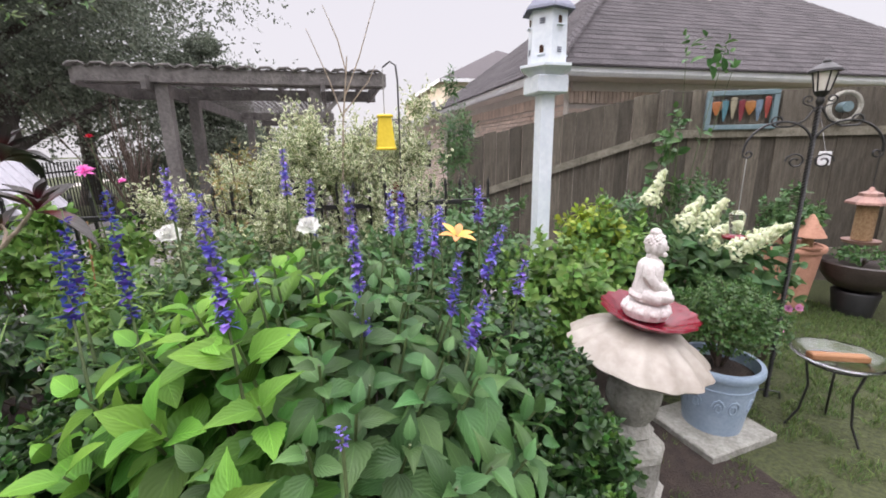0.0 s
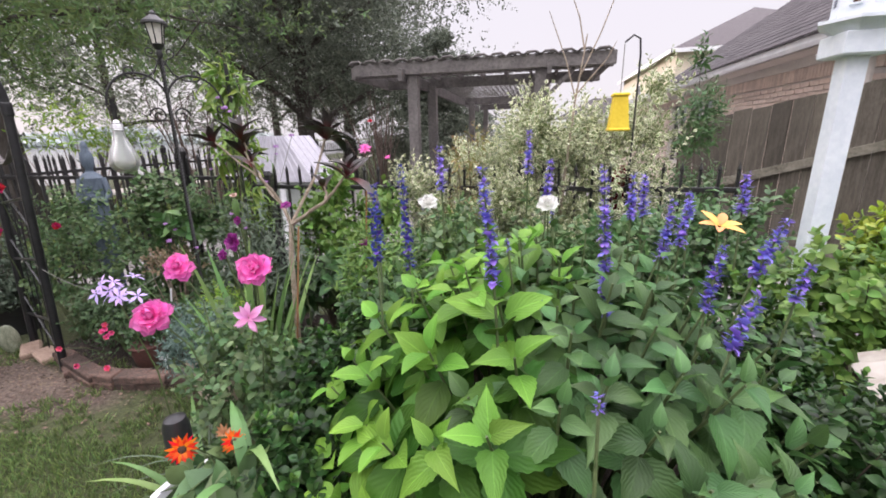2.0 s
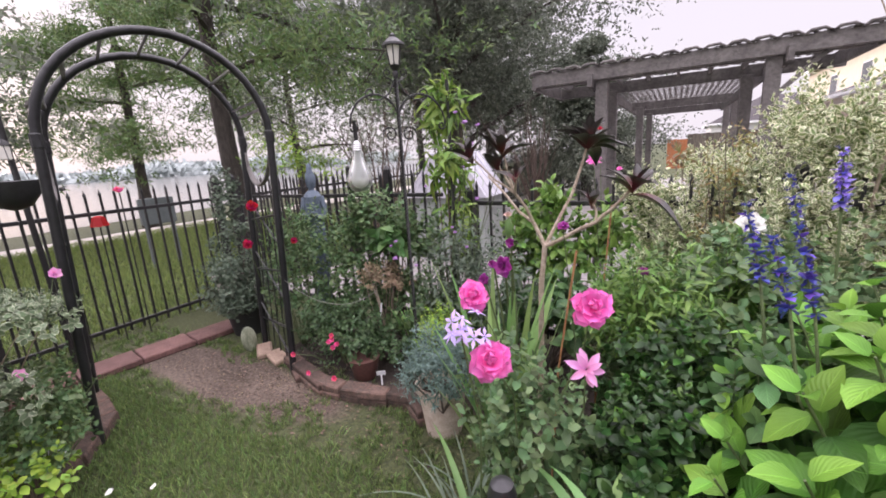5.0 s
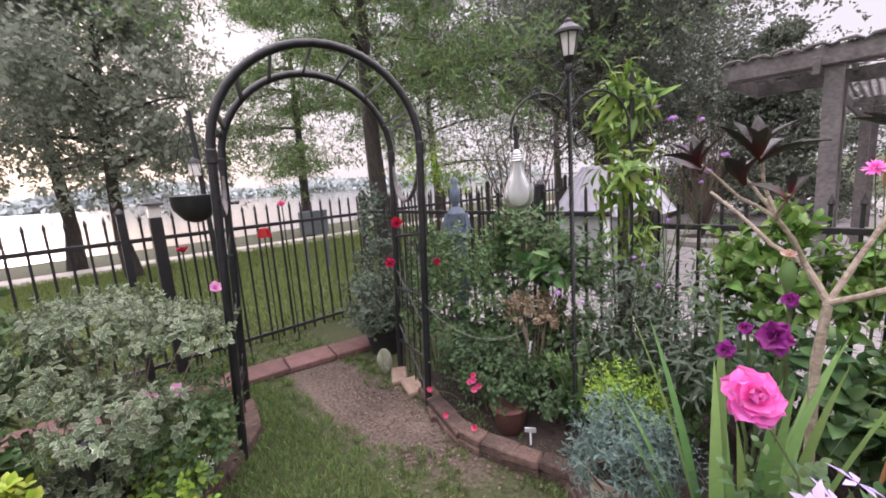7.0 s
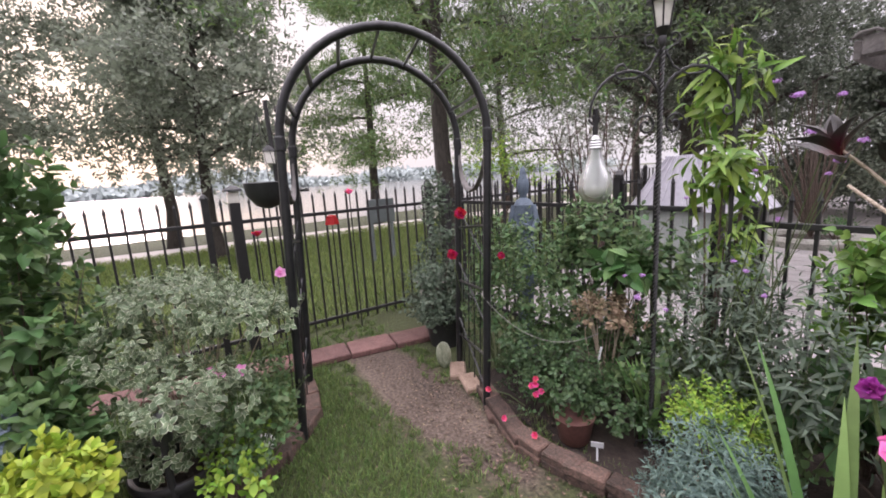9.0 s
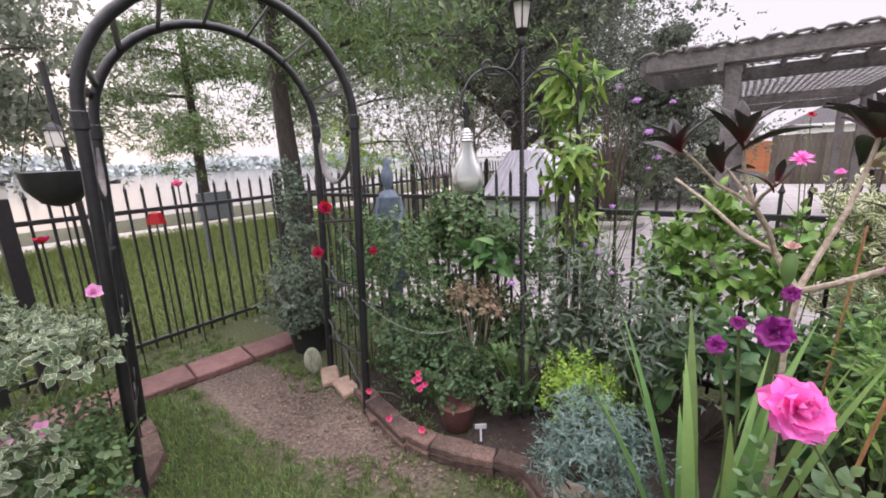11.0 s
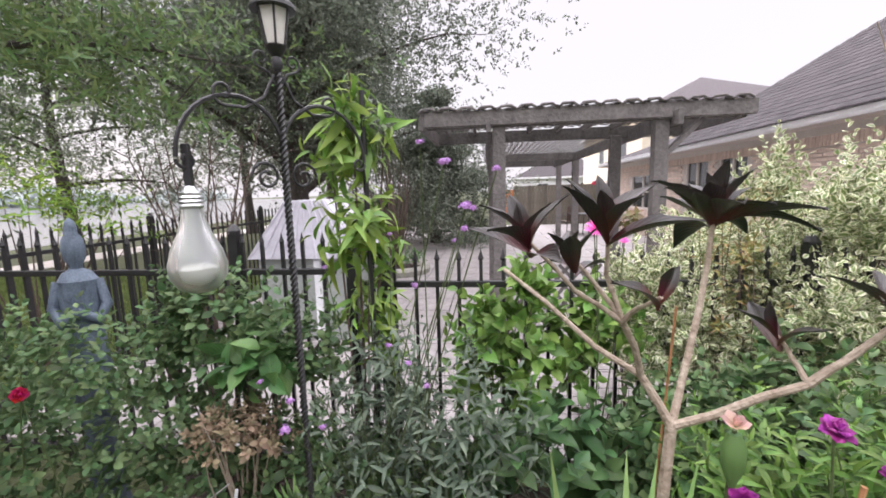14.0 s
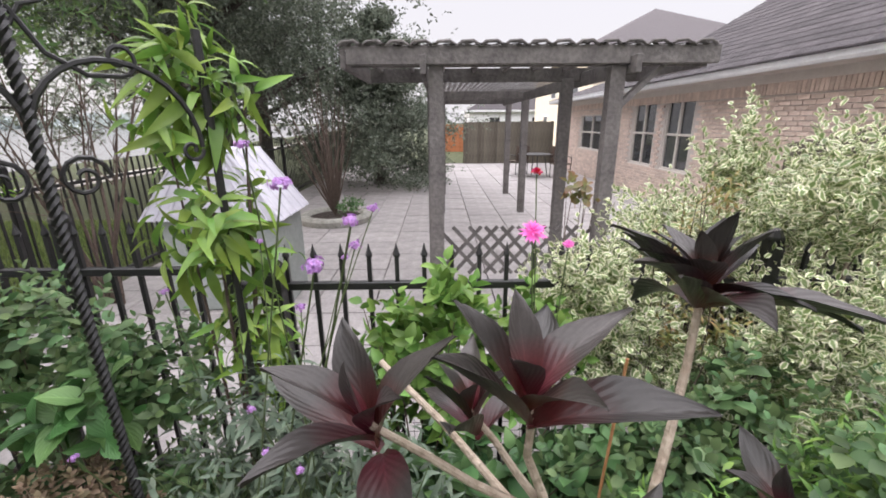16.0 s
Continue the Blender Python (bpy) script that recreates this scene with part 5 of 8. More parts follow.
bowl = Geo().lathe([(0.01, 0.036), (0.08, 0.034), (0.14, 0.018), (0.2, -0.015), (0.25, -0.052), (0.272, -0.075), (0.266, -0.084), (0.24, -0.066), (0.18, -0.03), (0.06, -0.01), (0.01, -0.008)], 72, None, 0.04, 14, 2)
part("bowl", bowl, M_CREAMSTONE, bb, "scalloped cream shell bowl", smooth=True, at=pose(-0.02, -0.03, 0.765, 7, 7, 0))
dish = Geo().lathe([(0.03, 0.0), (0.1, 0.0), (0.16, 0.035), (0.185, 0.055), (0.18, 0.062), (0.15, 0.042), (0.1, 0.01), (0.02, 0.008)], 64, None, 0.03, 16, 3)
solo("red_dish", dish, M_REDGLASS, "dark red fluted glass dish on the birdbath", "dish", pose(1.19, 1.31, 0.8, 6, 4, 0), smooth=True)


def seated_statue():
    """A small seated figure on a lotus base, one mesh."""
    g = Geo()
    g.lathe([(0.03, 0), (0.068, 0.0), (0.078, 0.018), (0.08, 0.034), (0.074, 0.05), (0.062, 0.058), (0.01, 0.062)], 48, None, 0.06, 12, 1)
    def ball(x, y, z, rx, ry, rz, m=None, s=14):
        prof = [(math.sin(a) + 1e-4, -math.cos(a)) for a in np.linspace(0.05, math.pi - 0.05, 9)]
        g.lathe(prof, s, (m or Matrix.Identity(4)) @ Matrix.Translation((x, y, z)) @ Matrix.Diagonal((rx, ry, rz, 1)))
    for k in range(11):
        a = k * 0.5712
        ball(0.066 * math.cos(a), 0.066 * math.sin(a), 0.03, 0.02, 0.02, 0.017, s=8)
    ball(0, 0.005, 0.082, 0.07, 0.062, 0.03)
    for s in (-1, 1):
        g.tube([(s * 0.04, 0.01, 0.088), (s * 0.062, -0.03, 0.09), (s * 0.03, -0.06, 0.087), (-s * 0.02, -0.062, 0.084)], [0.03, 0.028, 0.022, 0.014], 10)
        g.tube([(s * 0.044, 0.016, 0.2), (s * 0.06, 0.014, 0.165), (s * 0.055, -0.016, 0.128), (s * 0.012, -0.05, 0.118)], [0.019, 0.021, 0.019, 0.013], 10)
        ball(s * 0.034, 0.006, 0.258, 0.006, 0.009, 0.02)
    g.lathe([(0.066, 0.07), (0.06, 0.1), (0.053, 0.14), (0.052, 0.175), (0.05, 0.196), (0.038, 0.212), (0.024, 0.22), (0.023, 0.24)], 20, pose(0, 0.006, 0) @ Matrix.Diagonal((1, 0.86, 1, 1)))
    ball(0, 0, 0.264, 0.034, 0.037, 0.042)
    ball(0, 0.006, 0.311, 0.02, 0.02, 0.016)
    ball(0, -0.036, 0.258, 0.006, 0.007, 0.01)
    ball(0, -0.03, 0.236, 0.016, 0.012, 0.01)
    for i in range(7):
        for k in range(12):
            a, e = k * 0.5236 + 0.26 * (i % 2), 0.15 + i * 0.2
            x, y, z = 0.034 * math.cos(a) * math.cos(e), 0.037 * math.sin(a) * math.cos(e), 0.266 + 0.041 * math.sin(e)
            if y < -0.012 and e < 0.9:
                continue
            ball(x, y, z, 0.0058, 0.0058, 0.0058, s=6)
    return g


solo("buddha_statue", seated_statue(), M_STATUE, "small whitewashed seated buddha statue on a red dish", "statue", pose(1.2, 1.33, 0.82, 3, 2, 52) @ Matrix.Scale(1.12, 4), smooth=True)


# ---- pots ----
def flower_pot(name, at, r, h, material, label, rim=0.02, group="", soil=True):
    ob = thing(name, at, label, "flower pot", group)
    part("body", Geo().lathe([(r * 0.66, 0), (r * 0.7, 0.0), (r * 0.92, h - 0.05), (r * 0.92, h - 0.045), (r, h - 0.045), (r + rim * 0.3, h - 0.03), (r + rim * 0.3, h - 0.01), (r, h), (r * 0.9, h), (r * 0.86, h - 0.05), (r * 0.8, h - 0.07)], 36), material, ob, smooth=True)
    if soil:
        part("soil", Geo().lathe([(r * 0.84, h - 0.06), (r * 0.5, h - 0.045), (0.01, h - 0.04)], 24), M_SOIL, ob, "dark potting soil")
    return ob


slab = solo("concrete_slab", Geo().box(0.46, 0.4, 0.05, None, 0.006), M_CONCRETE, "square grey concrete paving slab on the lawn", "paving slab", pose(1.86, 1.52, 0.025, 0, 0, 6))
bp = flower_pot("blue_pot", (1.88, 1.53, 0.05), 0.195, 0.365, M_BLUEPOT, "powder blue flower pot with raised scrolls on a slab")
for k in range(6):
    for sgn in (-1, 1):
        pts = []
        for i in range(14):
            u = i / 13
            a = k * math.pi / 3 + sgn * (0.2 + 0.17 * (1 - 0.75 * u) * math.cos(u * 9.0))
            z = 0.17 + 0.05 * (1 - 0.75 * u) * math.sin(u * 9.0)
            r = 0.126 + 0.048 * z / 0.29 + 0.004
            pts.append((r * math.cos(a), r * math.sin(a), z))
        part("scroll", Geo().tube(pts, 0.006, 6), M_BLUEPOT, bp, smooth=True)
part("band", Geo().tube([(0.172 * math.cos(a), 0.172 * math.sin(a), 0.262) for a in np.linspace(0, 6.2832, 41)], 0.005, 6), M_BLUEPOT, bp, smooth=True)
shrub("boxwood", (1.88, 1.53, 0.34), "round clipped boxwood growing in the blue pot", "shrub", [(0, 0, 0.32, 0.26, 0.26, 0.2, 520), (0.0, 0.05, 0.2, 0.2, 0.2, 0.18, 160)], 0.028, M_BOX, T_SMALL, 9, 0.006, 12, seed=17)
cp = flower_pot("terracotta_pot", (3.95, 2.75, 0), 0.28, 0.62, M_TERRA, "tall terracotta pot by the board fence")
shrub("pot_plant", (3.95, 2.75, 0.55), "leafy green plant in the terracotta pot", "plant", [(0, 0, 0.3, 0.26, 0.26, 0.3, 120)], 0.07, M_VIBURNUM, T_OVAL, 7, 0.014, 10, seed=18)
bk = thing("black_bowl_planter", (4.45, 2.45, 0), "dark bowl planter on an upturned pot beside the fence", "flower pot")
part("foot", Geo().lathe([(0.14, 0), (0.14, 0.01), (0.17, 0.2), (0.16, 0.22), (0.02, 0.22)], 24), M_BLACKPLASTIC, bk, smooth=True)
part("bowl", Geo().lathe([(0.1, 0.22), (0.2, 0.27), (0.27, 0.36), (0.285, 0.47), (0.275, 0.48), (0.25, 0.44), (0.02, 0.43)], 32), M_DARKBROWN, bk, smooth=True)
shrub("pot_plant", (4.45, 2.45, 0.43), "small green trailing plant in the dark bowl", "plant", [(0, 0, 0.1, 0.22, 0.22, 0.1, 50)], 0.05, M_SALVIA, T_OVAL, 6, 0.012, 6, seed=19)
fs = thing("pagoda_feeder", (2.7, 1.515, 0.98), "bird feeder with a pinkish metal roof and seed tube", "bird feeder")
part("tray", Geo().lathe([(0.02, 0.0), (0.12, 0.0), (0.13, 0.02), (0.12, 0.02), (0.02, 0.01)], 24), M_COPPER, fs)
part("seed_tube", Geo().lathe([(0.07, 0.02), (0.07, 0.26), (0.02, 0.27)], 20), M_SEED, fs)
part("roof", Geo().lathe([(0.155, 0.26), (0.15, 0.275), (0.08, 0.31), (0.075, 0.33), (0.03, 0.345), (0.01, 0.37)], 6), M_COPPER, fs)
part("hanger", Geo().tube([(0, 0, 0.37), (0, 0, 0.45), (0.0, 0, 0.62)], 0.004, 6), M_BLACK, fs)
fs.scale = (0.62, 0.62, 0.8)
f2 = thing("terracotta_feeder", (3.9, 2.55, 0.62), "terracotta cone roofed bird feeder on the pot", "bird feeder")
part("tray", Geo().lathe([(0.02, 0), (0.1, 0.0), (0.11, 0.02), (0.02, 0.015)], 20), M_TERRA, f2)
part("seed_tube", Geo().lathe([(0.04, 0.02), (0.04, 0.12), (0.02, 0.13)], 16), M_SEED, f2)
part("roof", Geo().lathe([(0.12, 0.11), (0.11, 0.13), (0.03, 0.27), (0.01, 0.3)], 20), M_TERRA, f2, smooth=True)
shrub("fence_shrub", (2.9, 2.75, 0), "dark leafy shrub against the board fence", "shrub", [(0, 0, 0.8, 0.3, 0.25, 0.5, 170), (-0.5, 0.25, 0.7, 0.4, 0.25, 0.45, 150)], 0.06, M_VIBURNUM, T_OVAL, 7, 0.014, 12, seed=20)
shrub("pink_rose_bush", (2.75, 1.95, 0), "low rose bush with small pink blooms by the pot", "shrub", [(0, 0, 0.3, 0.2, 0.2, 0.25, 80)], 0.04, M_ROSELEAF, T_OVAL, 6, 0.012, 8, seed=21)
for p in ((2.62, 1.75, 0.52), (2.66, 1.8, 0.36), (2.58, 1.8, 0.44), (2.75, 1.78, 0.5)):
    r = thing("pink_rose", (p[0], p[1] + 0.08, 0), "small pink rose on a low bush", "flower", "small pink roses")
    bloom(r, PALEROSE, p, (-0.5, -0.7, 0.4), 0.9, (p[0], p[1] + 0.08, 0.1))
# sapling climbing in front of the board fence
sap = shrub("fig_sapling", (2.55, 2.75, 0), "thin sapling with bright green leaves before the fence", "sapling", [(0.0, 0, 1.1, 0.3, 0.15, 0.25, 16), (0.1, 0, 1.5, 0.3, 0.15, 0.3, 14), (0.2, 0, 2.1, 0.35, 0.12, 0.35, 8)], 0.1, M_SALVIA, T_BROAD, 4, 0.03, 14, 0.006, M_STEM, 22)


# ---- lamp posts with hooks ----
def scroll(geo, c, plane, r, turns, start, rod=0.006, sign=1, tail=None):
    pts = [] if tail is None else [Vector(q) for q in tail]
    for i in range(17):
        u = i / 16
        a = start + sign * turns * 2 * math.pi * u
        rr = r * (1 - 0.75 * u)
        pts.append(Vector(c) + Vector((plane[0] * math.cos(a) * rr, plane[1] * math.cos(a) * rr, math.sin(a) * rr)))
    geo.tube(pts, rod, 6)


def lamp_post(at, plane, label, h=2.08):
    ob = thing("lamp_post", at, label, "lamp post", "garden lamp posts with hooks")
    g = Geo()
    g.twisted(h - 0.2, 0.0135, 26, 260)
    part("pole", g, M_BLACK, ob, "twisted black iron pole", smooth=True)
    px, py = plane
    for s in (-1, 1):
        g = Geo()
        pts = []
        for i in range(15):
            a = math.pi * (0.02 + 0.98 * i / 14)
            d = 0.155 * (1 - math.cos(a))
            pts.append((s * px * d, s * py * d, 1.58 + 0.16 * math.sin(a) + 0.03 * (1 - i / 14)))
        g.tube(pts, 0.0065, 6)
        scroll(g, (s * px * 0.285, s * py * 0.285, 1.575), (px, py), 0.027, 1.1, 0.0 if s > 0 else math.pi, 0.005, -s)
        part("hook", g, M_BLACK, ob, smooth=True)
        for kind in range(3):
            g = Geo()
            if kind == 0:
                scroll(g, (s * px * 0.062, s * py * 0.062, 1.53), (px, py), 0.048, 1.4, 0 if s > 0 else math.pi, 0.005, s)
            elif kind == 1:
                scroll(g, (s * px * 0.17, s * py * 0.17, 1.76), (px, py), 0.034, 1.2, -1.57, 0.005, s, [(s * px * 0.012, s * py * 0.012, 1.83), (s * px * 0.05, s * py * 0.05, 1.76), (s * px * 0.11, s * py * 0.11, 1.725)])
            else:
                scroll(g, (s * px * 0.05, s * py * 0.05, 1.87), (px, py), 0.028, 1.2, -1.57, 0.004, s, [(s * px * 0.01, s * py * 0.01, 1.80), (s * px * 0.03, s * py * 0.03, 1.835)])
            part("scroll", g, M_BLACK, ob, smooth=True)
    part("socket", Geo().lathe([(0.012, 1.84), (0.02, 1.86), (0.014, 1.88), (0.03, 1.9), (0.034, 1.91), (0.02, 1.915)], 12), M_BLACK, ob, smooth=True)
    part("lamp_glass", Geo().lathe([(0.03, 1.915), (0.048, 2.015), (0.02, 2.018)], 6), M_LAMPGLASS, ob, "milky lamp glass")
    g = Geo()
    for k in range(6):
        a = k * math.pi / 3
        g.tube([(0.032 * math.cos(a), 0.032 * math.sin(a), 1.912), (0.051 * math.cos(a), 0.051 * math.sin(a), 2.02)], 0.004, 5)
    part("lantern_frame", g, M_BLACK, ob)
    part("lamp_roof", Geo().lathe([(0.07, 2.012), (0.068, 2.024), (0.035, 2.05), (0.018, 2.06), (0.018, 2.07), (0.006, 2.082)], 24), M_BLACK, ob, smooth=True)
    for s in (-1, 1):
        part("ground_prong", Geo().tube([(0, 0, 0.05), (s * px * 0.07, s * py * 0.07, 0.045), (s * px * 0.08, s * py * 0.08, -0.02)], 0.006, 6), M_BLACK, ob)
    return ob


lamp_post((-2.41, 2.25, 0), (0.65, 0.76), "black twisted-iron lamp post hung with a glass bulb feeder").scale = (1, 1, 1.08)
lamp_post((2.45, 1.67, 0), (0.87, -0.5), "black twisted-iron lamp post hung with bird feeders").scale = (1, 1, 0.92)


def bulb_feeder(at):
    ob = thing("bulb_feeder", at, "frosted glass bulb-shaped feeder hanging from the lamp post hook", "bird feeder")
    part("bulb", Geo().lathe([(0.028, 0.0), (0.031, -0.03), (0.045, -0.075), (0.068, -0.125), (0.079, -0.17), (0.076, -0.205), (0.055, -0.238), (0.03, -0.25), (0.01, -0.253)], 32), M_BULBGLASS, ob, "frosted glass bulb", smooth=True)
    part("water", Geo().lathe([(0.01, -0.248), (0.05, -0.235), (0.07, -0.204), (0.073, -0.175), (0.01, -0.175)], 28), M_LAMPGLASS, ob, smooth=True)
    part("screw_cap", Geo().lathe([(0.03, -0.004), (0.032, 0.004), (0.028, 0.01), (0.032, 0.016), (0.028, 0.022), (0.032, 0.028), (0.028, 0.034), (0.03, 0.04), (0.02, 0.046), (0.012, 0.06), (0.004, 0.062)], 24), M_STEELCAP, ob, "grey metal screw cap", smooth=True)
    part("strap", Geo().box(0.022, 0.012, 0.12, pose(0, 0, 0.12), 0.002), M_BLACK, ob)
    return ob


bulb_feeder((-2.595, 2.035, 1.565))
hf = thing("hummingbird_feeder", (2.2, 1.815, 0.98), "glass hummingbird feeder with a red base on a hook", "bird feeder")
part("jar", Geo().lathe([(0.03, 0.02), (0.04, 0.1), (0.045, 0.14), (0.02, 0.16)], 20), M_CLEARBOWL, hf, smooth=True)
part("base", Geo().lathe([(0.02, -0.01), (0.06, -0.005), (0.065, 0.01), (0.04, 0.022), (0.02, 0.025)], 24), M_REDGLASS, hf, smooth=True)
part("wire", Geo().tube([(0, 0, 0.16), (0, 0, 0.35), (0.0, 0, 0.45)], 0.0025, 5), M_STEELCAP, hf)
sf = thing("suet_feeder", (4.9, 3.2, 1.35), "white bird feeder hanging from a lamp post hook", "bird feeder")
part("box", Geo().box(0.05, 0.09, 0.14, None, 0.006), M_WHITE, sf)
part("wire", Geo().tube([(0, 0, 0.07), (0.0, 0.1, 0.4)], 0.0025, 5), M_STEELCAP, sf)


# ---- glass dish on a wire stand ----
gb = thing("glass_bath", (2.45, 1.36, 0), "shallow clear glass birdbath on a black wire stand", "birdbath")
part("bowl", Geo().lathe([(0.02, 0.385), (0.12, 0.392), (0.18, 0.42), (0.195, 0.435), (0.19, 0.445), (0.17, 0.43), (0.11, 0.402), (0.02, 0.396)], 40), M_CLEARBOWL, gb, "clear glass bowl", smooth=True)
part("wood_perch", Geo().box(0.26, 0.05, 0.035, pose(0.0, 0.0, 0.425, 0, 0, -25), 0.006), M_STAKE, gb, "piece of tan wood")
for k in range(3):
    a = k * 2.094 + 0.5
    part("leg", Geo().tube([(0.13 * math.cos(a), 0.13 * math.sin(a), 0.395), (0.1 * math.cos(a), 0.1 * math.sin(a), 0.25), (0.12 * math.cos(a), 0.12 * math.sin(a), 0.1), (0.17 * math.cos(a), 0.17 * math.sin(a), 0.0)], 0.006, 6), M_BLACK, gb, smooth=True)
part("ring", Geo().tube([(0.13 * math.cos(a), 0.13 * math.sin(a), 0.392) for a in np.linspace(0, 6.2832, 25)], 0.005, 6), M_BLACK, gb, smooth=True)


# ---- birdhouse on a post ----
bh = thing("birdhouse", (1.26, 2.37, 0), "white six-sided birdhouse with a blue roof on a tall post", "birdhouse")
part("post", Geo().box(0.085, 0.085, 1.84, pose(0, 0, 0.92), 0.006), M_BIRDBLUE, bh)
part("collar", Geo().box(0.19, 0.19, 0.1, pose(0, 0, 1.86), 0.008).lathe([(0.09, 1.9), (0.13, 1.93), (0.165, 1.95), (0.165, 1.965), (0.1, 1.97)], 6), M_BIRDBLUE, bh)
body = part("body", Geo().lathe([(0.115, 1.968), (0.112, 2.25), (0.05, 2.26)], 6, None, 0, 0, 0, 0.26), M_BIRDBLUE, bh)
for k in range(6):
    a = math.pi / 6 + 0.26 + k * math.pi / 3
    for z, off in ((2.04, 0), (2.19, 0)):
        m = pose(0.099 * math.cos(a), 0.099 * math.sin(a), z, 0, 0, math.degrees(a))
        hole = Geo().box(0.006, 0.024, 0.03, m).lathe([(0.012, -0.003), (0.012, 0.003)], 14, m @ pose(0, 0, 0.015, 0, 90, 0))
        if (k + int(z * 10)) % 2:
            part("entrance", hole, M_DARKEYE, body)
            part("ledge", Geo().box(0.02, 0.045, 0.008, m @ pose(0.008, 0, -0.022), 0.001), M_BIRDBLUE, body)
        else:
            g = Geo()
            for q in range(3):
                g.box(0.008, 0.03, 0.005, m @ pose(0.001, 0, q * 0.011 - 0.01))
            part("louvre", g, M_BLUEROOF, body)
part("roof", Geo().lathe([(0.155, 2.25), (0.15, 2.265), (0.09, 2.33), (0.045, 2.4), (0.02, 2.46), (0.012, 2.47), (0.016, 2.485), (0.004, 2.52)], 6, None, 0, 0, 0, 0.26), M_BLUEROOF, bh, "slate blue pointed roof")


# ---- stained glass in a hanging frame on the board fence ----
def on_fence(s, z, off=0.06):
    a, b = Vector((3.45, 3.95)), Vector((5.6, 3.0))
    d = (b - a).normalized()
    p = a + d * s - Vector((-d.y, d.x)) * off
    return pose(p.x, p.y, z, 0, 0, math.degrees(math.atan2(d.y, d.x)))


sg = thing("stained_glass_frame", (0, 0, 0), "grey-teal wooden frame with stained glass hung on the fence", "wall decoration")
m0 = on_fence(0.8, 1.85)
for sx, sz, x, z in ((0.68, 0.05, 0, 0.17), (0.68, 0.05, 0, -0.17), (0.05, 0.29, -0.315, 0), (0.05, 0.29, 0.315, 0)):
    part("frame_rail", Geo().box(sx, 0.04, sz, m0 @ pose(x, 0, z), 0.005), M_TEALFRAME, sg)
part("wire", Geo().tube([m0 @ Vector((-0.29, -0.012, 0.1)), m0 @ Vector((0.29, -0.012, 0.1))], 0.004, 5), M_BLACK, sg)
cols = ((0.6, 0.2, 0.05), (0.1, 0.3, 0.36), (0.5, 0.45, 0.3), (0.35, 0.03, 0.05), (0.65, 0.25, 0.05), (0.2, 0.3, 0.4), (0.45, 0.06, 0.04))
for i, c in enumerate(cols):
    mm = plain("stained_glass", tuple(q * 0.35 for q in c), tuple(q * 0.6 + 0.03 for q in c), 0.2, 8, 0.05)
    part("glass_piece", Geo().lathe([(0.01, -0.11), (0.045, 0.02), (0.05, 0.1), (0.01, 0.12)], 7, m0 @ pose(-0.24 + i * 0.08, -0.01, 0.02 - 0.025 * (i % 2)) @ Matrix.Diagonal((1.2 if i in (0, 4) else 0.7, 0.12, 0.6 if i in (0, 4) else 0.95, 1))), mm, sg)
rd = thing("wall_reel", (0, 0, 0), "round hose reel hung on the fence", "hose reel")
m0 = on_fence(1.72, 1.85, 0.1)
part("rim", Geo().tube([m0 @ Vector((0.14 * math.cos(a), 0, 0.14 * math.sin(a))) for a in np.linspace(0, 6.2832, 25)], 0.022, 8), M_CONCRETE, rd, smooth=True)
part("hub", Geo().lathe([(0.05, -0.05), (0.05, 0.05)], 14, m0 @ pose(0, 0, 0, 90, 0, 0)), M_TEALFRAME, rd)


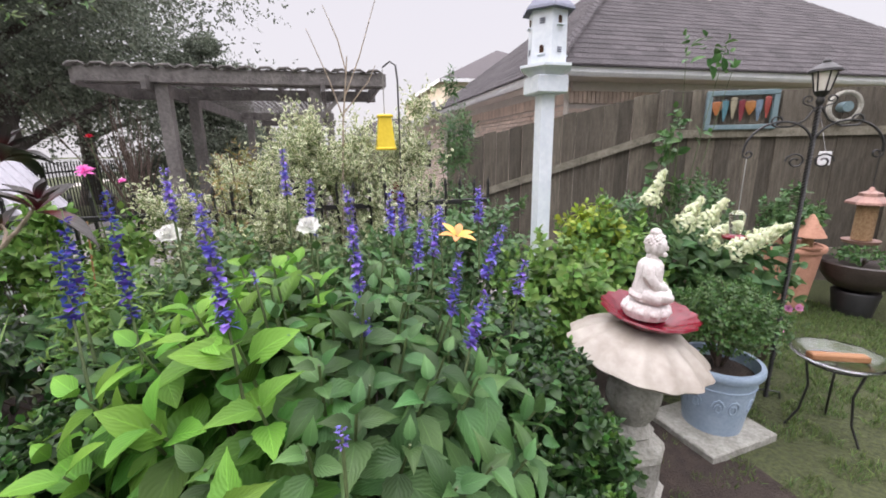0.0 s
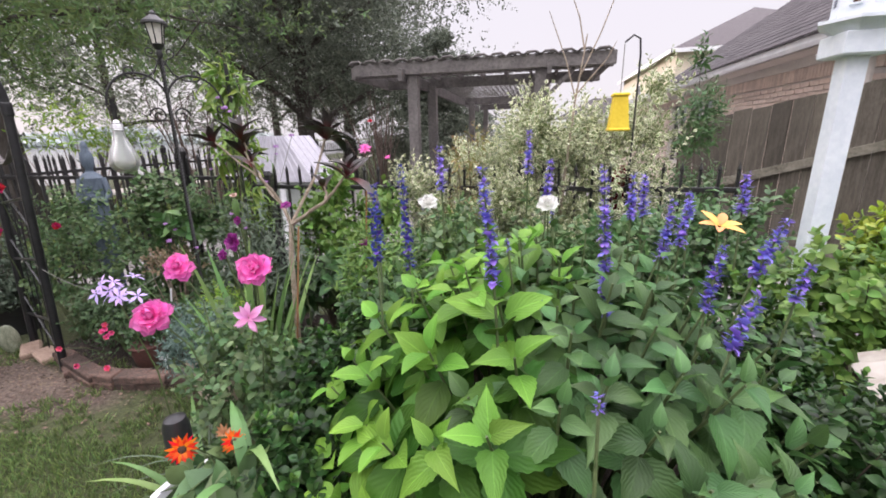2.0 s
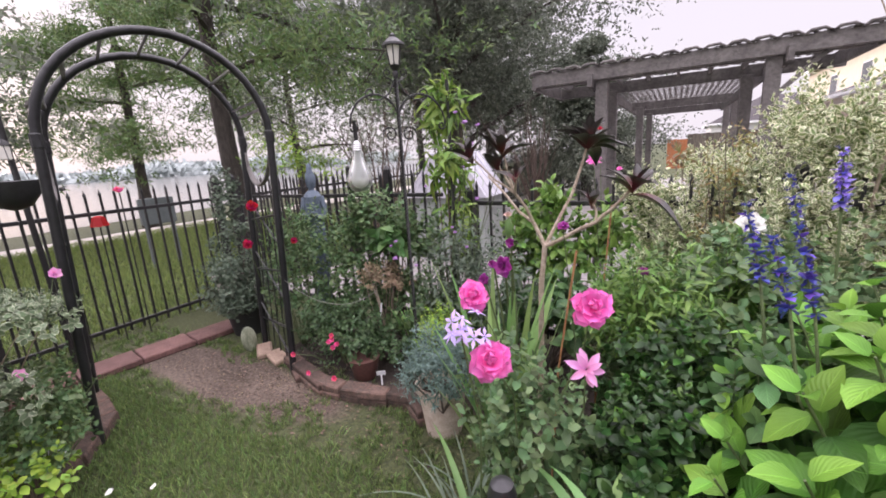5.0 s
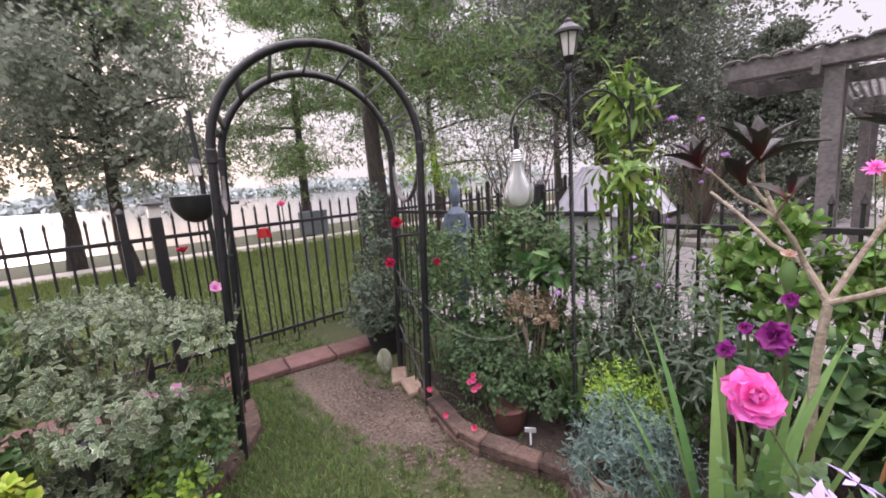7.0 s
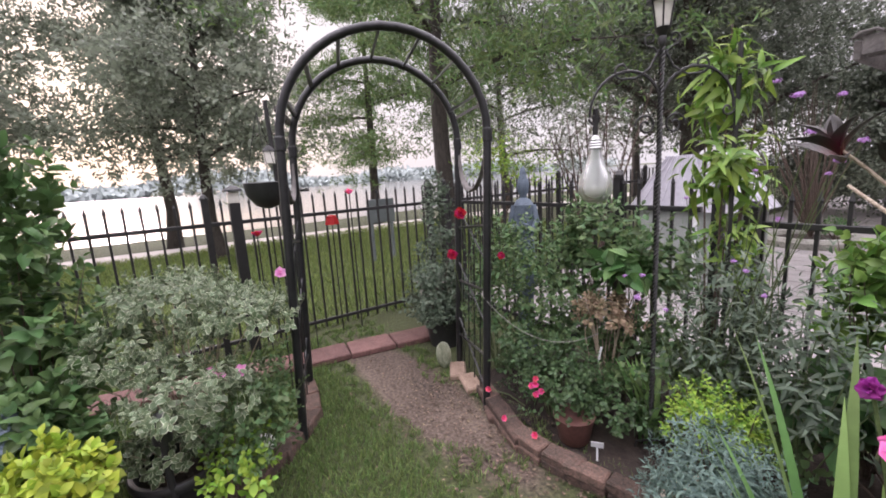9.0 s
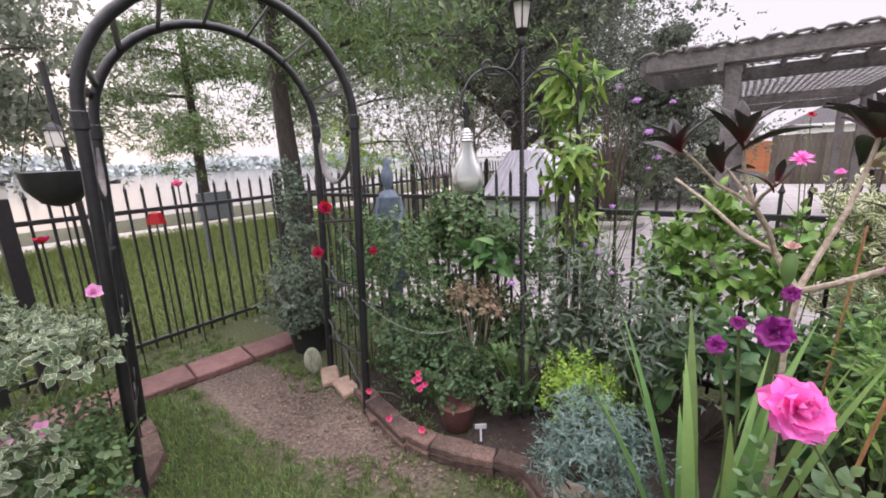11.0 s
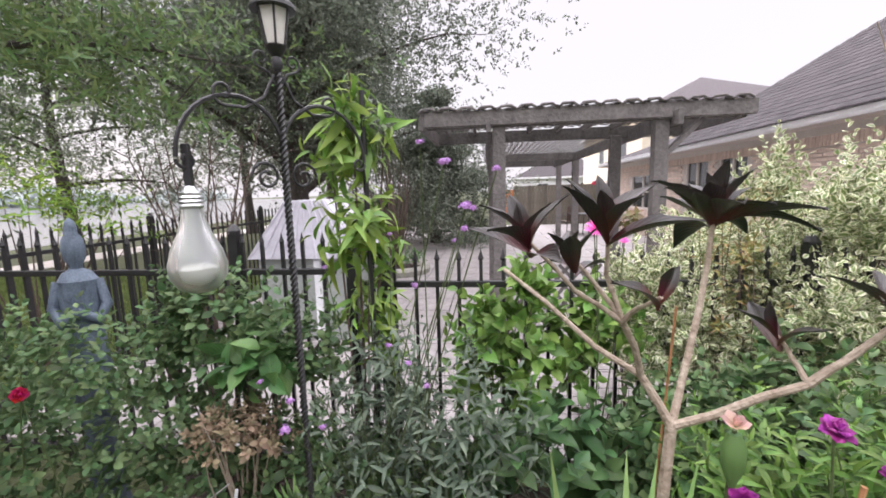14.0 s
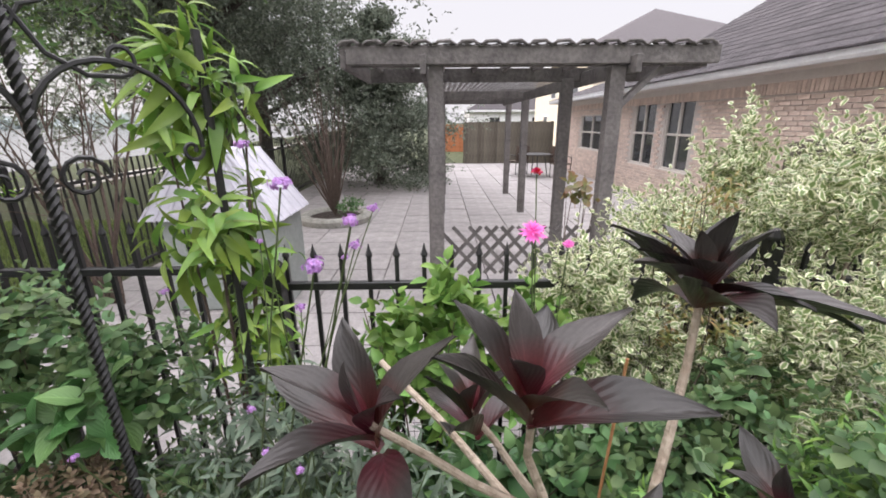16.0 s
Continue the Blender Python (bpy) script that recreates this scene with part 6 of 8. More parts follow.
# ---- arch ----
def garden_arch():
    rf, lf, lb, rb = Vector((-3.24, 1.83, 0)), Vector((-3.68, 0.8, 0)), Vector((-4.26, 1.01, 0)), Vector((-3.83, 2.05, 0))
    ob = thing("garden_arch", (-3.74, 1.42, 0), "black metal garden arch with round top over the path", "garden arch")
    o = ob.location
    lean = Vector((0.019, 0.041, 0))    # the whole arch leans a little towards the bed
    def up(p):
        return p + lean * min(p.z, 1.75)
    def hoop(a, b):
        mid, half = (a + b) / 2, (b - a) / 2
        pts = [a + Vector((0, 0, z)) for z in (0, 0.5, 1.0, 1.4, 1.7)]
        for i in range(1, 20):
            t = math.pi * i / 20
            pts.append(mid - half * math.cos(t) + Vector((0, 0, 1.71 + 0.56 * math.sin(t))))
        pts += [b + Vector((0, 0, z)) for z in (1.7, 1.4, 1.0, 0.5, 0)]
        return [up(p) - o for p in pts]
    for a, b in ((lf, rf), (lb, rb)):
        part("hoop", Geo().tube(hoop(a, b), 0.024, 10), M_ARCH, ob, smooth=True)
        for leg in (a, b):
            part("joint_sleeve", Geo().lathe([(0.026, 1.66), (0.029, 1.665), (0.029, 1.73), (0.026, 1.735)], 12, Matrix.Translation(leg - o + lean * 1.7)), M_ARCH, ob)
    # ties between the hoops
    for i in range(1, 8):
        t = math.pi * i / 8
        q = []
        for a, b in ((lf, rf), (lb, rb)):
            q.append(up((a + b) / 2 - (b - a) / 2 * math.cos(t) + Vector((0, 0, 1.71 + 0.56 * math.sin(t)))) - o)
        part("tie", Geo().tube(q, 0.017, 4, 0.5), M_ARCH, ob)
    for a, b in ((lf, lb), (rf, rb)):
        a2, b2 = a - o, b - o
        for z in (0.3, 0.72, 1.12):
            part("side_rung", Geo().tube([up(a2 + Vector((0, 0, z + 0.06))), up(b2 + Vector((0, 0, z - 0.02)))], 0.009, 6), M_ARCH, ob)
        for z in (0.12, 0.55, 0.95):
            part("side_brace", Geo().tube([up(a2 + Vector((0, 0, z))), up(b2 + Vector((0, 0, z + 0.3)))], 0.006, 5), M_ARCH, ob)
        for k in range(1, 5):
            c = a2 + (b2 - a2) * k / 5
            part("side_bar", Geo().tube([up(c + Vector((0, 0, 0.1))), up(c + Vector((0, 0, 1.1)))], 0.004, 5), M_ARCH, ob)
        c = (a2 + b2) / 2
        w = (b2 - a2) * 0.42
        pts = [up(c + w * math.cos(t) + Vector((0, 0, 1.62 - 0.24 * math.sin(t)))) for t in np.linspace(0, math.pi, 13)]
        part("crescent", Geo().tube(pts, [0.008 + 0.014 * math.sin(t) for t in np.linspace(0, math.pi, 13)], 8, 0.6), M_GREYWOOD, ob, "weathered wooden crescent", smooth=True)
        part("top_bar", Geo().tube([up(a2 + Vector((0, 0, 1.88))), up(b2 + Vector((0, 0, 1.88)))], 0.02, 4, 0.5), M_GREYWOOD, ob)
    return ob


garden_arch()

# hanging half basket on the arch and a sun-faded dragonfly
hb = thing("hanging_basket", (-4.3, 0.9, 1.34), "black half-round trough hung beside the arch", "planter")
part("bowl", Geo().lathe([(0.03, 0.0), (0.1, 0.02), (0.17, 0.09), (0.19, 0.17), (0.18, 0.175), (0.02, 0.15)], 24, Matrix.Diagonal((1, 1, 1, 1))), M_BLACKPLASTIC, hb, smooth=True)
for k in range(3):
    a = k * 2.094
    part("chain", Geo().tube([(0.17 * math.cos(a), 0.17 * math.sin(a), 0.17), (0, 0, 0.62)], 0.003, 5), M_BLACK, hb)
hb.scale = (0.74, 0.74, 1)
part("stake", Geo().tube([(0.0, 0, -1.34), (0, 0, -0.2), (0.0, 0, 0.02)], 0.007, 6), M_BLACK, hb)


ls = thing("leaning_post", (-5.0, 1.17, 0), "dark leaning wooden post with a small lantern by the fence", "post")
part("shaft", Geo().tube([(0, 0, 0), (0, -0.042, 1.56), (0, -0.058, 2.16)], [0.022, 0.02, 0.018], 8), M_BLACK, ls, smooth=True)
lan = part("lantern", Geo().box(0.07, 0.07, 0.1, pose(0.04, -0.089, 1.71), 0.006), M_LAMPGLASS, ls, "small milky lantern")
part("lantern_cap", Geo().lathe([(0.06, 0), (0.05, 0.02), (0.01, 0.05)], 4, pose(0.04, -0.089, 1.76, 0, 0, 45)), M_BLACK, lan)


# ---- brick edging and pavers ----
def brick_run(name, label, pts, courses, size=(0.2, 0.1, 0.052), gap=0.012, material=None, seed=3):
    rng = random.Random(seed)
    ob = thing(name, (pts[0][0], pts[0][1], 0), label, "garden edging", kind="structure")
    me = Geo().box(*size, None, 0.008).mesh("brick")
    me.materials.append(material or M_EDGEBRICK)
    for c in range(courses):
        carry = (size[0] / 2) * (c % 2)
        for (x0, y0), (x1, y1) in zip(pts[:-1], pts[1:]):
            L = math.hypot(x1 - x0, y1 - y0)
            d = carry + size[0] / 2
            while d < L + size[0] * 0.3:
                u = d / L
                turn = math.degrees(math.atan2(y1 - y0, x1 - x0))
                part("brick", me, None, ob, at=pose(x0 + (x1 - x0) * u - pts[0][0] + rng.uniform(-0.006, 0.006), y0 + (y1 - y0) * u - pts[0][1] + rng.uniform(-0.006, 0.006), size[2] * (c + 0.5) - 0.005, rng.uniform(-6, 6), rng.uniform(-4, 4), turn + rng.uniform(-7, 7)))
                d += size[0] + gap
            carry = 0
    return ob


brick_run("edging_right", "low double course of weathered bricks edging the rose bed", [(-3.45, 1.97), (-3.2, 1.85), (-2.88, 1.745), (-2.55, 1.765), (-2.2, 1.84), (-2.02, 1.72)], 2)
brick_run("edging_left", "curved course of weathered red bricks edging the bed", [(-4.3, 1.0), (-3.88, 0.93), (-3.63, 0.71), (-3.44, 0.5), (-3.28, 0.28), (-3.05, 0.0), (-2.97, -0.4)], 1, (0.22, 0.11, 0.075))
pv = thing("paver_strip", (-4.58, 2.06, 0), "row of dull red pavers along the foot of the fence", "paving", kind="structure")
pme = Geo().box(0.29, 0.385, 0.05, None, 0.008).mesh("paver")
pme.materials.append(M_PAVER)
for i in range(8):
    part("paver", pme, None, pv, at=pose(-0.068 * i + random.uniform(-0.008, 0.008), -0.395 * i, 0.026 + random.uniform(-0.004, 0.004), random.uniform(-1.5, 1.5), random.uniform(-1.5, 1.5), -9.8 + random.uniform(-2, 2)))


for x, y, a in ((-3.74, 1.97, -35), (-3.53, 1.93, -18)):
    solo("flat_stone", Geo().box(0.2, 0.12, 0.05, None, 0.012), M_TANSTONE, "flat tan stone lying at the foot of the arch", "stone", pose(x, y, 0.03, 2, 5, a), "flat stones by the arch")


# ---- roses and the bed before the patio fence ----
def rose_bush(at, label, crowns, blooms, me, seed, mat=None, size=0.045, s=1.0, d=(0.3, -0.7, 0.55), name="rose_bush"):
    ob = shrub(name, at, label, "rose bush", crowns, size, mat or M_ROSELEAF, T_OVAL, 7, 0.014, 16, 0.005, M_STEM, seed)
    for p in blooms:
        bloom(ob, me, p, d, s * random.uniform(0.9, 1.1), (at[0] * 0.5 + p[0] * 0.5, at[1] * 0.5 + p[1] * 0.5, max(0.1, p[2] - 0.3)))
    return ob


rb = rose_bush((-1.2, 1.12, 0), "rose bush with hot pink double blooms", [(0, 0, 0.5, 0.24, 0.26, 0.38, 150), (-0.1, 0.1, 0.72, 0.2, 0.2, 0.2, 50)], [(-1.41, 1.14, 1.05), (-1.03, 1.06, 1.09), (-1.23, 0.85, 1.0)], ROSE, 31, s=1.0)
bloom(rb, OPENROSE, (-1.03, 1.0, 0.945), (0.3, -0.8, 0.3), 0.85, (-1.1, 1.1, 0.6))
lc = thing("society_garlic", (-1.3, 0.9, 0), "clump of lilac star flowers on thin stalks", "flower")
for i in range(12):
    a = i * 2.4
    bloom(lc, LILACBLOOM, (-1.28 + 0.04 * math.cos(a) * (i % 3) / 1.5, 0.8 + 0.04 * math.sin(a) * (i % 3) / 1.5, 1.08 + 0.015 * (i % 4)), (math.cos(a) * 0.6, math.sin(a) * 0.6 - 0.4, 0.6), 1.1, (-1.3, 0.9, 0.5) if i == 0 else None)
wp = flower_pot("white_pot", (-0.98, 0.7, 0), 0.2, 0.53, M_WHITE, "white pot with orange daisies at the lawn edge")
gb2 = shrub("gerbera", (-1.0, 0.75, 0.48), "orange-red gerbera daisies with dark eyes", "flower", [(0, 0.0, 0.06, 0.16, 0.15, 0.06, 24)], 0.12, M_ROSELEAF, T_BROAD, 4, 0.01, 6, seed=33)
for p, dd, s in (((-1.11, 0.75, 0.645), (0.55, -0.8, 0.25), 1.0), ((-0.98, 0.8, 0.65), (0.7, -0.5, 0.4), 0.8)):
    bloom(gb2, GERBERA, p, dd, s, (-1.0, 0.76, 0.55))
    v = Vector(dd).normalized()
    part("eye", Geo().lathe([(0.012 * s, 0.0), (0.013 * s, 0.006), (0.008 * s, 0.01), (0.002, 0.011)], 16), M_DARKEYE, gb2, at=face(Vector(p) - gb2.location + v * 0.001, dd))
part("wilted_flower", ring_flower("wilted_flower", [(9, 40, 0.03, 0)], T_RAY, M_STAKE, 5), None, gb2, at=face((-0.02, 0.06, 0.18), (0.3, -0.3, 0.8)))
sl = thing("solar_light", (-1.2, 0.82, 0), "short black path light stuck in the bed", "garden light")
part("stake", Geo().tube([(0, 0, 0), (0, 0, 0.58)], 0.024, 10), M_BLACKPLASTIC, sl)
part("cap", Geo().lathe([(0.024, 0.58), (0.038, 0.59), (0.038, 0.65), (0.03, 0.68), (0.01, 0.69)], 18), M_BLACKPLASTIC, sl, smooth=True)


def swords(name, at, label, category, n, length, spread, material, seed, width=1.0, droop=0.15, group=""):
    """Long tapering blades, each its own mesh, fanning out of one root."""
    rng = random.Random(seed)
    ob = thing(name, at, label, category, group)
    for k in range(n):
        L, a, tilt = length * rng.uniform(0.6, 1.05), rng.uniform(0, 6.28), rng.uniform(0.05, spread)
        v, uv, f = [], [], []
        for i in range(10):
            u = i / 9
            out = L * (math.sin(tilt) * u + droop * spread * u ** 2.5)
            z = L * (math.cos(tilt) * u - droop * spread * 0.9 * u ** 3)
            w = 0.016 * width * (0.6 + 0.6 * math.sin(min(1, u * 1.6) * 1.57)) * max(1 - u ** 3, 0.03)
            for s in (-1, 0, 1):
                v.append((math.cos(a) * out - math.sin(a) * w * s, math.sin(a) * out + math.cos(a) * w * s, z + 0.3 * w * abs(s)))
                uv.append((0.5 + 0.5 * s, u))
        f = [(i * 3 + c, i * 3 + c + 1, i * 3 + c + 4, i * 3 + c + 3) for i in range(9) for c in range(2)]
        me = quad_mesh("blade_leaf", np.array(v) + np.array([rng.uniform(-0.05, 0.05), rng.uniform(-0.05, 0.05), 0]), np.array(uv), np.array(f), material)
        part("blade_leaf", me, None, ob)
    return ob


gl = swords("gladiolus", (-1.5, 1.58, 0), "gladiolus with sword leaves and purple blooms", "flower", 26, 1.08, 0.4, M_SWORD, 5, 1.25)
for p, s in (((-1.42, 1.45, 1.07), 0.68), ((-1.4, 1.47, 1.16), 0.32), ((-1.53, 1.5, 0.99), 0.42), ((-1.49, 1.5, 1.06), 0.3)):
    bloom(gl, GLAD, p, (-0.25, -0.9, 0.2), s, (-1.48, 1.58, 0.4), r=0.005)
fad = thing("faded_iris", (-1.43, 1.55, 0), "tall stalk with a faded pale pink bloom", "flower")
bloom(fad, FADED, (-1.41, 1.48, 1.26), (0, -0.3, 0.9), 0.65, (-1.43, 1.55, 0.3), r=0.004)
part("bud", Geo().lathe([(0.004, 0), (0.014, 0.03), (0.016, 0.06), (0.008, 0.08)], 10), M_SWORD, fad, at=pose(0.02, -0.07, 1.17), smooth=True)
swords("daylily", (-1.3, 0.95, 0), "arching strap leaves of a daylily at the lawn edge", "plant", 14, 0.75, 0.9, M_SWORD, 8, 0.9, 0.5)
swords("daylily", (-0.95, 0.8, 0.5), "pale strap leaves arching out of the white pot", "plant", 7, 0.45, 1.0, M_SWORD, 9, 1.0, 0.6)
swords("iris_clump", (-2.45, 2.3, 0), "clump of green strap leaves at the lamp post", "plant", 24, 0.55, 0.5, M_SWORD, 10, 1.0, 0.3)
swords("iris_clump", (-2.1, 2.55, 0), "clump of green strap leaves by the patio fence", "plant", 22, 0.6, 0.5, M_SWORD, 11, 1.0, 0.3)
swords("society_garlic_leaves", (-1.5, 1.15, 0), "thin grassy leaves arching over the lawn edge", "plant", 40, 0.5, 1.0, M_GREYLEAF, 12, 0.3, 0.5)


def plum_plant():
    """Pale branching stems, each ending in a rosette of long dark leaves."""
    ob = thing("plum_croton", (-1.38, 1.76, 0), "shrub with pale branching stems and dark burgundy leaf rosettes", "shrub")
    o = ob.location
    rng = np.random.default_rng(21)
    fork = Vector((-1.355, 1.79, 1.075))
    elbow, knuckle = Vector((-1.413, 1.815, 1.178)), Vector((-1.476, 1.75, 1.32))
    def limb(name, pts, r0, r1):
        pts = [Vector(p) - o for p in pts]
        return part(name, Geo().tube(pts, [r0 + (r1 - r0) * k / (len(pts) - 1) for k in range(len(pts))], 8), M_TWIG, ob, smooth=True)
    limb("trunk", [o, o + Vector((0.015, -0.01, 0.5)), o + Vector((0.01, 0.02, 0.9)), fork], 0.015, 0.012)
    limb("branch", [fork, fork.lerp(elbow, 0.5) + Vector((0.004, 0, -0.004)), elbow], 0.0105, 0.009)
    limb("branch", [elbow, elbow.lerp(knuckle, 0.5) + Vector((0.006, 0, 0.004)), knuckle], 0.0078, 0.007)
    limb("branch", [elbow, (-1.5, 1.86, 1.225), (-1.6, 1.93, 1.31), (-1.703, 1.99, 1.385)], 0.0078, 0.005)
    arm = Vector((-1.13, 1.74, 1.2))
    limb("branch", [fork, (-1.28, 1.77, 1.115), (-1.2, 1.755, 1.165), arm], 0.0095, 0.008)
    big = [quad_mesh("leaf", *ruffled(blade(11, 0.16 + 0.02 * k, 0.56, 0.1 + 0.25 * k, 0.6, 4, 0.035, 0.0, 0.95), 0.03, k), M_PLUM) for k in range(3)]
    # each rosette: foot of its twig, its place, number of leaves, leaf length, opening
    crowns = [(knuckle, (-1.67, 1.71, 1.495), 8, 0.135, 36), (knuckle, (-1.52, 1.72, 1.515), 8, 0.155, 42), (knuckle, (-1.57, 1.79, 1.445), 8, 0.115, 50), (fork, (-1.205, 1.965, 1.525), 22, 0.165, 58),
              (knuckle, (-1.44, 1.66, 1.395), 3, 0.11, 40), (arm, (-0.99, 1.72, 1.35), 9, 0.15, 62), (arm, (-1.16, 1.79, 1.28), 4, 0.12, 62)]
    for i, (start, c, n, size, wide) in enumerate(crowns):
        c = Vector(c)
        bend = (start + c) / 2 + Vector((0.02 if i == 3 else rng.normal(0, 0.012), 0.02 if i == 3 else rng.normal(0, 0.012), -0.025 if i in (0, 5) else 0.0))
        r = 0.009 if i in (3, 5) else 0.006
        limb("branch", [start, start.lerp(bend, 0.5) + Vector((0, 0, 0.003)), bend, bend.lerp(c, 0.5) + Vector((0.003, 0, 0)), c], r, r * 0.62)
        axis = (c - bend).normalized() * 0.5 + Vector((0, 0, 0.8))
        axis.normalize()
        A = axis.orthogonal().normalized()
        B = axis.cross(A)
        for k in range(n):
            u = k / n
            ph = k * 2.39996 + i
            rad = A * math.cos(ph) + B * math.sin(ph)
            ang = math.radians(12 + wide * u + rng.normal(0, 9))
            y = axis * math.cos(ang) + rad * math.sin(ang)
            nn = axis * math.sin(ang) - rad * math.cos(ang)
            R = frames_of(np.array(y)[None], np.array(nn)[None])[0]
            m = Matrix(R.tolist()).to_4x4()
            m.translation = c - o - axis * 0.045 * u
            part("leaf", big[k % 3], None, ob, at=m @ Matrix.Scale(size * (0.65 + 0.5 * u) * rng.uniform(0.8, 1.15), 4))
    return ob


plum_plant()
st = solo("bamboo_stake", Geo().tube([(0, 0, 0), (0.02, 0.0, 0.6), (0.06, 0.01, 1.2)], 0.0042, 7), M_STAKE, "thin orange bamboo stake in the bed", "garden stake", pose(-1.2, 2.27, 0))
st = solo("bamboo_stake", Geo().tube([(0, 0, 0), (0.03, 0.0, 0.6), (0.1, 0.0, 1.12)], 0.0042, 7), M_STAKE, "thin orange bamboo stake in the bed", "garden stake", pose(-1.27, 1.56, 0))
for p in ((-1.22, 1.56, 1.21), (-0.95, 1.75, 1.0)):
    z = thing("purple_bud", (p[0], p[1] + 0.02, 0), "tall stalk topped by a closed purple-pink bud", "flower")
    bloom(z, GLAD, p, (0.1, -0.3, 0.9), 0.4, (p[0] + 0.05, p[1] + 0.02, 0.2))

# verbena: wiry stalks with violet heads
vb = thing("tall_verbena", (-2.2, 2.55, 0), "wiry tall verbena with small violet flower heads", "flower")
rng = np.random.default_rng(5)
heads = ((-1.86, 2.06, 1.67), (-1.72, 1.92, 1.64), (-1.93, 2.1, 1.73), (-1.8, 2.0, 1.55), (-2.1, 2.3, 1.05), (-1.95, 2.2, 0.95), (-2.35, 2.0, 0.9), (-2.3, 2.15, 0.82), (-2.25, 2.6, 1.35), (-1.83, 2.45, 1.45), (-1.87, 2.5, 1.4), (-2.4, 2.5, 1.3), (-2.05, 2.6, 1.2), (-2.6, 2.3, 0.9), (-2.0, 2.15, 1.05), (-1.8, 2.6, 1.52), (-2.15, 2.6, 1.42), (-2.3, 1.95, 1.02))
for i, h in enumerate(heads):
    bloom(vb, VERB, h, (0, -0.2, 1), 0.72 if i % 3 == 0 else 0.48, (-2.2 + rng.normal(0, 0.15), 2.5 + rng.normal(0, 0.1), 0.05), r=0.0022)
p, d = blob(rng, 150, (0, -0.1, 0.5), (0.35, 0.35, 0.5), 0.2)
part("foliage", leaves("foliage", T_LANCE, *sprigs(rng, p, d, 5, 0.07, 0.04), M_GREYLEAF), None, vb)
for q in p[:60]:
    g = Geo()
    stems_to(g, rng, (0, -0.1, 0), [q], 0.003, 0.001)
    part("stem", g, M_STEM, vb)

# sapling with drooping light green leaves, behind the lamp post
pe = shrub("peach_sapling", (-2.3, 2.6, 0), "slim peach sapling with drooping light green leaves", "sapling", [(0.05, 0.1, 1.0, 0.16, 0.16, 0.35, 22), (0.0, 0.05, 1.42, 0.24, 0.2, 0.34, 30), (-0.02, 0.05, 1.8, 0.22, 0.18, 0.22, 22), (0, 0.05, 2.0, 0.07, 0.07, 0.12, 8)], 0.12, M_PEACH, blade(8, 0.155, 0.42, 0.95, 0.4, 2, 0.03), 6, 0.028, 0, seed=35, wide=(35, 90), droop=0.4)
g = Geo()
for tip in ((0, 0.05, 2.1), (0.1, 0.1, 1.6), (-0.1, 0.05, 1.7), (0.05, 0.0, 1.2), (0.12, 0.1, 1.85)):
    g = Geo()
    stems_to(g, rng, (0, 0, 0), [tip], 0.009, 0.003, 0.02)
    part("stem", g, M_DARKTWIG, pe, smooth=True)
solo("fence_gate_post", Geo().box(0.065, 0.065, 1.2, pose(0, 0, 0.6), 0.005).lathe([(0.045, 1.2), (0.045, 1.22), (0.02, 1.25)], 4, None, 0, 0, 0, 0.785), M_BLACK, "thick black iron post where the fences meet", "fence post", pose(-2.26, 2.93, 0))
solo("trellis_pole", Geo().tube([(0, 0, 0), (0, 0, 2.0)], 0.012, 8), M_BLACK, "thin dark pole holding the sapling", "garden stake", pose(-2.24, 2.6, 0))

# green bush leaning over the patio fence
shrub("green_bush", (-1.7, 2.75, 0), "bright green leafy bush leaning over the patio fence", "shrub", [(0, 0, 0.75, 0.28, 0.22, 0.32, 50), (0.25, 0.05, 0.85, 0.3, 0.2, 0.3, 44), (-0.05, 0.05, 1.05, 0.2, 0.18, 0.15, 20), (0.5, 0.1, 0.95, 0.22, 0.2, 0.25, 26), (0.15, 0.0, 1.18, 0.14, 0.12, 0.14, 14)], 0.09, M_MIDLEAF, T_BROAD, 6, 0.028, 16, 0.006, M_DARKTWIG, 36, density=1.15)
shrub("dark_bush", (-1.55, 2.55, 0), "shaded dark green broad-leaved bush below", "shrub", [(0, 0, 0.42, 0.5, 0.3, 0.38, 70), (0.5, 0, 0.45, 0.3, 0.3, 0.4, 40)], 0.14, M_VIBURNUM, T_BROAD, 5, 0.03, 12, seed=37)
zn = thing("zinnia", (-1.27, 2.72, 0), "tall pink zinnias in front of the patio fence", "flower")
bloom(zn, ZINNIA, (-1.3, 2.68, 1.42), (0.1, -0.5, 0.9), 1.1, (-1.27, 2.72, 0.3), r=0.003)
bloom(zn, ZINNIA, (-1.16, 2.74, 1.36), (-0.1, -0.5, 0.9), 0.5, (-1.27, 2.72, 0.3), r=0.003)
bloom(zn, REDROSE, (-1.28, 2.76, 1.6), (0, -0.3, 0.9), 0.45, (-1.27, 2.72, 0.3), r=0.0025)

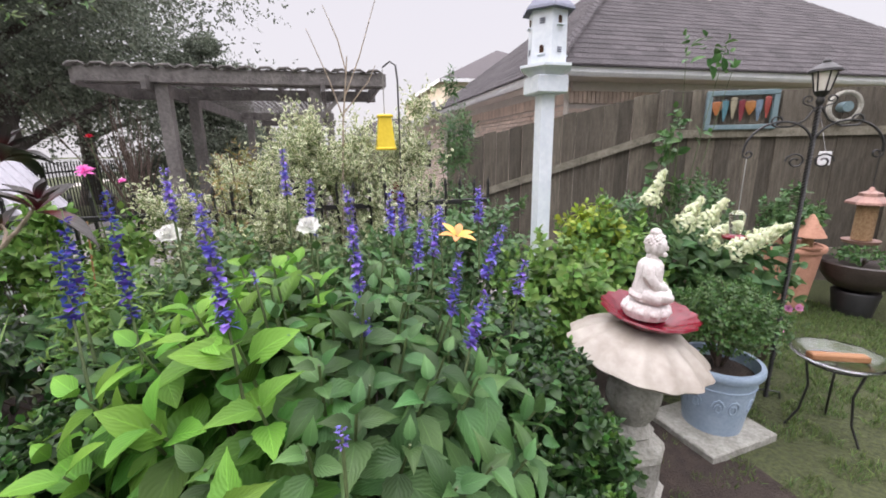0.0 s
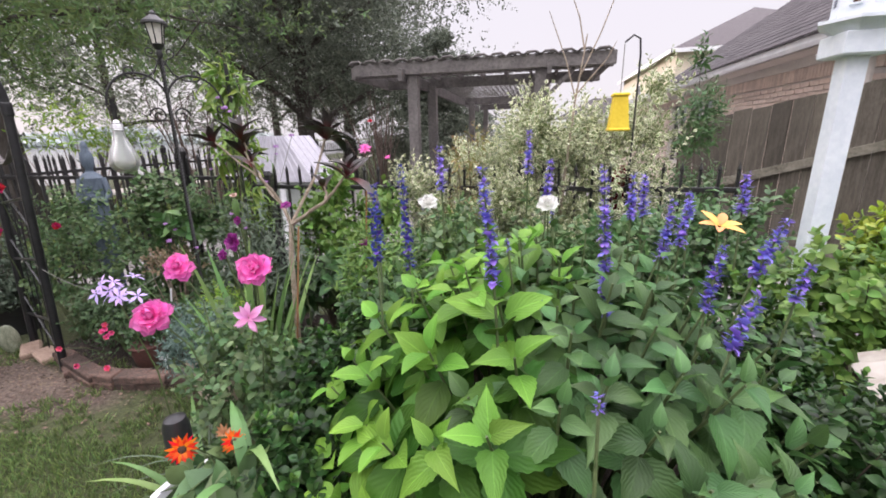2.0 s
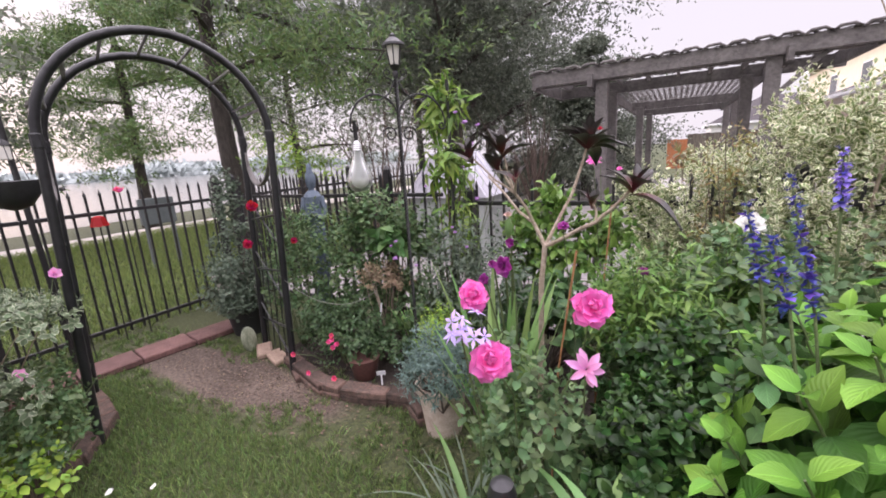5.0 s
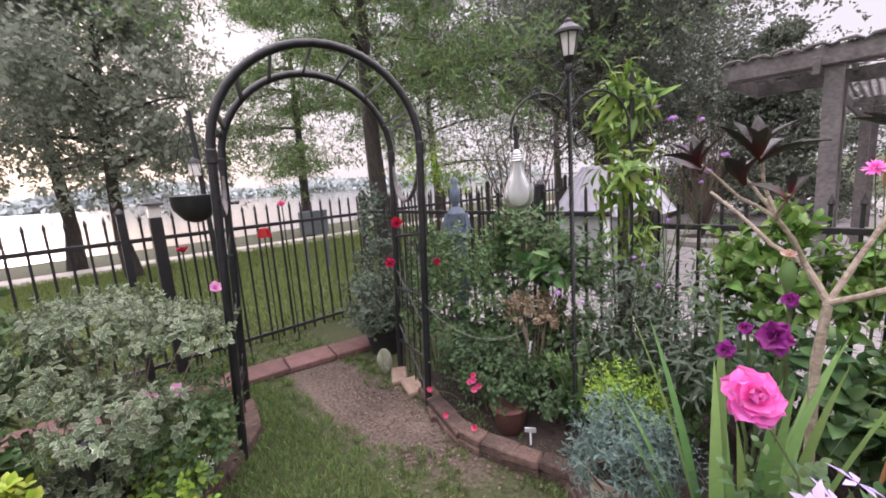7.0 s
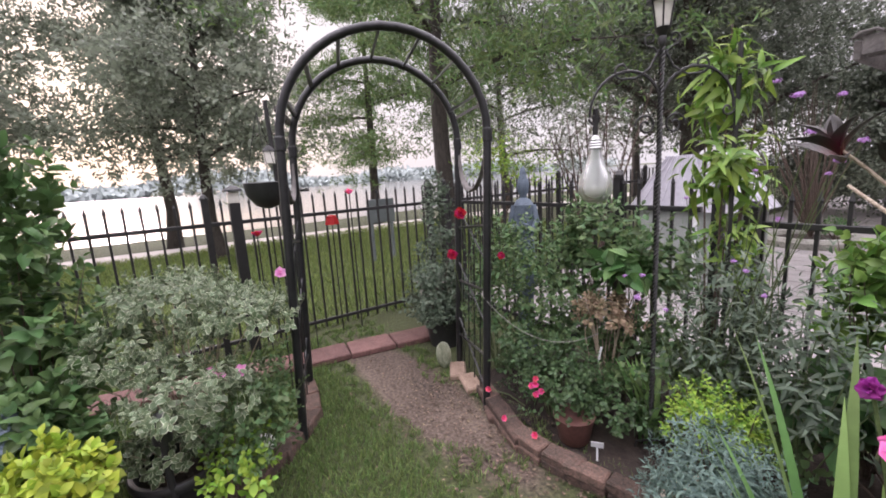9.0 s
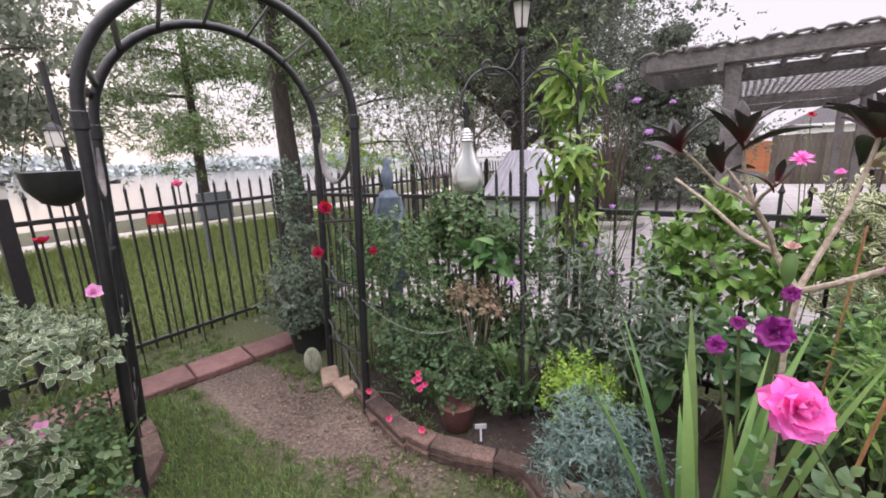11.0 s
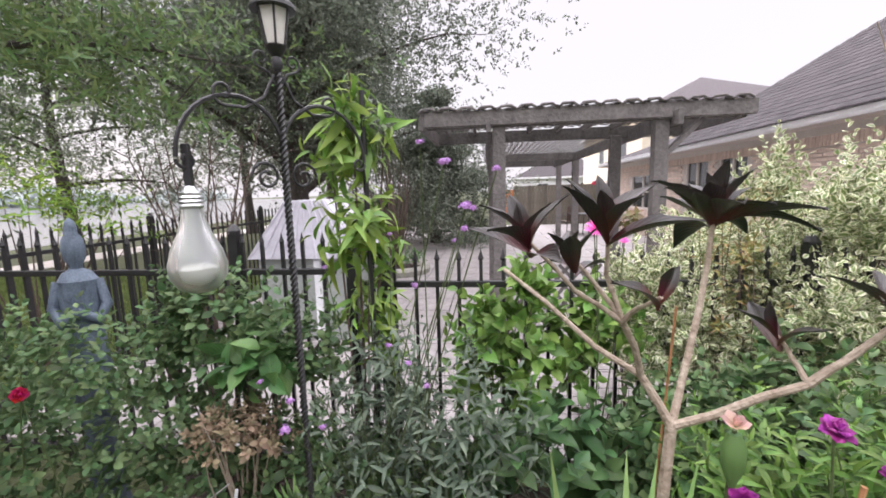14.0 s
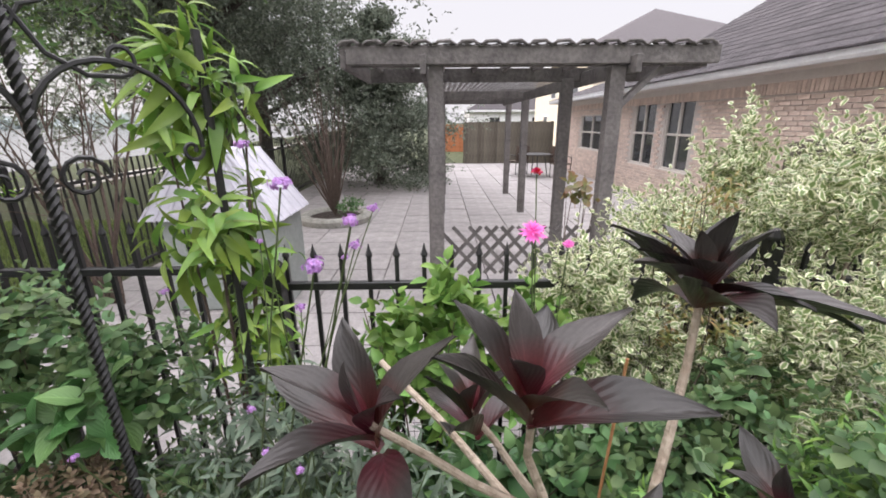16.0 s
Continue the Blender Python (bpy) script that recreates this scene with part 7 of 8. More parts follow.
# variegated privet, a tall airy mass at the end of the bed
pr = shrub("variegated_privet", (-0.05, 3.2, 0), "large airy privet with cream-edged small leaves", "shrub", [(-0.1, 0, 0.75, 0.6, 0.5, 0.6, 620), (-0.8, 0.5, 0.62, 0.35, 0.35, 0.5, 260), (0.45, -0.1, 1.0, 0.5, 0.45, 0.55, 520), (-0.45, 0.05, 1.15, 0.45, 0.4, 0.45, 460), (0.1, 0.0, 1.35, 0.45, 0.35, 0.35, 300), (-0.18, 0.1, 1.6, 0.22, 0.22, 0.3, 100), (0.25, 0.1, 1.6, 0.22, 0.22, 0.25, 70), (0.6, 0.1, 1.5, 0.35, 0.35, 0.35, 170), (-0.3, -0.5, 0.6, 0.45, 0.4, 0.5, 340), (0.3, -0.4, 0.7, 0.45, 0.4, 0.5, 300), (0.75, 0.2, 1.85, 0.22, 0.2, 0.22, 40), (-0.1, -0.4, 1.5, 0.3, 0.22, 0.35, 150), (-0.25, -0.55, 1.05, 0.3, 0.2, 0.35, 190), (-0.5, -0.3, 0.75, 0.25, 0.2, 0.3, 110), (-0.8, -0.3, 0.85, 0.35, 0.28, 0.42, 230), (-0.95, -0.3, 1.2, 0.25, 0.2, 0.22, 80)], 0.045, M_PRIVET, T_OVAL, 14, 0.021, 60, 0.006, M_DARKTWIG, 38, wide=(35, 72), density=0.6, shrink=0.6)
shrub("holly_shrub", (1.05, 3.55, 0), "dark narrow-leaved shrub at the fence end", "shrub", [(0, 0, 0.8, 0.32, 0.3, 0.6, 190), (0, 0, 1.5, 0.22, 0.2, 0.45, 100), (-0.05, 0, 2.0, 0.08, 0.08, 0.2, 14)], 0.07, M_VIBURNUM, T_LANCE, 8, 0.02, 18, seed=39)
shrub("bed_shrub", (-0.55, 2.1, 0), "mid-green leafy shrub in the middle of the bed", "shrub", [(0, 0, 0.65, 0.42, 0.4, 0.5, 260), (0.45, 0.15, 0.65, 0.42, 0.35, 0.5, 220), (-0.35, 0.35, 0.55, 0.35, 0.3, 0.45, 140), (0.95, 0.3, 0.6, 0.4, 0.4, 0.5, 200)], 0.06, M_ROSELEAF, T_OVAL, 7, 0.016, 20, seed=40)
shrub("bed_shrub", (-0.95, 2.45, 0), "mixed leafy growth under the privet", "shrub", [(0, 0, 0.4, 0.4, 0.35, 0.4, 120), (0.35, 0.1, 0.75, 0.25, 0.2, 0.3, 60)], 0.07, M_ROSELEAF, T_OVAL, 7, 0.016, 14, seed=41)
mp = shrub("young_maple", (-0.8, 3.75, 0.04), "small plant with reddish young leaves", "shrub", [(0, 0, 1.32, 0.12, 0.12, 0.16, 8)], 0.08, leafy("yellow_green_red_tipped", (0.14, 0.18, 0.06), (0.22, 0.11, 0.06), vary=0.3), T_OVAL, 5, 0.02, 6, seed=42)
M_NANDINA = leafy("orange_tinged_young_leaf", (0.2, 0.25, 0.08), (0.34, 0.2, 0.09), vary=0.35, hue=0.03, through_light=0.35)
shrub("nandina", (-0.62, 2.85, 0), "airy nandina with orange-tinged young leaves among the privet", "shrub", [(0, 0, 0.95, 0.3, 0.2, 0.35, 34), (-0.05, 0, 1.3, 0.22, 0.16, 0.22, 20), (0.1, 0.05, 1.5, 0.14, 0.12, 0.14, 9)], 0.05, M_NANDINA, T_LANCE, 8, 0.018, 14, 0.005, M_DARKTWIG, 73)
shrub("phlox_clump", (-0.85, 1.8, 0), "upright light green phlox stems behind the salvia", "plant", [(0, 0, 0.75, 0.26, 0.24, 0.42, 110), (-0.2, 0.2, 0.7, 0.25, 0.22, 0.42, 80), (0.3, 0.35, 0.75, 0.28, 0.22, 0.42, 90)], 0.07, M_MIDLEAF, T_LANCE, 9, 0.022, 20, 0.004, M_STEM, 74)
# bare young tree and a yellow hanging trap
bt = thing("bare_sapling", (0.02, 2.95, 0), "leafless thin sapling rising above the bed", "sapling")
g = Geo().tube([(0, 0, 0), (0.0, 0, 0.6), (0.03, 0, 1.2), (0.07, 0, 1.7), (0.12, 0, 2.1)], [0.013, 0.011, 0.009, 0.006, 0.004], 7)
part("trunk", g, M_TWIG, bt, smooth=True)
for q in ([(0.07, 0, 1.72), (0.0, 0, 1.95), (-0.12, 0, 2.25)], [(0.09, 0, 1.85), (0.2, 0, 2.1), (0.34, 0, 2.5)], [(0.11, 0, 2.0), (0.07, 0.02, 2.2), (-0.01, 0.02, 2.4)], [(0.08, 0, 1.75), (0.25, 0, 1.95), (0.3, 0, 2.05)]):
    part("branch", Geo().tube(q, [0.005, 0.004, 0.002], 6), M_TWIG, bt, smooth=True)
yt = thing("yellow_birdhouse", (0.36, 2.9, 1.52), "bright yellow hanging birdhouse", "birdhouse")
part("body", Geo().add([(-0.06, -0.05, 0), (0.06, -0.05, 0), (0.06, 0.05, 0), (-0.06, 0.05, 0), (-0.04, -0.04, 0.2), (0.04, -0.04, 0.2), (0.04, 0.04, 0.2), (-0.04, 0.04, 0.2)], [(3, 2, 1, 0), (4, 5, 6, 7), (0, 1, 5, 4), (1, 2, 6, 5), (2, 3, 7, 6), (3, 0, 4, 7)]), M_YELLOW, yt)
part("roof", Geo().box(0.1, 0.1, 0.02, pose(0, 0, 0.205), 0.006), M_YELLOW, yt)
part("base", Geo().box(0.13, 0.11, 0.02, pose(0, 0, -0.006), 0.006), M_YELLOW, yt)
part("string", Geo().tube([(0, 0, 0.21), (0.0, 0, 0.5)], 0.003, 5), M_STRING, yt)
solo("hook_stake", Geo().tube([(0.1, 0.02, 0), (0.1, 0.02, 1.95), (0.09, 0.02, 2.05), (0.05, 0.01, 2.07), (0.0, 0, 2.03)], 0.006, 6), M_BLACK, "thin black shepherd hook holding the yellow birdhouse", "garden stake", pose(0.36, 2.9, 0))
solo("red_lantern", Geo().lathe([(0.03, 0), (0.07, 0.02), (0.075, 0.25), (0.04, 0.3), (0.01, 0.32)], 16), M_REDGLASS, "dark red lantern half hidden in the shrubs", "lantern", pose(0.45, 3.1, 0.95), smooth=True)
solo("lantern_stand", Geo().tube([(0, 0, 0), (0, 0, 0.95)], 0.02, 8), M_BLACK, "black stand under the red lantern", "stand", pose(0.45, 3.1, 0))

# bed in front of the west patio fence
shrub("climbing_rose", (-3.55, 2.2, 0), "climbing rose in leaf on the arch side", "rose bush", [(0.05, 0, 0.5, 0.3, 0.25, 0.45, 190), (0.25, 0.05, 0.9, 0.28, 0.22, 0.35, 120), (-0.25, 0.25, 0.75, 0.3, 0.25, 0.45, 150), (0.35, 0.15, 0.45, 0.3, 0.25, 0.4, 130)], 0.045, M_ROSELEAF, T_OVAL, 7, 0.014, 14, 0.004, M_STEM, 43, density=0.75)
for p, s in (((-3.62, 1.98, 1.22), 1.0), ((-3.7, 1.95, 0.93), 0.9), ((-3.3, 2.05, 0.96), 0.6)):
    z = thing("red_rose", (p[0], p[1] + 0.08, 0), "deep red rose on the arch", "flower", "red roses on the arch")
    bloom(z, REDROSE, p, (0.8, -0.5, 0.3), s, (p[0], p[1] + 0.08, 0.3))
low = rose_bush((-2.85, 2.08, 0), "low rose bush with coral red clusters", [(0, 0, 0.26, 0.34, 0.26, 0.28, 260), (-0.25, -0.05, 0.3, 0.24, 0.2, 0.28, 150), (0.3, 0.1, 0.2, 0.25, 0.2, 0.2, 90)], [(-2.84, 1.86, 0.33), (-2.87, 1.86, 0.31), (-2.81, 1.87, 0.3), (-2.83, 1.85, 0.28), (-2.86, 1.88, 0.35), (-3.15, 1.78, 0.2), (-2.95, 1.72, 0.13), (-2.75, 1.75, 0.12)], SMALLROSE, 44, M_LOWROSE, size=0.035, s=0.75, d=(0.6, -0.7, 0.4))
ru = shrub("rusty_hydrangea", (-2.8, 2.42, 0), "small hydrangea tree with rusty dried blooms", "shrub", [(0, 0, 0.62, 0.25, 0.2, 0.14, 110)], 0.035, M_RUST, T_OVAL, 9, 0.008, 14, 0.007, M_TWIG, 45, density=0.75)
part("plant_label", Geo().box(0.012, 0.002, 0.11, pose(0.05, -0.12, 0.4, 8, 12, 20), 0), M_WHITE, ru)
shrub("mixed_shrub", (-3.05, 2.72, 0), "tall airy shrub with thin leaves before the fence", "shrub", [(0, 0, 0.95, 0.38, 0.2, 0.4, 260), (0.42, -0.05, 0.85, 0.3, 0.2, 0.38, 170), (-0.3, 0, 0.7, 0.3, 0.2, 0.5, 170), (0.2, -0.1, 0.45, 0.45, 0.2, 0.35, 160)], 0.06, M_ROSELEAF, T_OVAL, 7, 0.02, 20, seed=46, density=0.6)
shrub("grape_leaves", (-2.75, 2.55, 0), "broad light green leaves by the lamp post", "plant", [(0.05, -0.05, 0.85, 0.25, 0.15, 0.18, 18)], 0.14, M_SALVIA, T_BROAD, 4, 0.02, 8, seed=47)
shrub("golden_boxwood", (-2.02, 1.98, 0), "bright yellow-green clipped shrub", "shrub", [(0, 0, 0.42, 0.2, 0.18, 0.24, 210)], 0.028, M_CHART, T_SMALL, 9, 0.007, 12, seed=48)
pt = flower_pot("cream_pot", (-1.92, 1.74, 0), 0.14, 0.3, M_LATTICEPOT, "cream speckled pot with a rusty pattern")
shrub("lavender", (-1.86, 1.64, 0.18), "blue-grey needle-leaved plant in a pot", "plant", [(0, 0, 0.26, 0.25, 0.22, 0.24, 380)], 0.035, M_BLUEGREY, T_LANCE, 9, 0.009, 12, seed=49)
solo("plant_tag", Geo().box(0.06, 0.003, 0.04, pose(0, 0, 0.12, 20, 0, 0), 0.001).box(0.01, 0.003, 0.12, pose(0, 0.004, 0.06)), M_WHITE, "small white and blue plant tag stuck in soil", "plant tag", pose(-2.5, 1.93, 0, 0, 0, 35))
solo("bed_soil", sheet("bed_soil", -3.6, 1.9, -1.2, 2.95, 0.02, 10, 6, lambda x, y: 0.03 * noise.noise(Vector((x * 3, y * 3, 0)))), M_SOIL, "dark soil of the planted bed", "soil", kind="structure")
solo("birdbath_soil", sheet("birdbath_soil", -1.05, 0.62, 1.85, 3.0, 0.012, 14, 12, lambda x, y: 0.03 * noise.noise(Vector((x * 3, y * 3, 2))) - 0.05 * max(0, math.hypot((x - 0.4) / 1.45, (y - 1.8) / 1.2) - 0.85)), M_SOIL, "dark bare soil under the salvia and birdbath", "soil", kind="structure")
solo("brown_pot_body", Geo().lathe([(0.06, 0), (0.08, 0.02), (0.1, 0.13), (0.11, 0.16), (0.09, 0.16), (0.02, 0.13)], 28), M_BROWNPOT, "dark red-brown pot under the low roses", "flower pot", pose(-2.68, 1.98, 0.02), smooth=True)


def blue_statue():
    g = Geo()
    g.lathe([(0.13, 0), (0.14, 0.02), (0.12, 0.1), (0.1, 0.5), (0.12, 0.56), (0.1, 0.6)], 16)
    g.lathe([(0.15, 0.6), (0.14, 0.75), (0.12, 0.95), (0.115, 1.1), (0.125, 1.22), (0.125, 1.29)], 36, Matrix.Diagonal((1, 0.8, 1, 1)), 0.05, 9)
    g.lathe([(0.12, 1.28), (0.125, 1.31), (0.09, 1.35), (0.042, 1.37), (0.042, 1.39), (0.066, 1.42), (0.075, 1.47), (0.066, 1.52), (0.04, 1.55), (0.04, 1.58), (0.03, 1.61), (0.005, 1.63)], 20, Matrix.Diagonal((1, 0.85, 1, 1)))
    for s in (-1, 1):
        g.tube([(s * 0.115, 0, 1.3), (s * 0.16, -0.02, 1.17), (s * 0.11, -0.09, 1.1), (0, -0.13, 1.16)], [0.04, 0.038, 0.032, 0.024], 10)
    return g


solo("blue_statue", blue_statue(), M_BLUESTATUE, "blue-grey standing garden statue on a pedestal", "statue", pose(-3.7, 2.66, 0, 0, 0, 35) @ Matrix.Diagonal((0.63, 0.63, 0.93, 1)), smooth=True)
bp2 = flower_pot("dark_pot", (-4.3, 2.25, 0), 0.2, 0.3, M_BLACKPLASTIC, "black plastic pot in the fence corner")
shrub("corner_shrub", (-4.35, 2.22, 0.1), "tall loose grey-green shrub in the fence corner", "shrub", [(0, 0, 0.35, 0.38, 0.32, 0.45, 300), (0.1, -0.1, 0.25, 0.25, 0.2, 0.2, 80), (0, 0.05, 0.9, 0.22, 0.2, 0.45, 70), (0, 0.05, 1.25, 0.14, 0.14, 0.25, 24)], 0.05, M_GREYLEAF, T_OVAL, 7, 0.02, 18, seed=50)
gp = flower_pot("grey_pot", (-4.95, 2.6, 0), 0.22, 0.42, M_CONCRETE, "large grey-green pot in the fence corner")
M_STRIPED = plain("pale_green_striped_glaze", (0.05, 0.085, 0.035), (0.5, 0.53, 0.4), 0.6, 16, 0.1, stretch=(3, 3, 0.2))
st = thing("striped_stone", (-3.9, 1.96, 0), "pale green striped oval stone by the arch", "stone")
part("stone", Geo().lathe([(math.sin(a) * 0.07 + 1e-3, 0.11 - 0.115 * math.cos(a)) for a in np.linspace(0.02, 3.12, 12)], 20, pose(0, 0, 0, 14, 0, 50) @ Matrix.Diagonal((0.85, 0.22, 1.1, 1))), M_STRIPED, st, smooth=True)

shrub("fern_growth", (-2.35, 2.5, 0), "shaded leafy growth at the foot of the lamp post", "plant", [(0, 0, 0.35, 0.4, 0.3, 0.35, 150), (-0.6, 0.0, 0.35, 0.4, 0.28, 0.35, 150), (0.35, -0.1, 0.3, 0.3, 0.3, 0.3, 100)], 0.06, M_ROSELEAF, T_OVAL, 7, 0.016, 14, seed=70, density=0.7)
shrub("wiry_growth", (-1.85, 2.35, 0), "wiry grey-green growth before the patio fence", "plant", [(0, 0, 0.6, 0.4, 0.25, 0.5, 150), (-0.3, 0.1, 0.8, 0.3, 0.2, 0.4, 80)], 0.07, M_GREYLEAF, T_LANCE, 6, 0.03, 16, 0.003, M_STEM, 71)
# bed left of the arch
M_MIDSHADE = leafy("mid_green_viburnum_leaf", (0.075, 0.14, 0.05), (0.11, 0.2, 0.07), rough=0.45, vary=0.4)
vt = shrub("tall_viburnum", (-3.95, -0.35, 0), "tall dense green viburnum bush by the lake fence", "shrub", [(0, 0, 0.75, 0.5, 0.42, 0.6, 200), (0, -0.05, 1.3, 0.45, 0.4, 0.4, 110), (0.3, -0.45, 1.0, 0.45, 0.4, 0.6, 150), (0.15, 0.1, 1.65, 0.16, 0.1, 0.3, 18), (-0.15, -0.1, 1.6, 0.14, 0.1, 0.35, 16), (0.35, -0.35, 1.6, 0.16, 0.14, 0.35, 20), (-0.05, 0.22, 1.5, 0.12, 0.1, 0.3, 12), (0.4, 0.1, 0.45, 0.3, 0.3, 0.35, 110)], 0.085, M_MIDSHADE, T_BROAD, 8, 0.026, 26, seed=51)
pi = shrub("pittosporum", (-3.85, 0.3, 0), "white-edged pittosporum in spreading tiers", "shrub", [(-0.15, 0, 0.95, 0.45, 0.36, 0.13, 340), (0.12, 0.28, 0.85, 0.4, 0.3, 0.13, 340), (0.4, 0.0, 0.6, 0.36, 0.32, 0.16, 230), (0.1, -0.2, 0.75, 0.35, 0.3, 0.16, 190)], 0.047, M_PITTO, T_OVAL, 9, 0.008, 26, 0.007, M_TWIG, 52, wide=(30, 95), density=0.5)
shrub("pittosporum", (-3.55, 0.2, 0.14), "low white-edged pittosporum in a black pot", "shrub", [(0.02, 0, 0.2, 0.22, 0.22, 0.16, 90)], 0.055, M_PITTO, T_OVAL, 9, 0.008, 12, 0.006, M_TWIG, 53, wide=(30, 95))
flower_pot("black_pot", (-3.57, 0.2, 0), 0.2, 0.22, M_BLACKPLASTIC, "wide black pot behind the brick edging")
lr = rose_bush((-3.45, 0.5, 0), "low rose bush with small pale pink blooms", [(0, 0, 0.35, 0.3, 0.25, 0.32, 150), (-0.25, 0.15, 0.35, 0.25, 0.22, 0.3, 90)], [(-3.36, 0.5, 0.66), (-3.45, 0.42, 0.63), (-3.5, 0.38, 0.64), (-3.5, 0.75, 1.05)], PALEROSE, 54, size=0.04, d=(0.8, 0, 0.5))
shrub("lime_rose_growth", (-3.3, 0.42, 0), "light green young rose leaves over the edging", "shrub", [(0, 0, 0.25, 0.25, 0.22, 0.16, 40)], 0.05, M_CHART, T_OVAL, 6, 0.016, 8, seed=55)
yp = flower_pot("terracotta_bowl", (-3.25, -0.16, 0.14), 0.15, 0.22, M_TERRA, "terracotta pot with a yellow-green plant")
solo("pot_stand", Geo().lathe([(0.12, 0), (0.13, 0.02), (0.11, 0.12), (0.12, 0.14), (0.02, 0.14)], 20), M_CONCRETE, "round grey stone stand under a pot", "pot stand", pose(-3.25, -0.16, 0), smooth=True)
shrub("golden_coleus", (-3.25, -0.16, 0.3), "bright yellow-green leafy plant in a terracotta pot", "plant", [(0, 0, 0.18, 0.22, 0.22, 0.16, 110)], 0.07, M_YELGREEN, T_OVAL, 7, 0.012, 8, seed=56)


def lantern_house(at):
    ob = thing("lantern_house", at, "pale blue-grey house-shaped garden lantern", "garden lantern")
    w, h = 0.26, 0.42
    part("base", Geo().box(w + 0.08, w + 0.08, 0.05, pose(0, 0, 0.025), 0.008), M_LANTERN, ob)
    part("body", Geo().box(w, w, h, pose(0, 0, 0.05 + h / 2), 0.006), M_LANTERN, ob)
    for k in range(4):
        m = pose(0, 0, 0, 0, 0, 90 * k)
        for x in (-0.07, 0.07):
            for z in (0.18, 0.34):
                win = part("window", Geo().box(0.075, 0.01, 0.1, m @ pose(x, -w / 2 - 0.004, z), 0.003), M_LANTERN, ob)
                part("pane", Geo().box(0.045, 0.006, 0.07, m @ pose(x, -w / 2 - 0.008, z)), M_DARKEYE, win)
    prof = [(0.2, 0.47)]
    for i in range(8):
        r = 0.245 - 0.024 * i
        prof += [(r, 0.47 + 0.021 * i), (r + 0.004, 0.48 + 0.021 * i), (r - 0.02, 0.49 + 0.021 * i)]
    part("roof", Geo().lathe(prof, 4, None, 0, 0, 0, 0.785), M_LANTERN, ob, "ribbed hip roof")
    part("roof_cap", Geo().box(0.11, 0.11, 0.05, pose(0, 0, 0.665), 0.01), M_LANTERN, ob)
    return ob


lantern_house((-3.53, -0.38, 0.2)).scale = (0.8, 0.8, 0.82)
solo("lantern_plinth", Geo().box(0.34, 0.34, 0.2, None, 0.01), M_CONCRETE, "square concrete plinth under the lantern", "plinth", pose(-3.53, -0.38, 0.1, 0, 0, 0))
pl2 = solo("black_solar_lamp", Geo().lathe([(0.02, 0), (0.02, 0.35), (0.05, 0.36), (0.055, 0.44), (0.06, 0.45), (0.05, 0.48), (0.01, 0.5)], 16), M_BLACKPLASTIC, "small black path lamp among the leaves", "garden light", pose(-3.38, 0.17, 0.1) @ Matrix.Diagonal((0.75, 0.75, 0.95, 1)), smooth=True)
solo("white_stone", Geo().lathe([(math.sin(a) * 0.05 + 1e-3, 0.045 - 0.05 * math.cos(a)) for a in np.linspace(0.02, 3.12, 9)], 14, Matrix.Diagonal((1.1, 0.8, 1, 1))), M_WHITE, "small white rounded stone on the edging", "stone", pose(-3.64, 0.6, 0.06, 10, 0, 40), smooth=True)
for q in ((-3.1, 0.6), (-2.95, 0.72), (-2.75, 0.35), (-2.55, 0.6)):
    solo("fallen_petal", quad_mesh("fallen_petal", T_PETAL[0] * 0.035, T_PETAL[1], T_PETAL[2], M_WHITEPETAL), None, "white fallen petal lying on the grass", "petal", pose(q[0], q[1], 0.055, 10, 20, random.uniform(0, 360)), "fallen petals")

# stakes and ornaments by the lake fence
for i, (y, z, mt, kind) in enumerate(((1.62, 1.12, M_RED, 0), (1.82, 1.36, M_CORAL, 1), (0.95, 1.06, M_RED, 1))):
    fl = thing("metal_flower", (-5.2, y, 0), "painted red metal flower on a thin stake", "garden ornament", "metal flower stakes")
    part("stake", Geo().tube([(0, 0, 0), (0, 0, z)], 0.006, 6), M_BLACK, fl)
    part("flower", Geo().lathe([(0.015, 0.06), (0.04, 0.05), (0.055, 0.0), (0.065, -0.03), (0.06, -0.03), (0.035, 0.04), (0.01, 0.05)], 18, None, 0.08, 6, 1) if kind == 0 else ring_flower("flower", [(5, 25, 0.05, 0), (6, 60, 0.06, 0)], T_PETAL, mt, i), mt, fl, at=pose(0, 0, z))
df = thing("dragonfly", (-5.0, 1.3, 0), "dark metal dragonfly on a stake", "garden ornament")
part("stake", Geo().tube([(0, 0, 0), (0, 0, 1.42)], 0.005, 6), M_BLACK, df)
part("body", Geo().tube([(0, -0.1, 1.43), (0, 0.08, 1.43)], [0.005, 0.012], 8), M_BLACK, df)
for s in (-1, 1):
    part("wing", Geo().box(0.12, 0.03, 0.004, pose(s * 0.06, 0.03, 1.44, 0, s * -8, 12 * s), 0.001), M_BLACK, df)
    part("wing", Geo().box(0.1, 0.026, 0.004, pose(s * 0.05, -0.01, 1.44, 0, s * -8, -14 * s), 0.001), M_BLACK, df)
pll = thing("post_light", (-5.32, 0.82, 0), "square solar lamp on a black fence post", "lamp")
part("post", Geo().box(0.085, 0.085, 1.36, pose(0, 0, 0.68), 0.005), M_BLACK, pll)
part("lamp_glass", Geo().box(0.085, 0.085, 0.1, pose(0, 0, 1.41), 0.004), M_LAMPGLASS, pll)
part("lamp_cap", Geo().lathe([(0.1, 1.46), (0.095, 1.475), (0.02, 1.51)], 4, None, 0, 0, 0, 0.785), M_BLACK, pll)
sgn = thing("lawn_sign", (-8.2, 3.55, 0), "grey panel standing on the lawn beyond the fence", "sign")
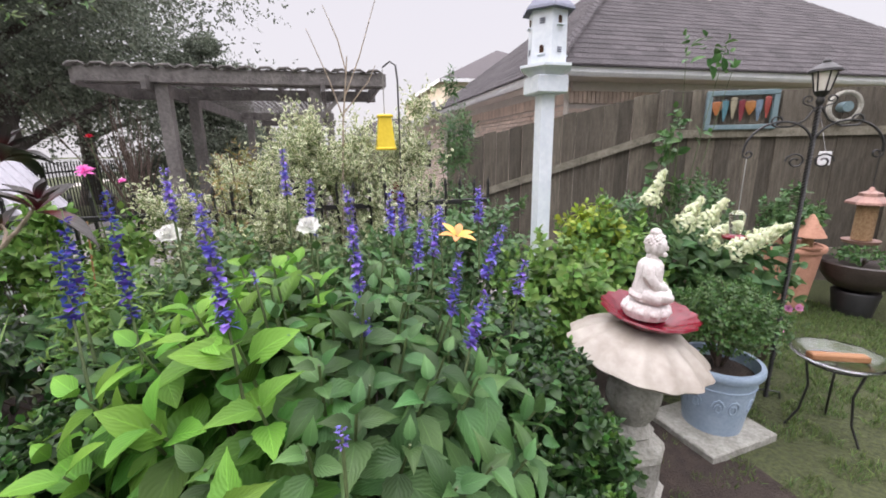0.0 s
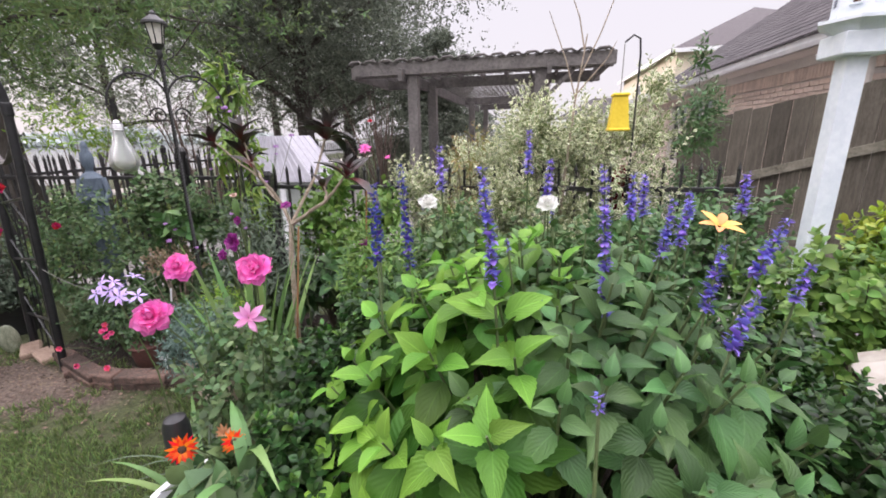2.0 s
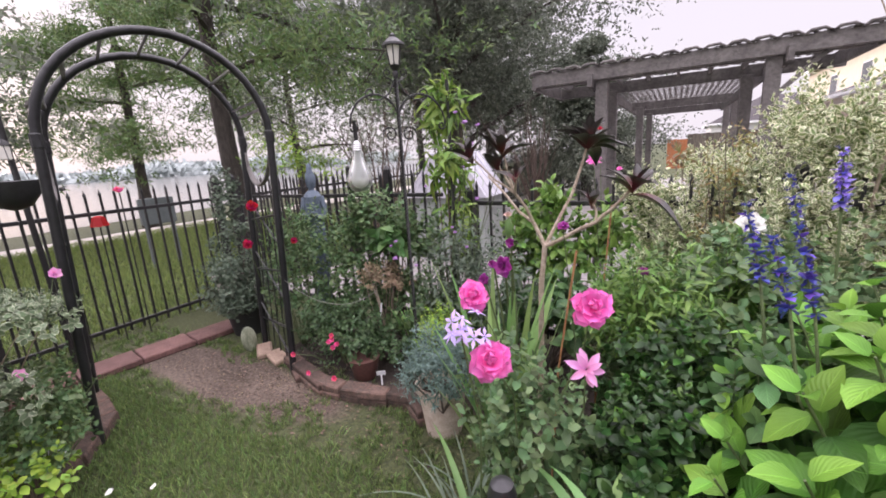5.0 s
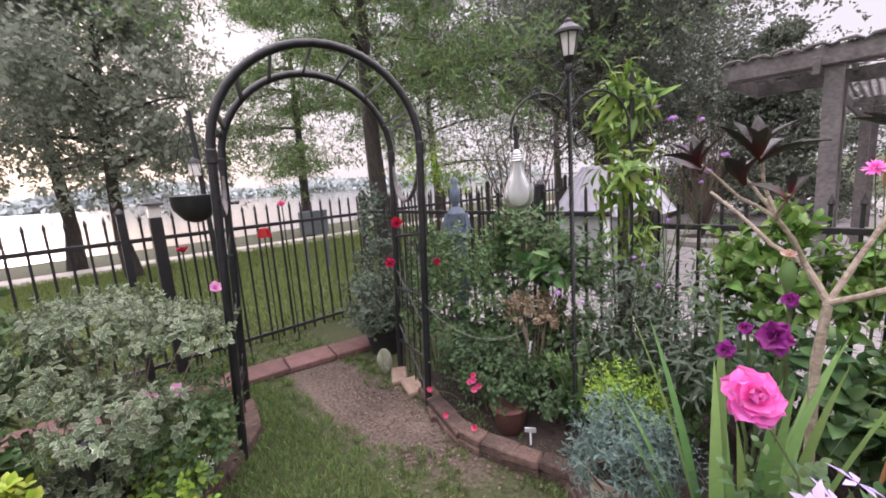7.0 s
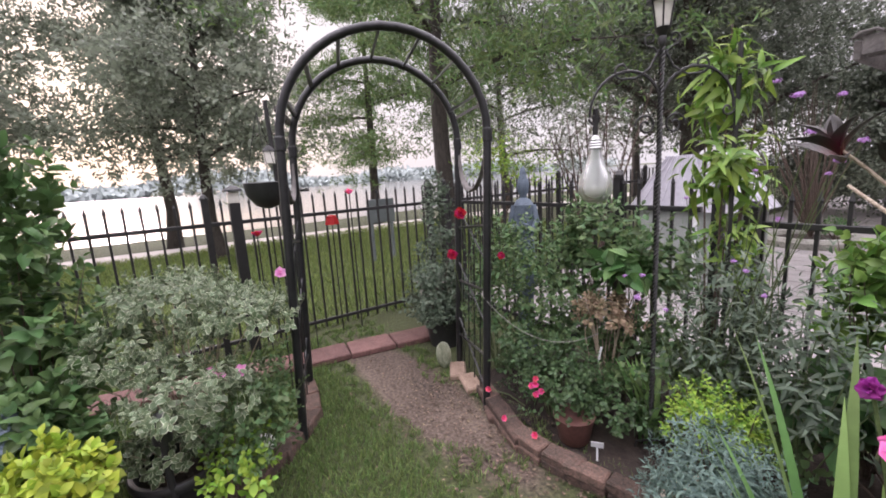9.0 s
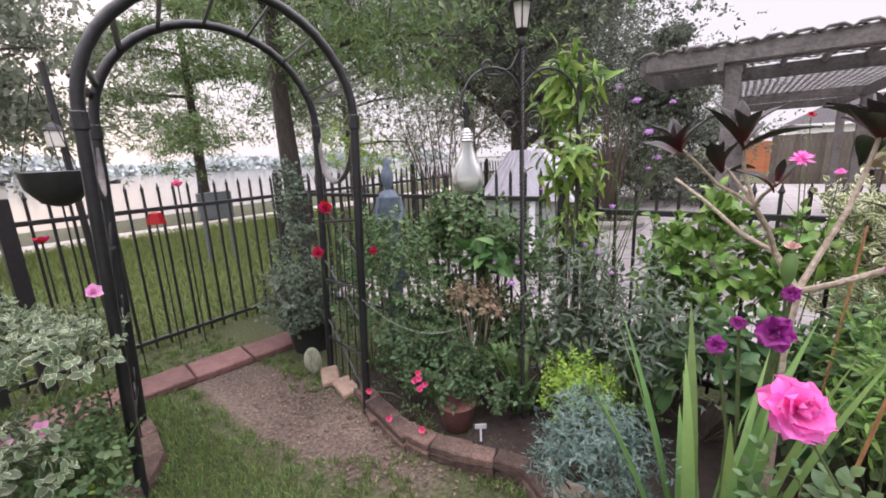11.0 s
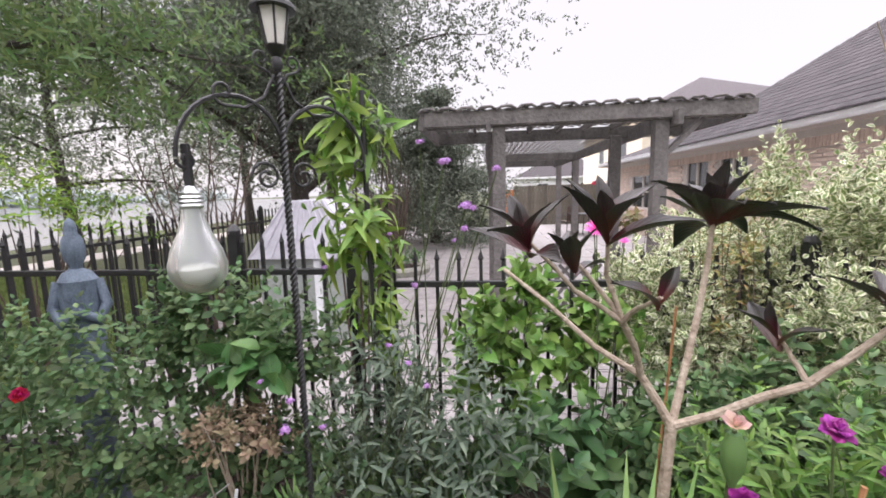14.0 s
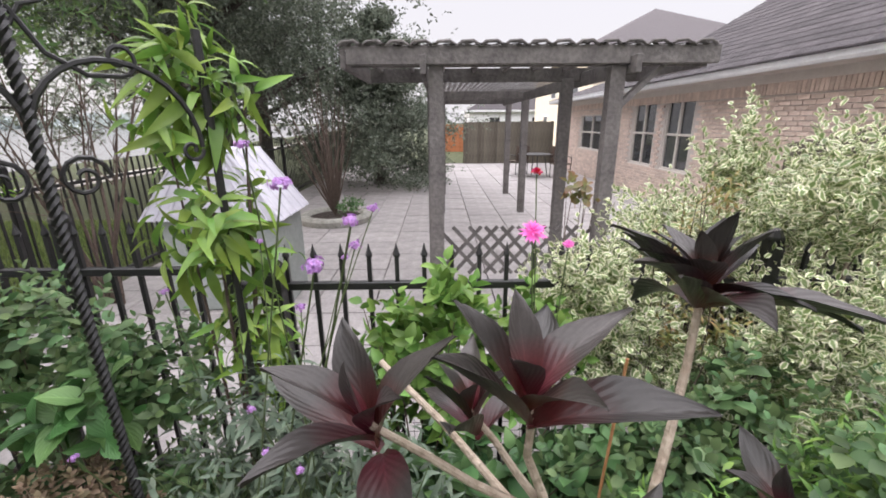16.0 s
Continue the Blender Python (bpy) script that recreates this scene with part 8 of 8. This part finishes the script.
part("panel", Geo().box(0.06, 0.52, 0.42, pose(0, 0, 0.92), 0.01), M_SIGN, sgn)
for s in (-1, 1):
    part("leg", Geo().box(0.05, 0.05, 0.72, pose(0, s * 0.2, 0.36), 0.005), M_SIGN, sgn)
mv = solo("morning_vine", Geo().tube([(-3.24 + 0.6 * u, 1.83 + 0.3 * u, 0.76 - 0.75 * u + 0.6 * u * u) for u in np.linspace(0, 1, 12)], 0.0022, 5), M_STRING, "pale garden cord sagging from the arch", "cord")

# ---- patio beyond the fence ----
rg = thing("planter_ring", (-3.5, 8.8, 0.04), "round concrete planter ring on the patio", "planter")
part("ring", Geo().lathe([(0.42, 0), (0.62, 0.0), (0.64, 0.1), (0.6, 0.15), (0.5, 0.15), (0.46, 0.1), (0.42, 0.05)], 36), M_CONCRETE, rg, smooth=True)
part("soil", Geo().lathe([(0.48, 0.09), (0.02, 0.11)], 24), M_SOIL, rg)
bs = thing("bare_shrub", (-3.5, 8.8, 0.14), "tall leafless many-stemmed shrub in the planter ring", "shrub")
rng = np.random.default_rng(9)
for _ in range(46):
    g = Geo()
    stems_to(g, rng, (0, 0, 0), [(rng.normal(0, 0.4), rng.normal(0, 0.35), rng.uniform(1.2, 2.5))], 0.016, 0.003, 0.25, 6)
    part("stem", g, M_DARKTWIG, bs, smooth=True)
shrub("low_growth", (-3.2, 8.7, 0.14), "low green growth at the foot of the bare shrub", "plant", [(0, 0, 0.2, 0.3, 0.3, 0.2, 60)], 0.06, M_VIBURNUM, T_OVAL, 6, 0.02, 6, seed=58)
# bare twiggy crape myrtle outside the fence, west of the lamp post
bm2 = thing("bare_twiggy_tree", (-4.9, 5.2, 0), "bare twiggy small tree beyond the fence", "tree")
for k in range(9):
    g = Geo()
    tip = np.array([rng.normal(0, 0.55), rng.normal(0, 0.5), rng.uniform(1.7, 2.6)])
    stems_to(g, rng, (rng.normal(0, 0.05), rng.normal(0, 0.05), 0), [tip], 0.02, 0.005, 0.1, 6)
    for _ in range(9):
        u = rng.uniform(0.45, 1)
        stems_to(g, rng, tip * u, [tip * u + np.array([rng.normal(0, 0.25), rng.normal(0, 0.25), rng.uniform(0.1, 0.5)])], 0.006, 0.0015, 0.03, 4, 4)
    part("branch", g, M_DARKTWIG, bm2, smooth=True)
shrub("yellow_green_tree", (-5.9, 4.2, 0), "young tree with yellow-green leaves beyond the fence", "tree", [(0, 0, 1.6, 0.6, 0.6, 0.6, 120), (0.3, 0.5, 1.4, 0.5, 0.5, 0.5, 80)], 0.09, M_CHART, T_LANCE, 6, 0.03, 16, 0.012, seed=59)

sh = thing("storage_shed", (-3.62, 5.35, 0.04), "small grey-green storage box with a pale ribbed roof", "shed")
part("body", Geo().box(1.1, 0.66, 0.92, pose(0, 0, 0.46), 0.02), M_SHED, sh)
part("door_edge", Geo().box(0.07, 0.03, 0.88, pose(0.1, -0.34, 0.45), 0.005), M_WHITE, sh, "white door edge")
part("roof_core", Geo().add([(-0.63, -0.4, 0.9), (0.63, -0.4, 0.9), (0.63, 0.4, 0.9), (-0.63, 0.4, 0.9), (-0.2, -0.34, 1.5), (0.2, -0.34, 1.5), (0.2, 0.34, 1.5), (-0.2, 0.34, 1.5)], [(3, 2, 1, 0), (4, 5, 6, 7), (0, 1, 5, 4), (1, 2, 6, 5), (2, 3, 7, 6), (3, 0, 4, 7)]), M_COVER, sh, "pale lilac-white ribbed roof")
for i in range(11):
    u = i / 10 - 0.5
    part("roof_rib", Geo().tube([(u * 1.24, -0.405, 0.9), (u * 0.4, -0.345, 1.495)], 0.012, 5), M_COVER, sh)
for s2 in (-1, 1):
    for i in range(5):
        y = (i / 4 - 0.5) * 0.7
        part("roof_rib", Geo().tube([(s2 * 0.635, y, 0.9), (s2 * 0.205, y * 0.9, 1.5)], 0.012, 5), M_COVER, sh)


def patio_chair(at, turn):
    ob = thing("patio_chair", at, "dark metal patio chair far down the patio", "chair", "patio chairs")
    ob.rotation_euler = (0, 0, radians(turn))
    part("seat", Geo().box(0.48, 0.48, 0.03, pose(0, 0, 0.43), 0.01), M_DARKTWIG, ob)
    part("backrest", Geo().box(0.48, 0.03, 0.5, pose(0, 0.24, 0.7, -8, 0, 0), 0.01), M_DARKTWIG, ob)
    for x in (-0.22, 0.22):
        for y in (-0.22, 0.22):
            part("leg", Geo().tube([(x, y, 0), (x, y, 0.43)], 0.014, 6), M_BLACK, ob)
        part("armrest", Geo().tube([(x * 1.1, -0.22, 0.43), (x * 1.1, -0.2, 0.64), (x * 1.1, 0.24, 0.64)], 0.014, 6), M_BLACK, ob)
    return ob


patio_chair((2.25, 14.6, 0.04), 20)
patio_chair((1.1, 15.6, 0.04), 200)
tb = thing("patio_table", (1.5, 14.9, 0.04), "dark round metal patio table", "table")
part("tabletop", Geo().lathe([(0.02, 0.7), (0.55, 0.7), (0.56, 0.72), (0.02, 0.73)], 28), M_BLACK, tb)
for k in range(4):
    part("leg", Geo().tube([(0.42 * math.cos(k * 1.57), 0.42 * math.sin(k * 1.57), 0), (0.3 * math.cos(k * 1.57), 0.3 * math.sin(k * 1.57), 0.7)], 0.016, 6), M_BLACK, tb)
shrub("low_juniper", (-2.3, 12.2, 0), "low dark juniper beside the patio", "shrub", [(0, 0, 0.3, 0.9, 0.6, 0.35, 160)], 0.1, M_OAKLEAF, T_LANCE, 7, 0.03, 8, seed=61)

# ---- grass ----
M_LAWN = leafy("mown_lawn_blade", (0.125, 0.18, 0.05), (0.2, 0.27, 0.078), rough=0.6, vary=0.3, hue=0.02, mottled=0)
M_GRASS = leafy("grass_blade", (0.066, 0.12, 0.032), (0.17, 0.25, 0.075), rough=0.6, vary=0.55, hue=0.03, mottled=0)
rng = np.random.default_rng(77)
T_GRASS = blade(3, 0.045, 0.3, 0.35, 0, 1, 0.035)


def grass(name, x0, y0, x1, y1, n, h, label, keep, material=None):
    P = np.stack([rng.uniform(x0, x1, n), rng.uniform(y0, y1, n), np.zeros(n)], 1)
    P = P[np.array([keep(x, y) for x, y, _ in P])]
    k = len(P)
    Y = np.stack([rng.normal(0, 0.45, k), rng.normal(0, 0.45, k), np.ones(k)], 1)
    ob = part(name, leaves(name, T_GRASS, P, Y, rng.normal(0, 1, (k, 3)) * np.array([1, 1, 0.1]), rng.uniform(0.5, 1.2, k) * h, material or M_GRASS), None)
    return tagged(ob, label, "grass", kind="stuff")


def lawn_keep(x, y):
    e = ((x + 3.75) / 1.2) ** 2 + ((y - 1.6) / 0.27) ** 2
    bare = e + 0.9 * noise.noise(Vector((x * 2.2, y * 2.2, 3))) < 0.75
    sparse = (e < 2.2 or y > 1.3) and noise.noise(Vector((x * 13, y * 13, 1))) < 0.02
    paver = abs(x + 4.58 - 0.172 * (y - 2.06)) < 0.17
    return not bare and not sparse and not paver


grass("grass", -5.3, -1.2, -0.9, 2.0, 150000, 0.046, "short trodden lawn grass", lawn_keep)
grass("grass", 0.9, 0.2, 4.4, 3.2, 80000, 0.04, "short thin lawn grass round the birdbaths", lambda x, y: not (1.6 < x < 2.1 and 1.3 < y < 1.74) and noise.noise(Vector((x * 7, y * 7, 5))) > 0.5 - 0.32 * (x - 0.9))
grass("grass", -13, -3, -5.4, 9, 110000, 0.1, "mown lawn between fence and lake", lambda x, y: True, M_LAWN)
M_LITTER = leafy("dry_leaf_litter", (0.05, 0.033, 0.024), (0.2, 0.145, 0.1), rough=0.8, vary=0.7, through_light=0)
n = 2600
P = np.stack([rng.normal(-3.2, 0.75, n), rng.normal(1.68, 0.22, n), rng.uniform(0.006, 0.024, n)], 1)
lit = part("leaf_litter", leaves("leaf_litter", T_TINY, P, rng.normal(0, 1, (n, 3)) * np.array([1, 1, 0.15]), np.tile([0, 0, 1.0], (n, 1)) + rng.normal(0, 0.3, (n, 3)), rng.uniform(0.007, 0.028, n), M_LITTER), None)
tagged(lit, "scattered dry leaf litter on the bare earth", "leaf litter", kind="stuff")
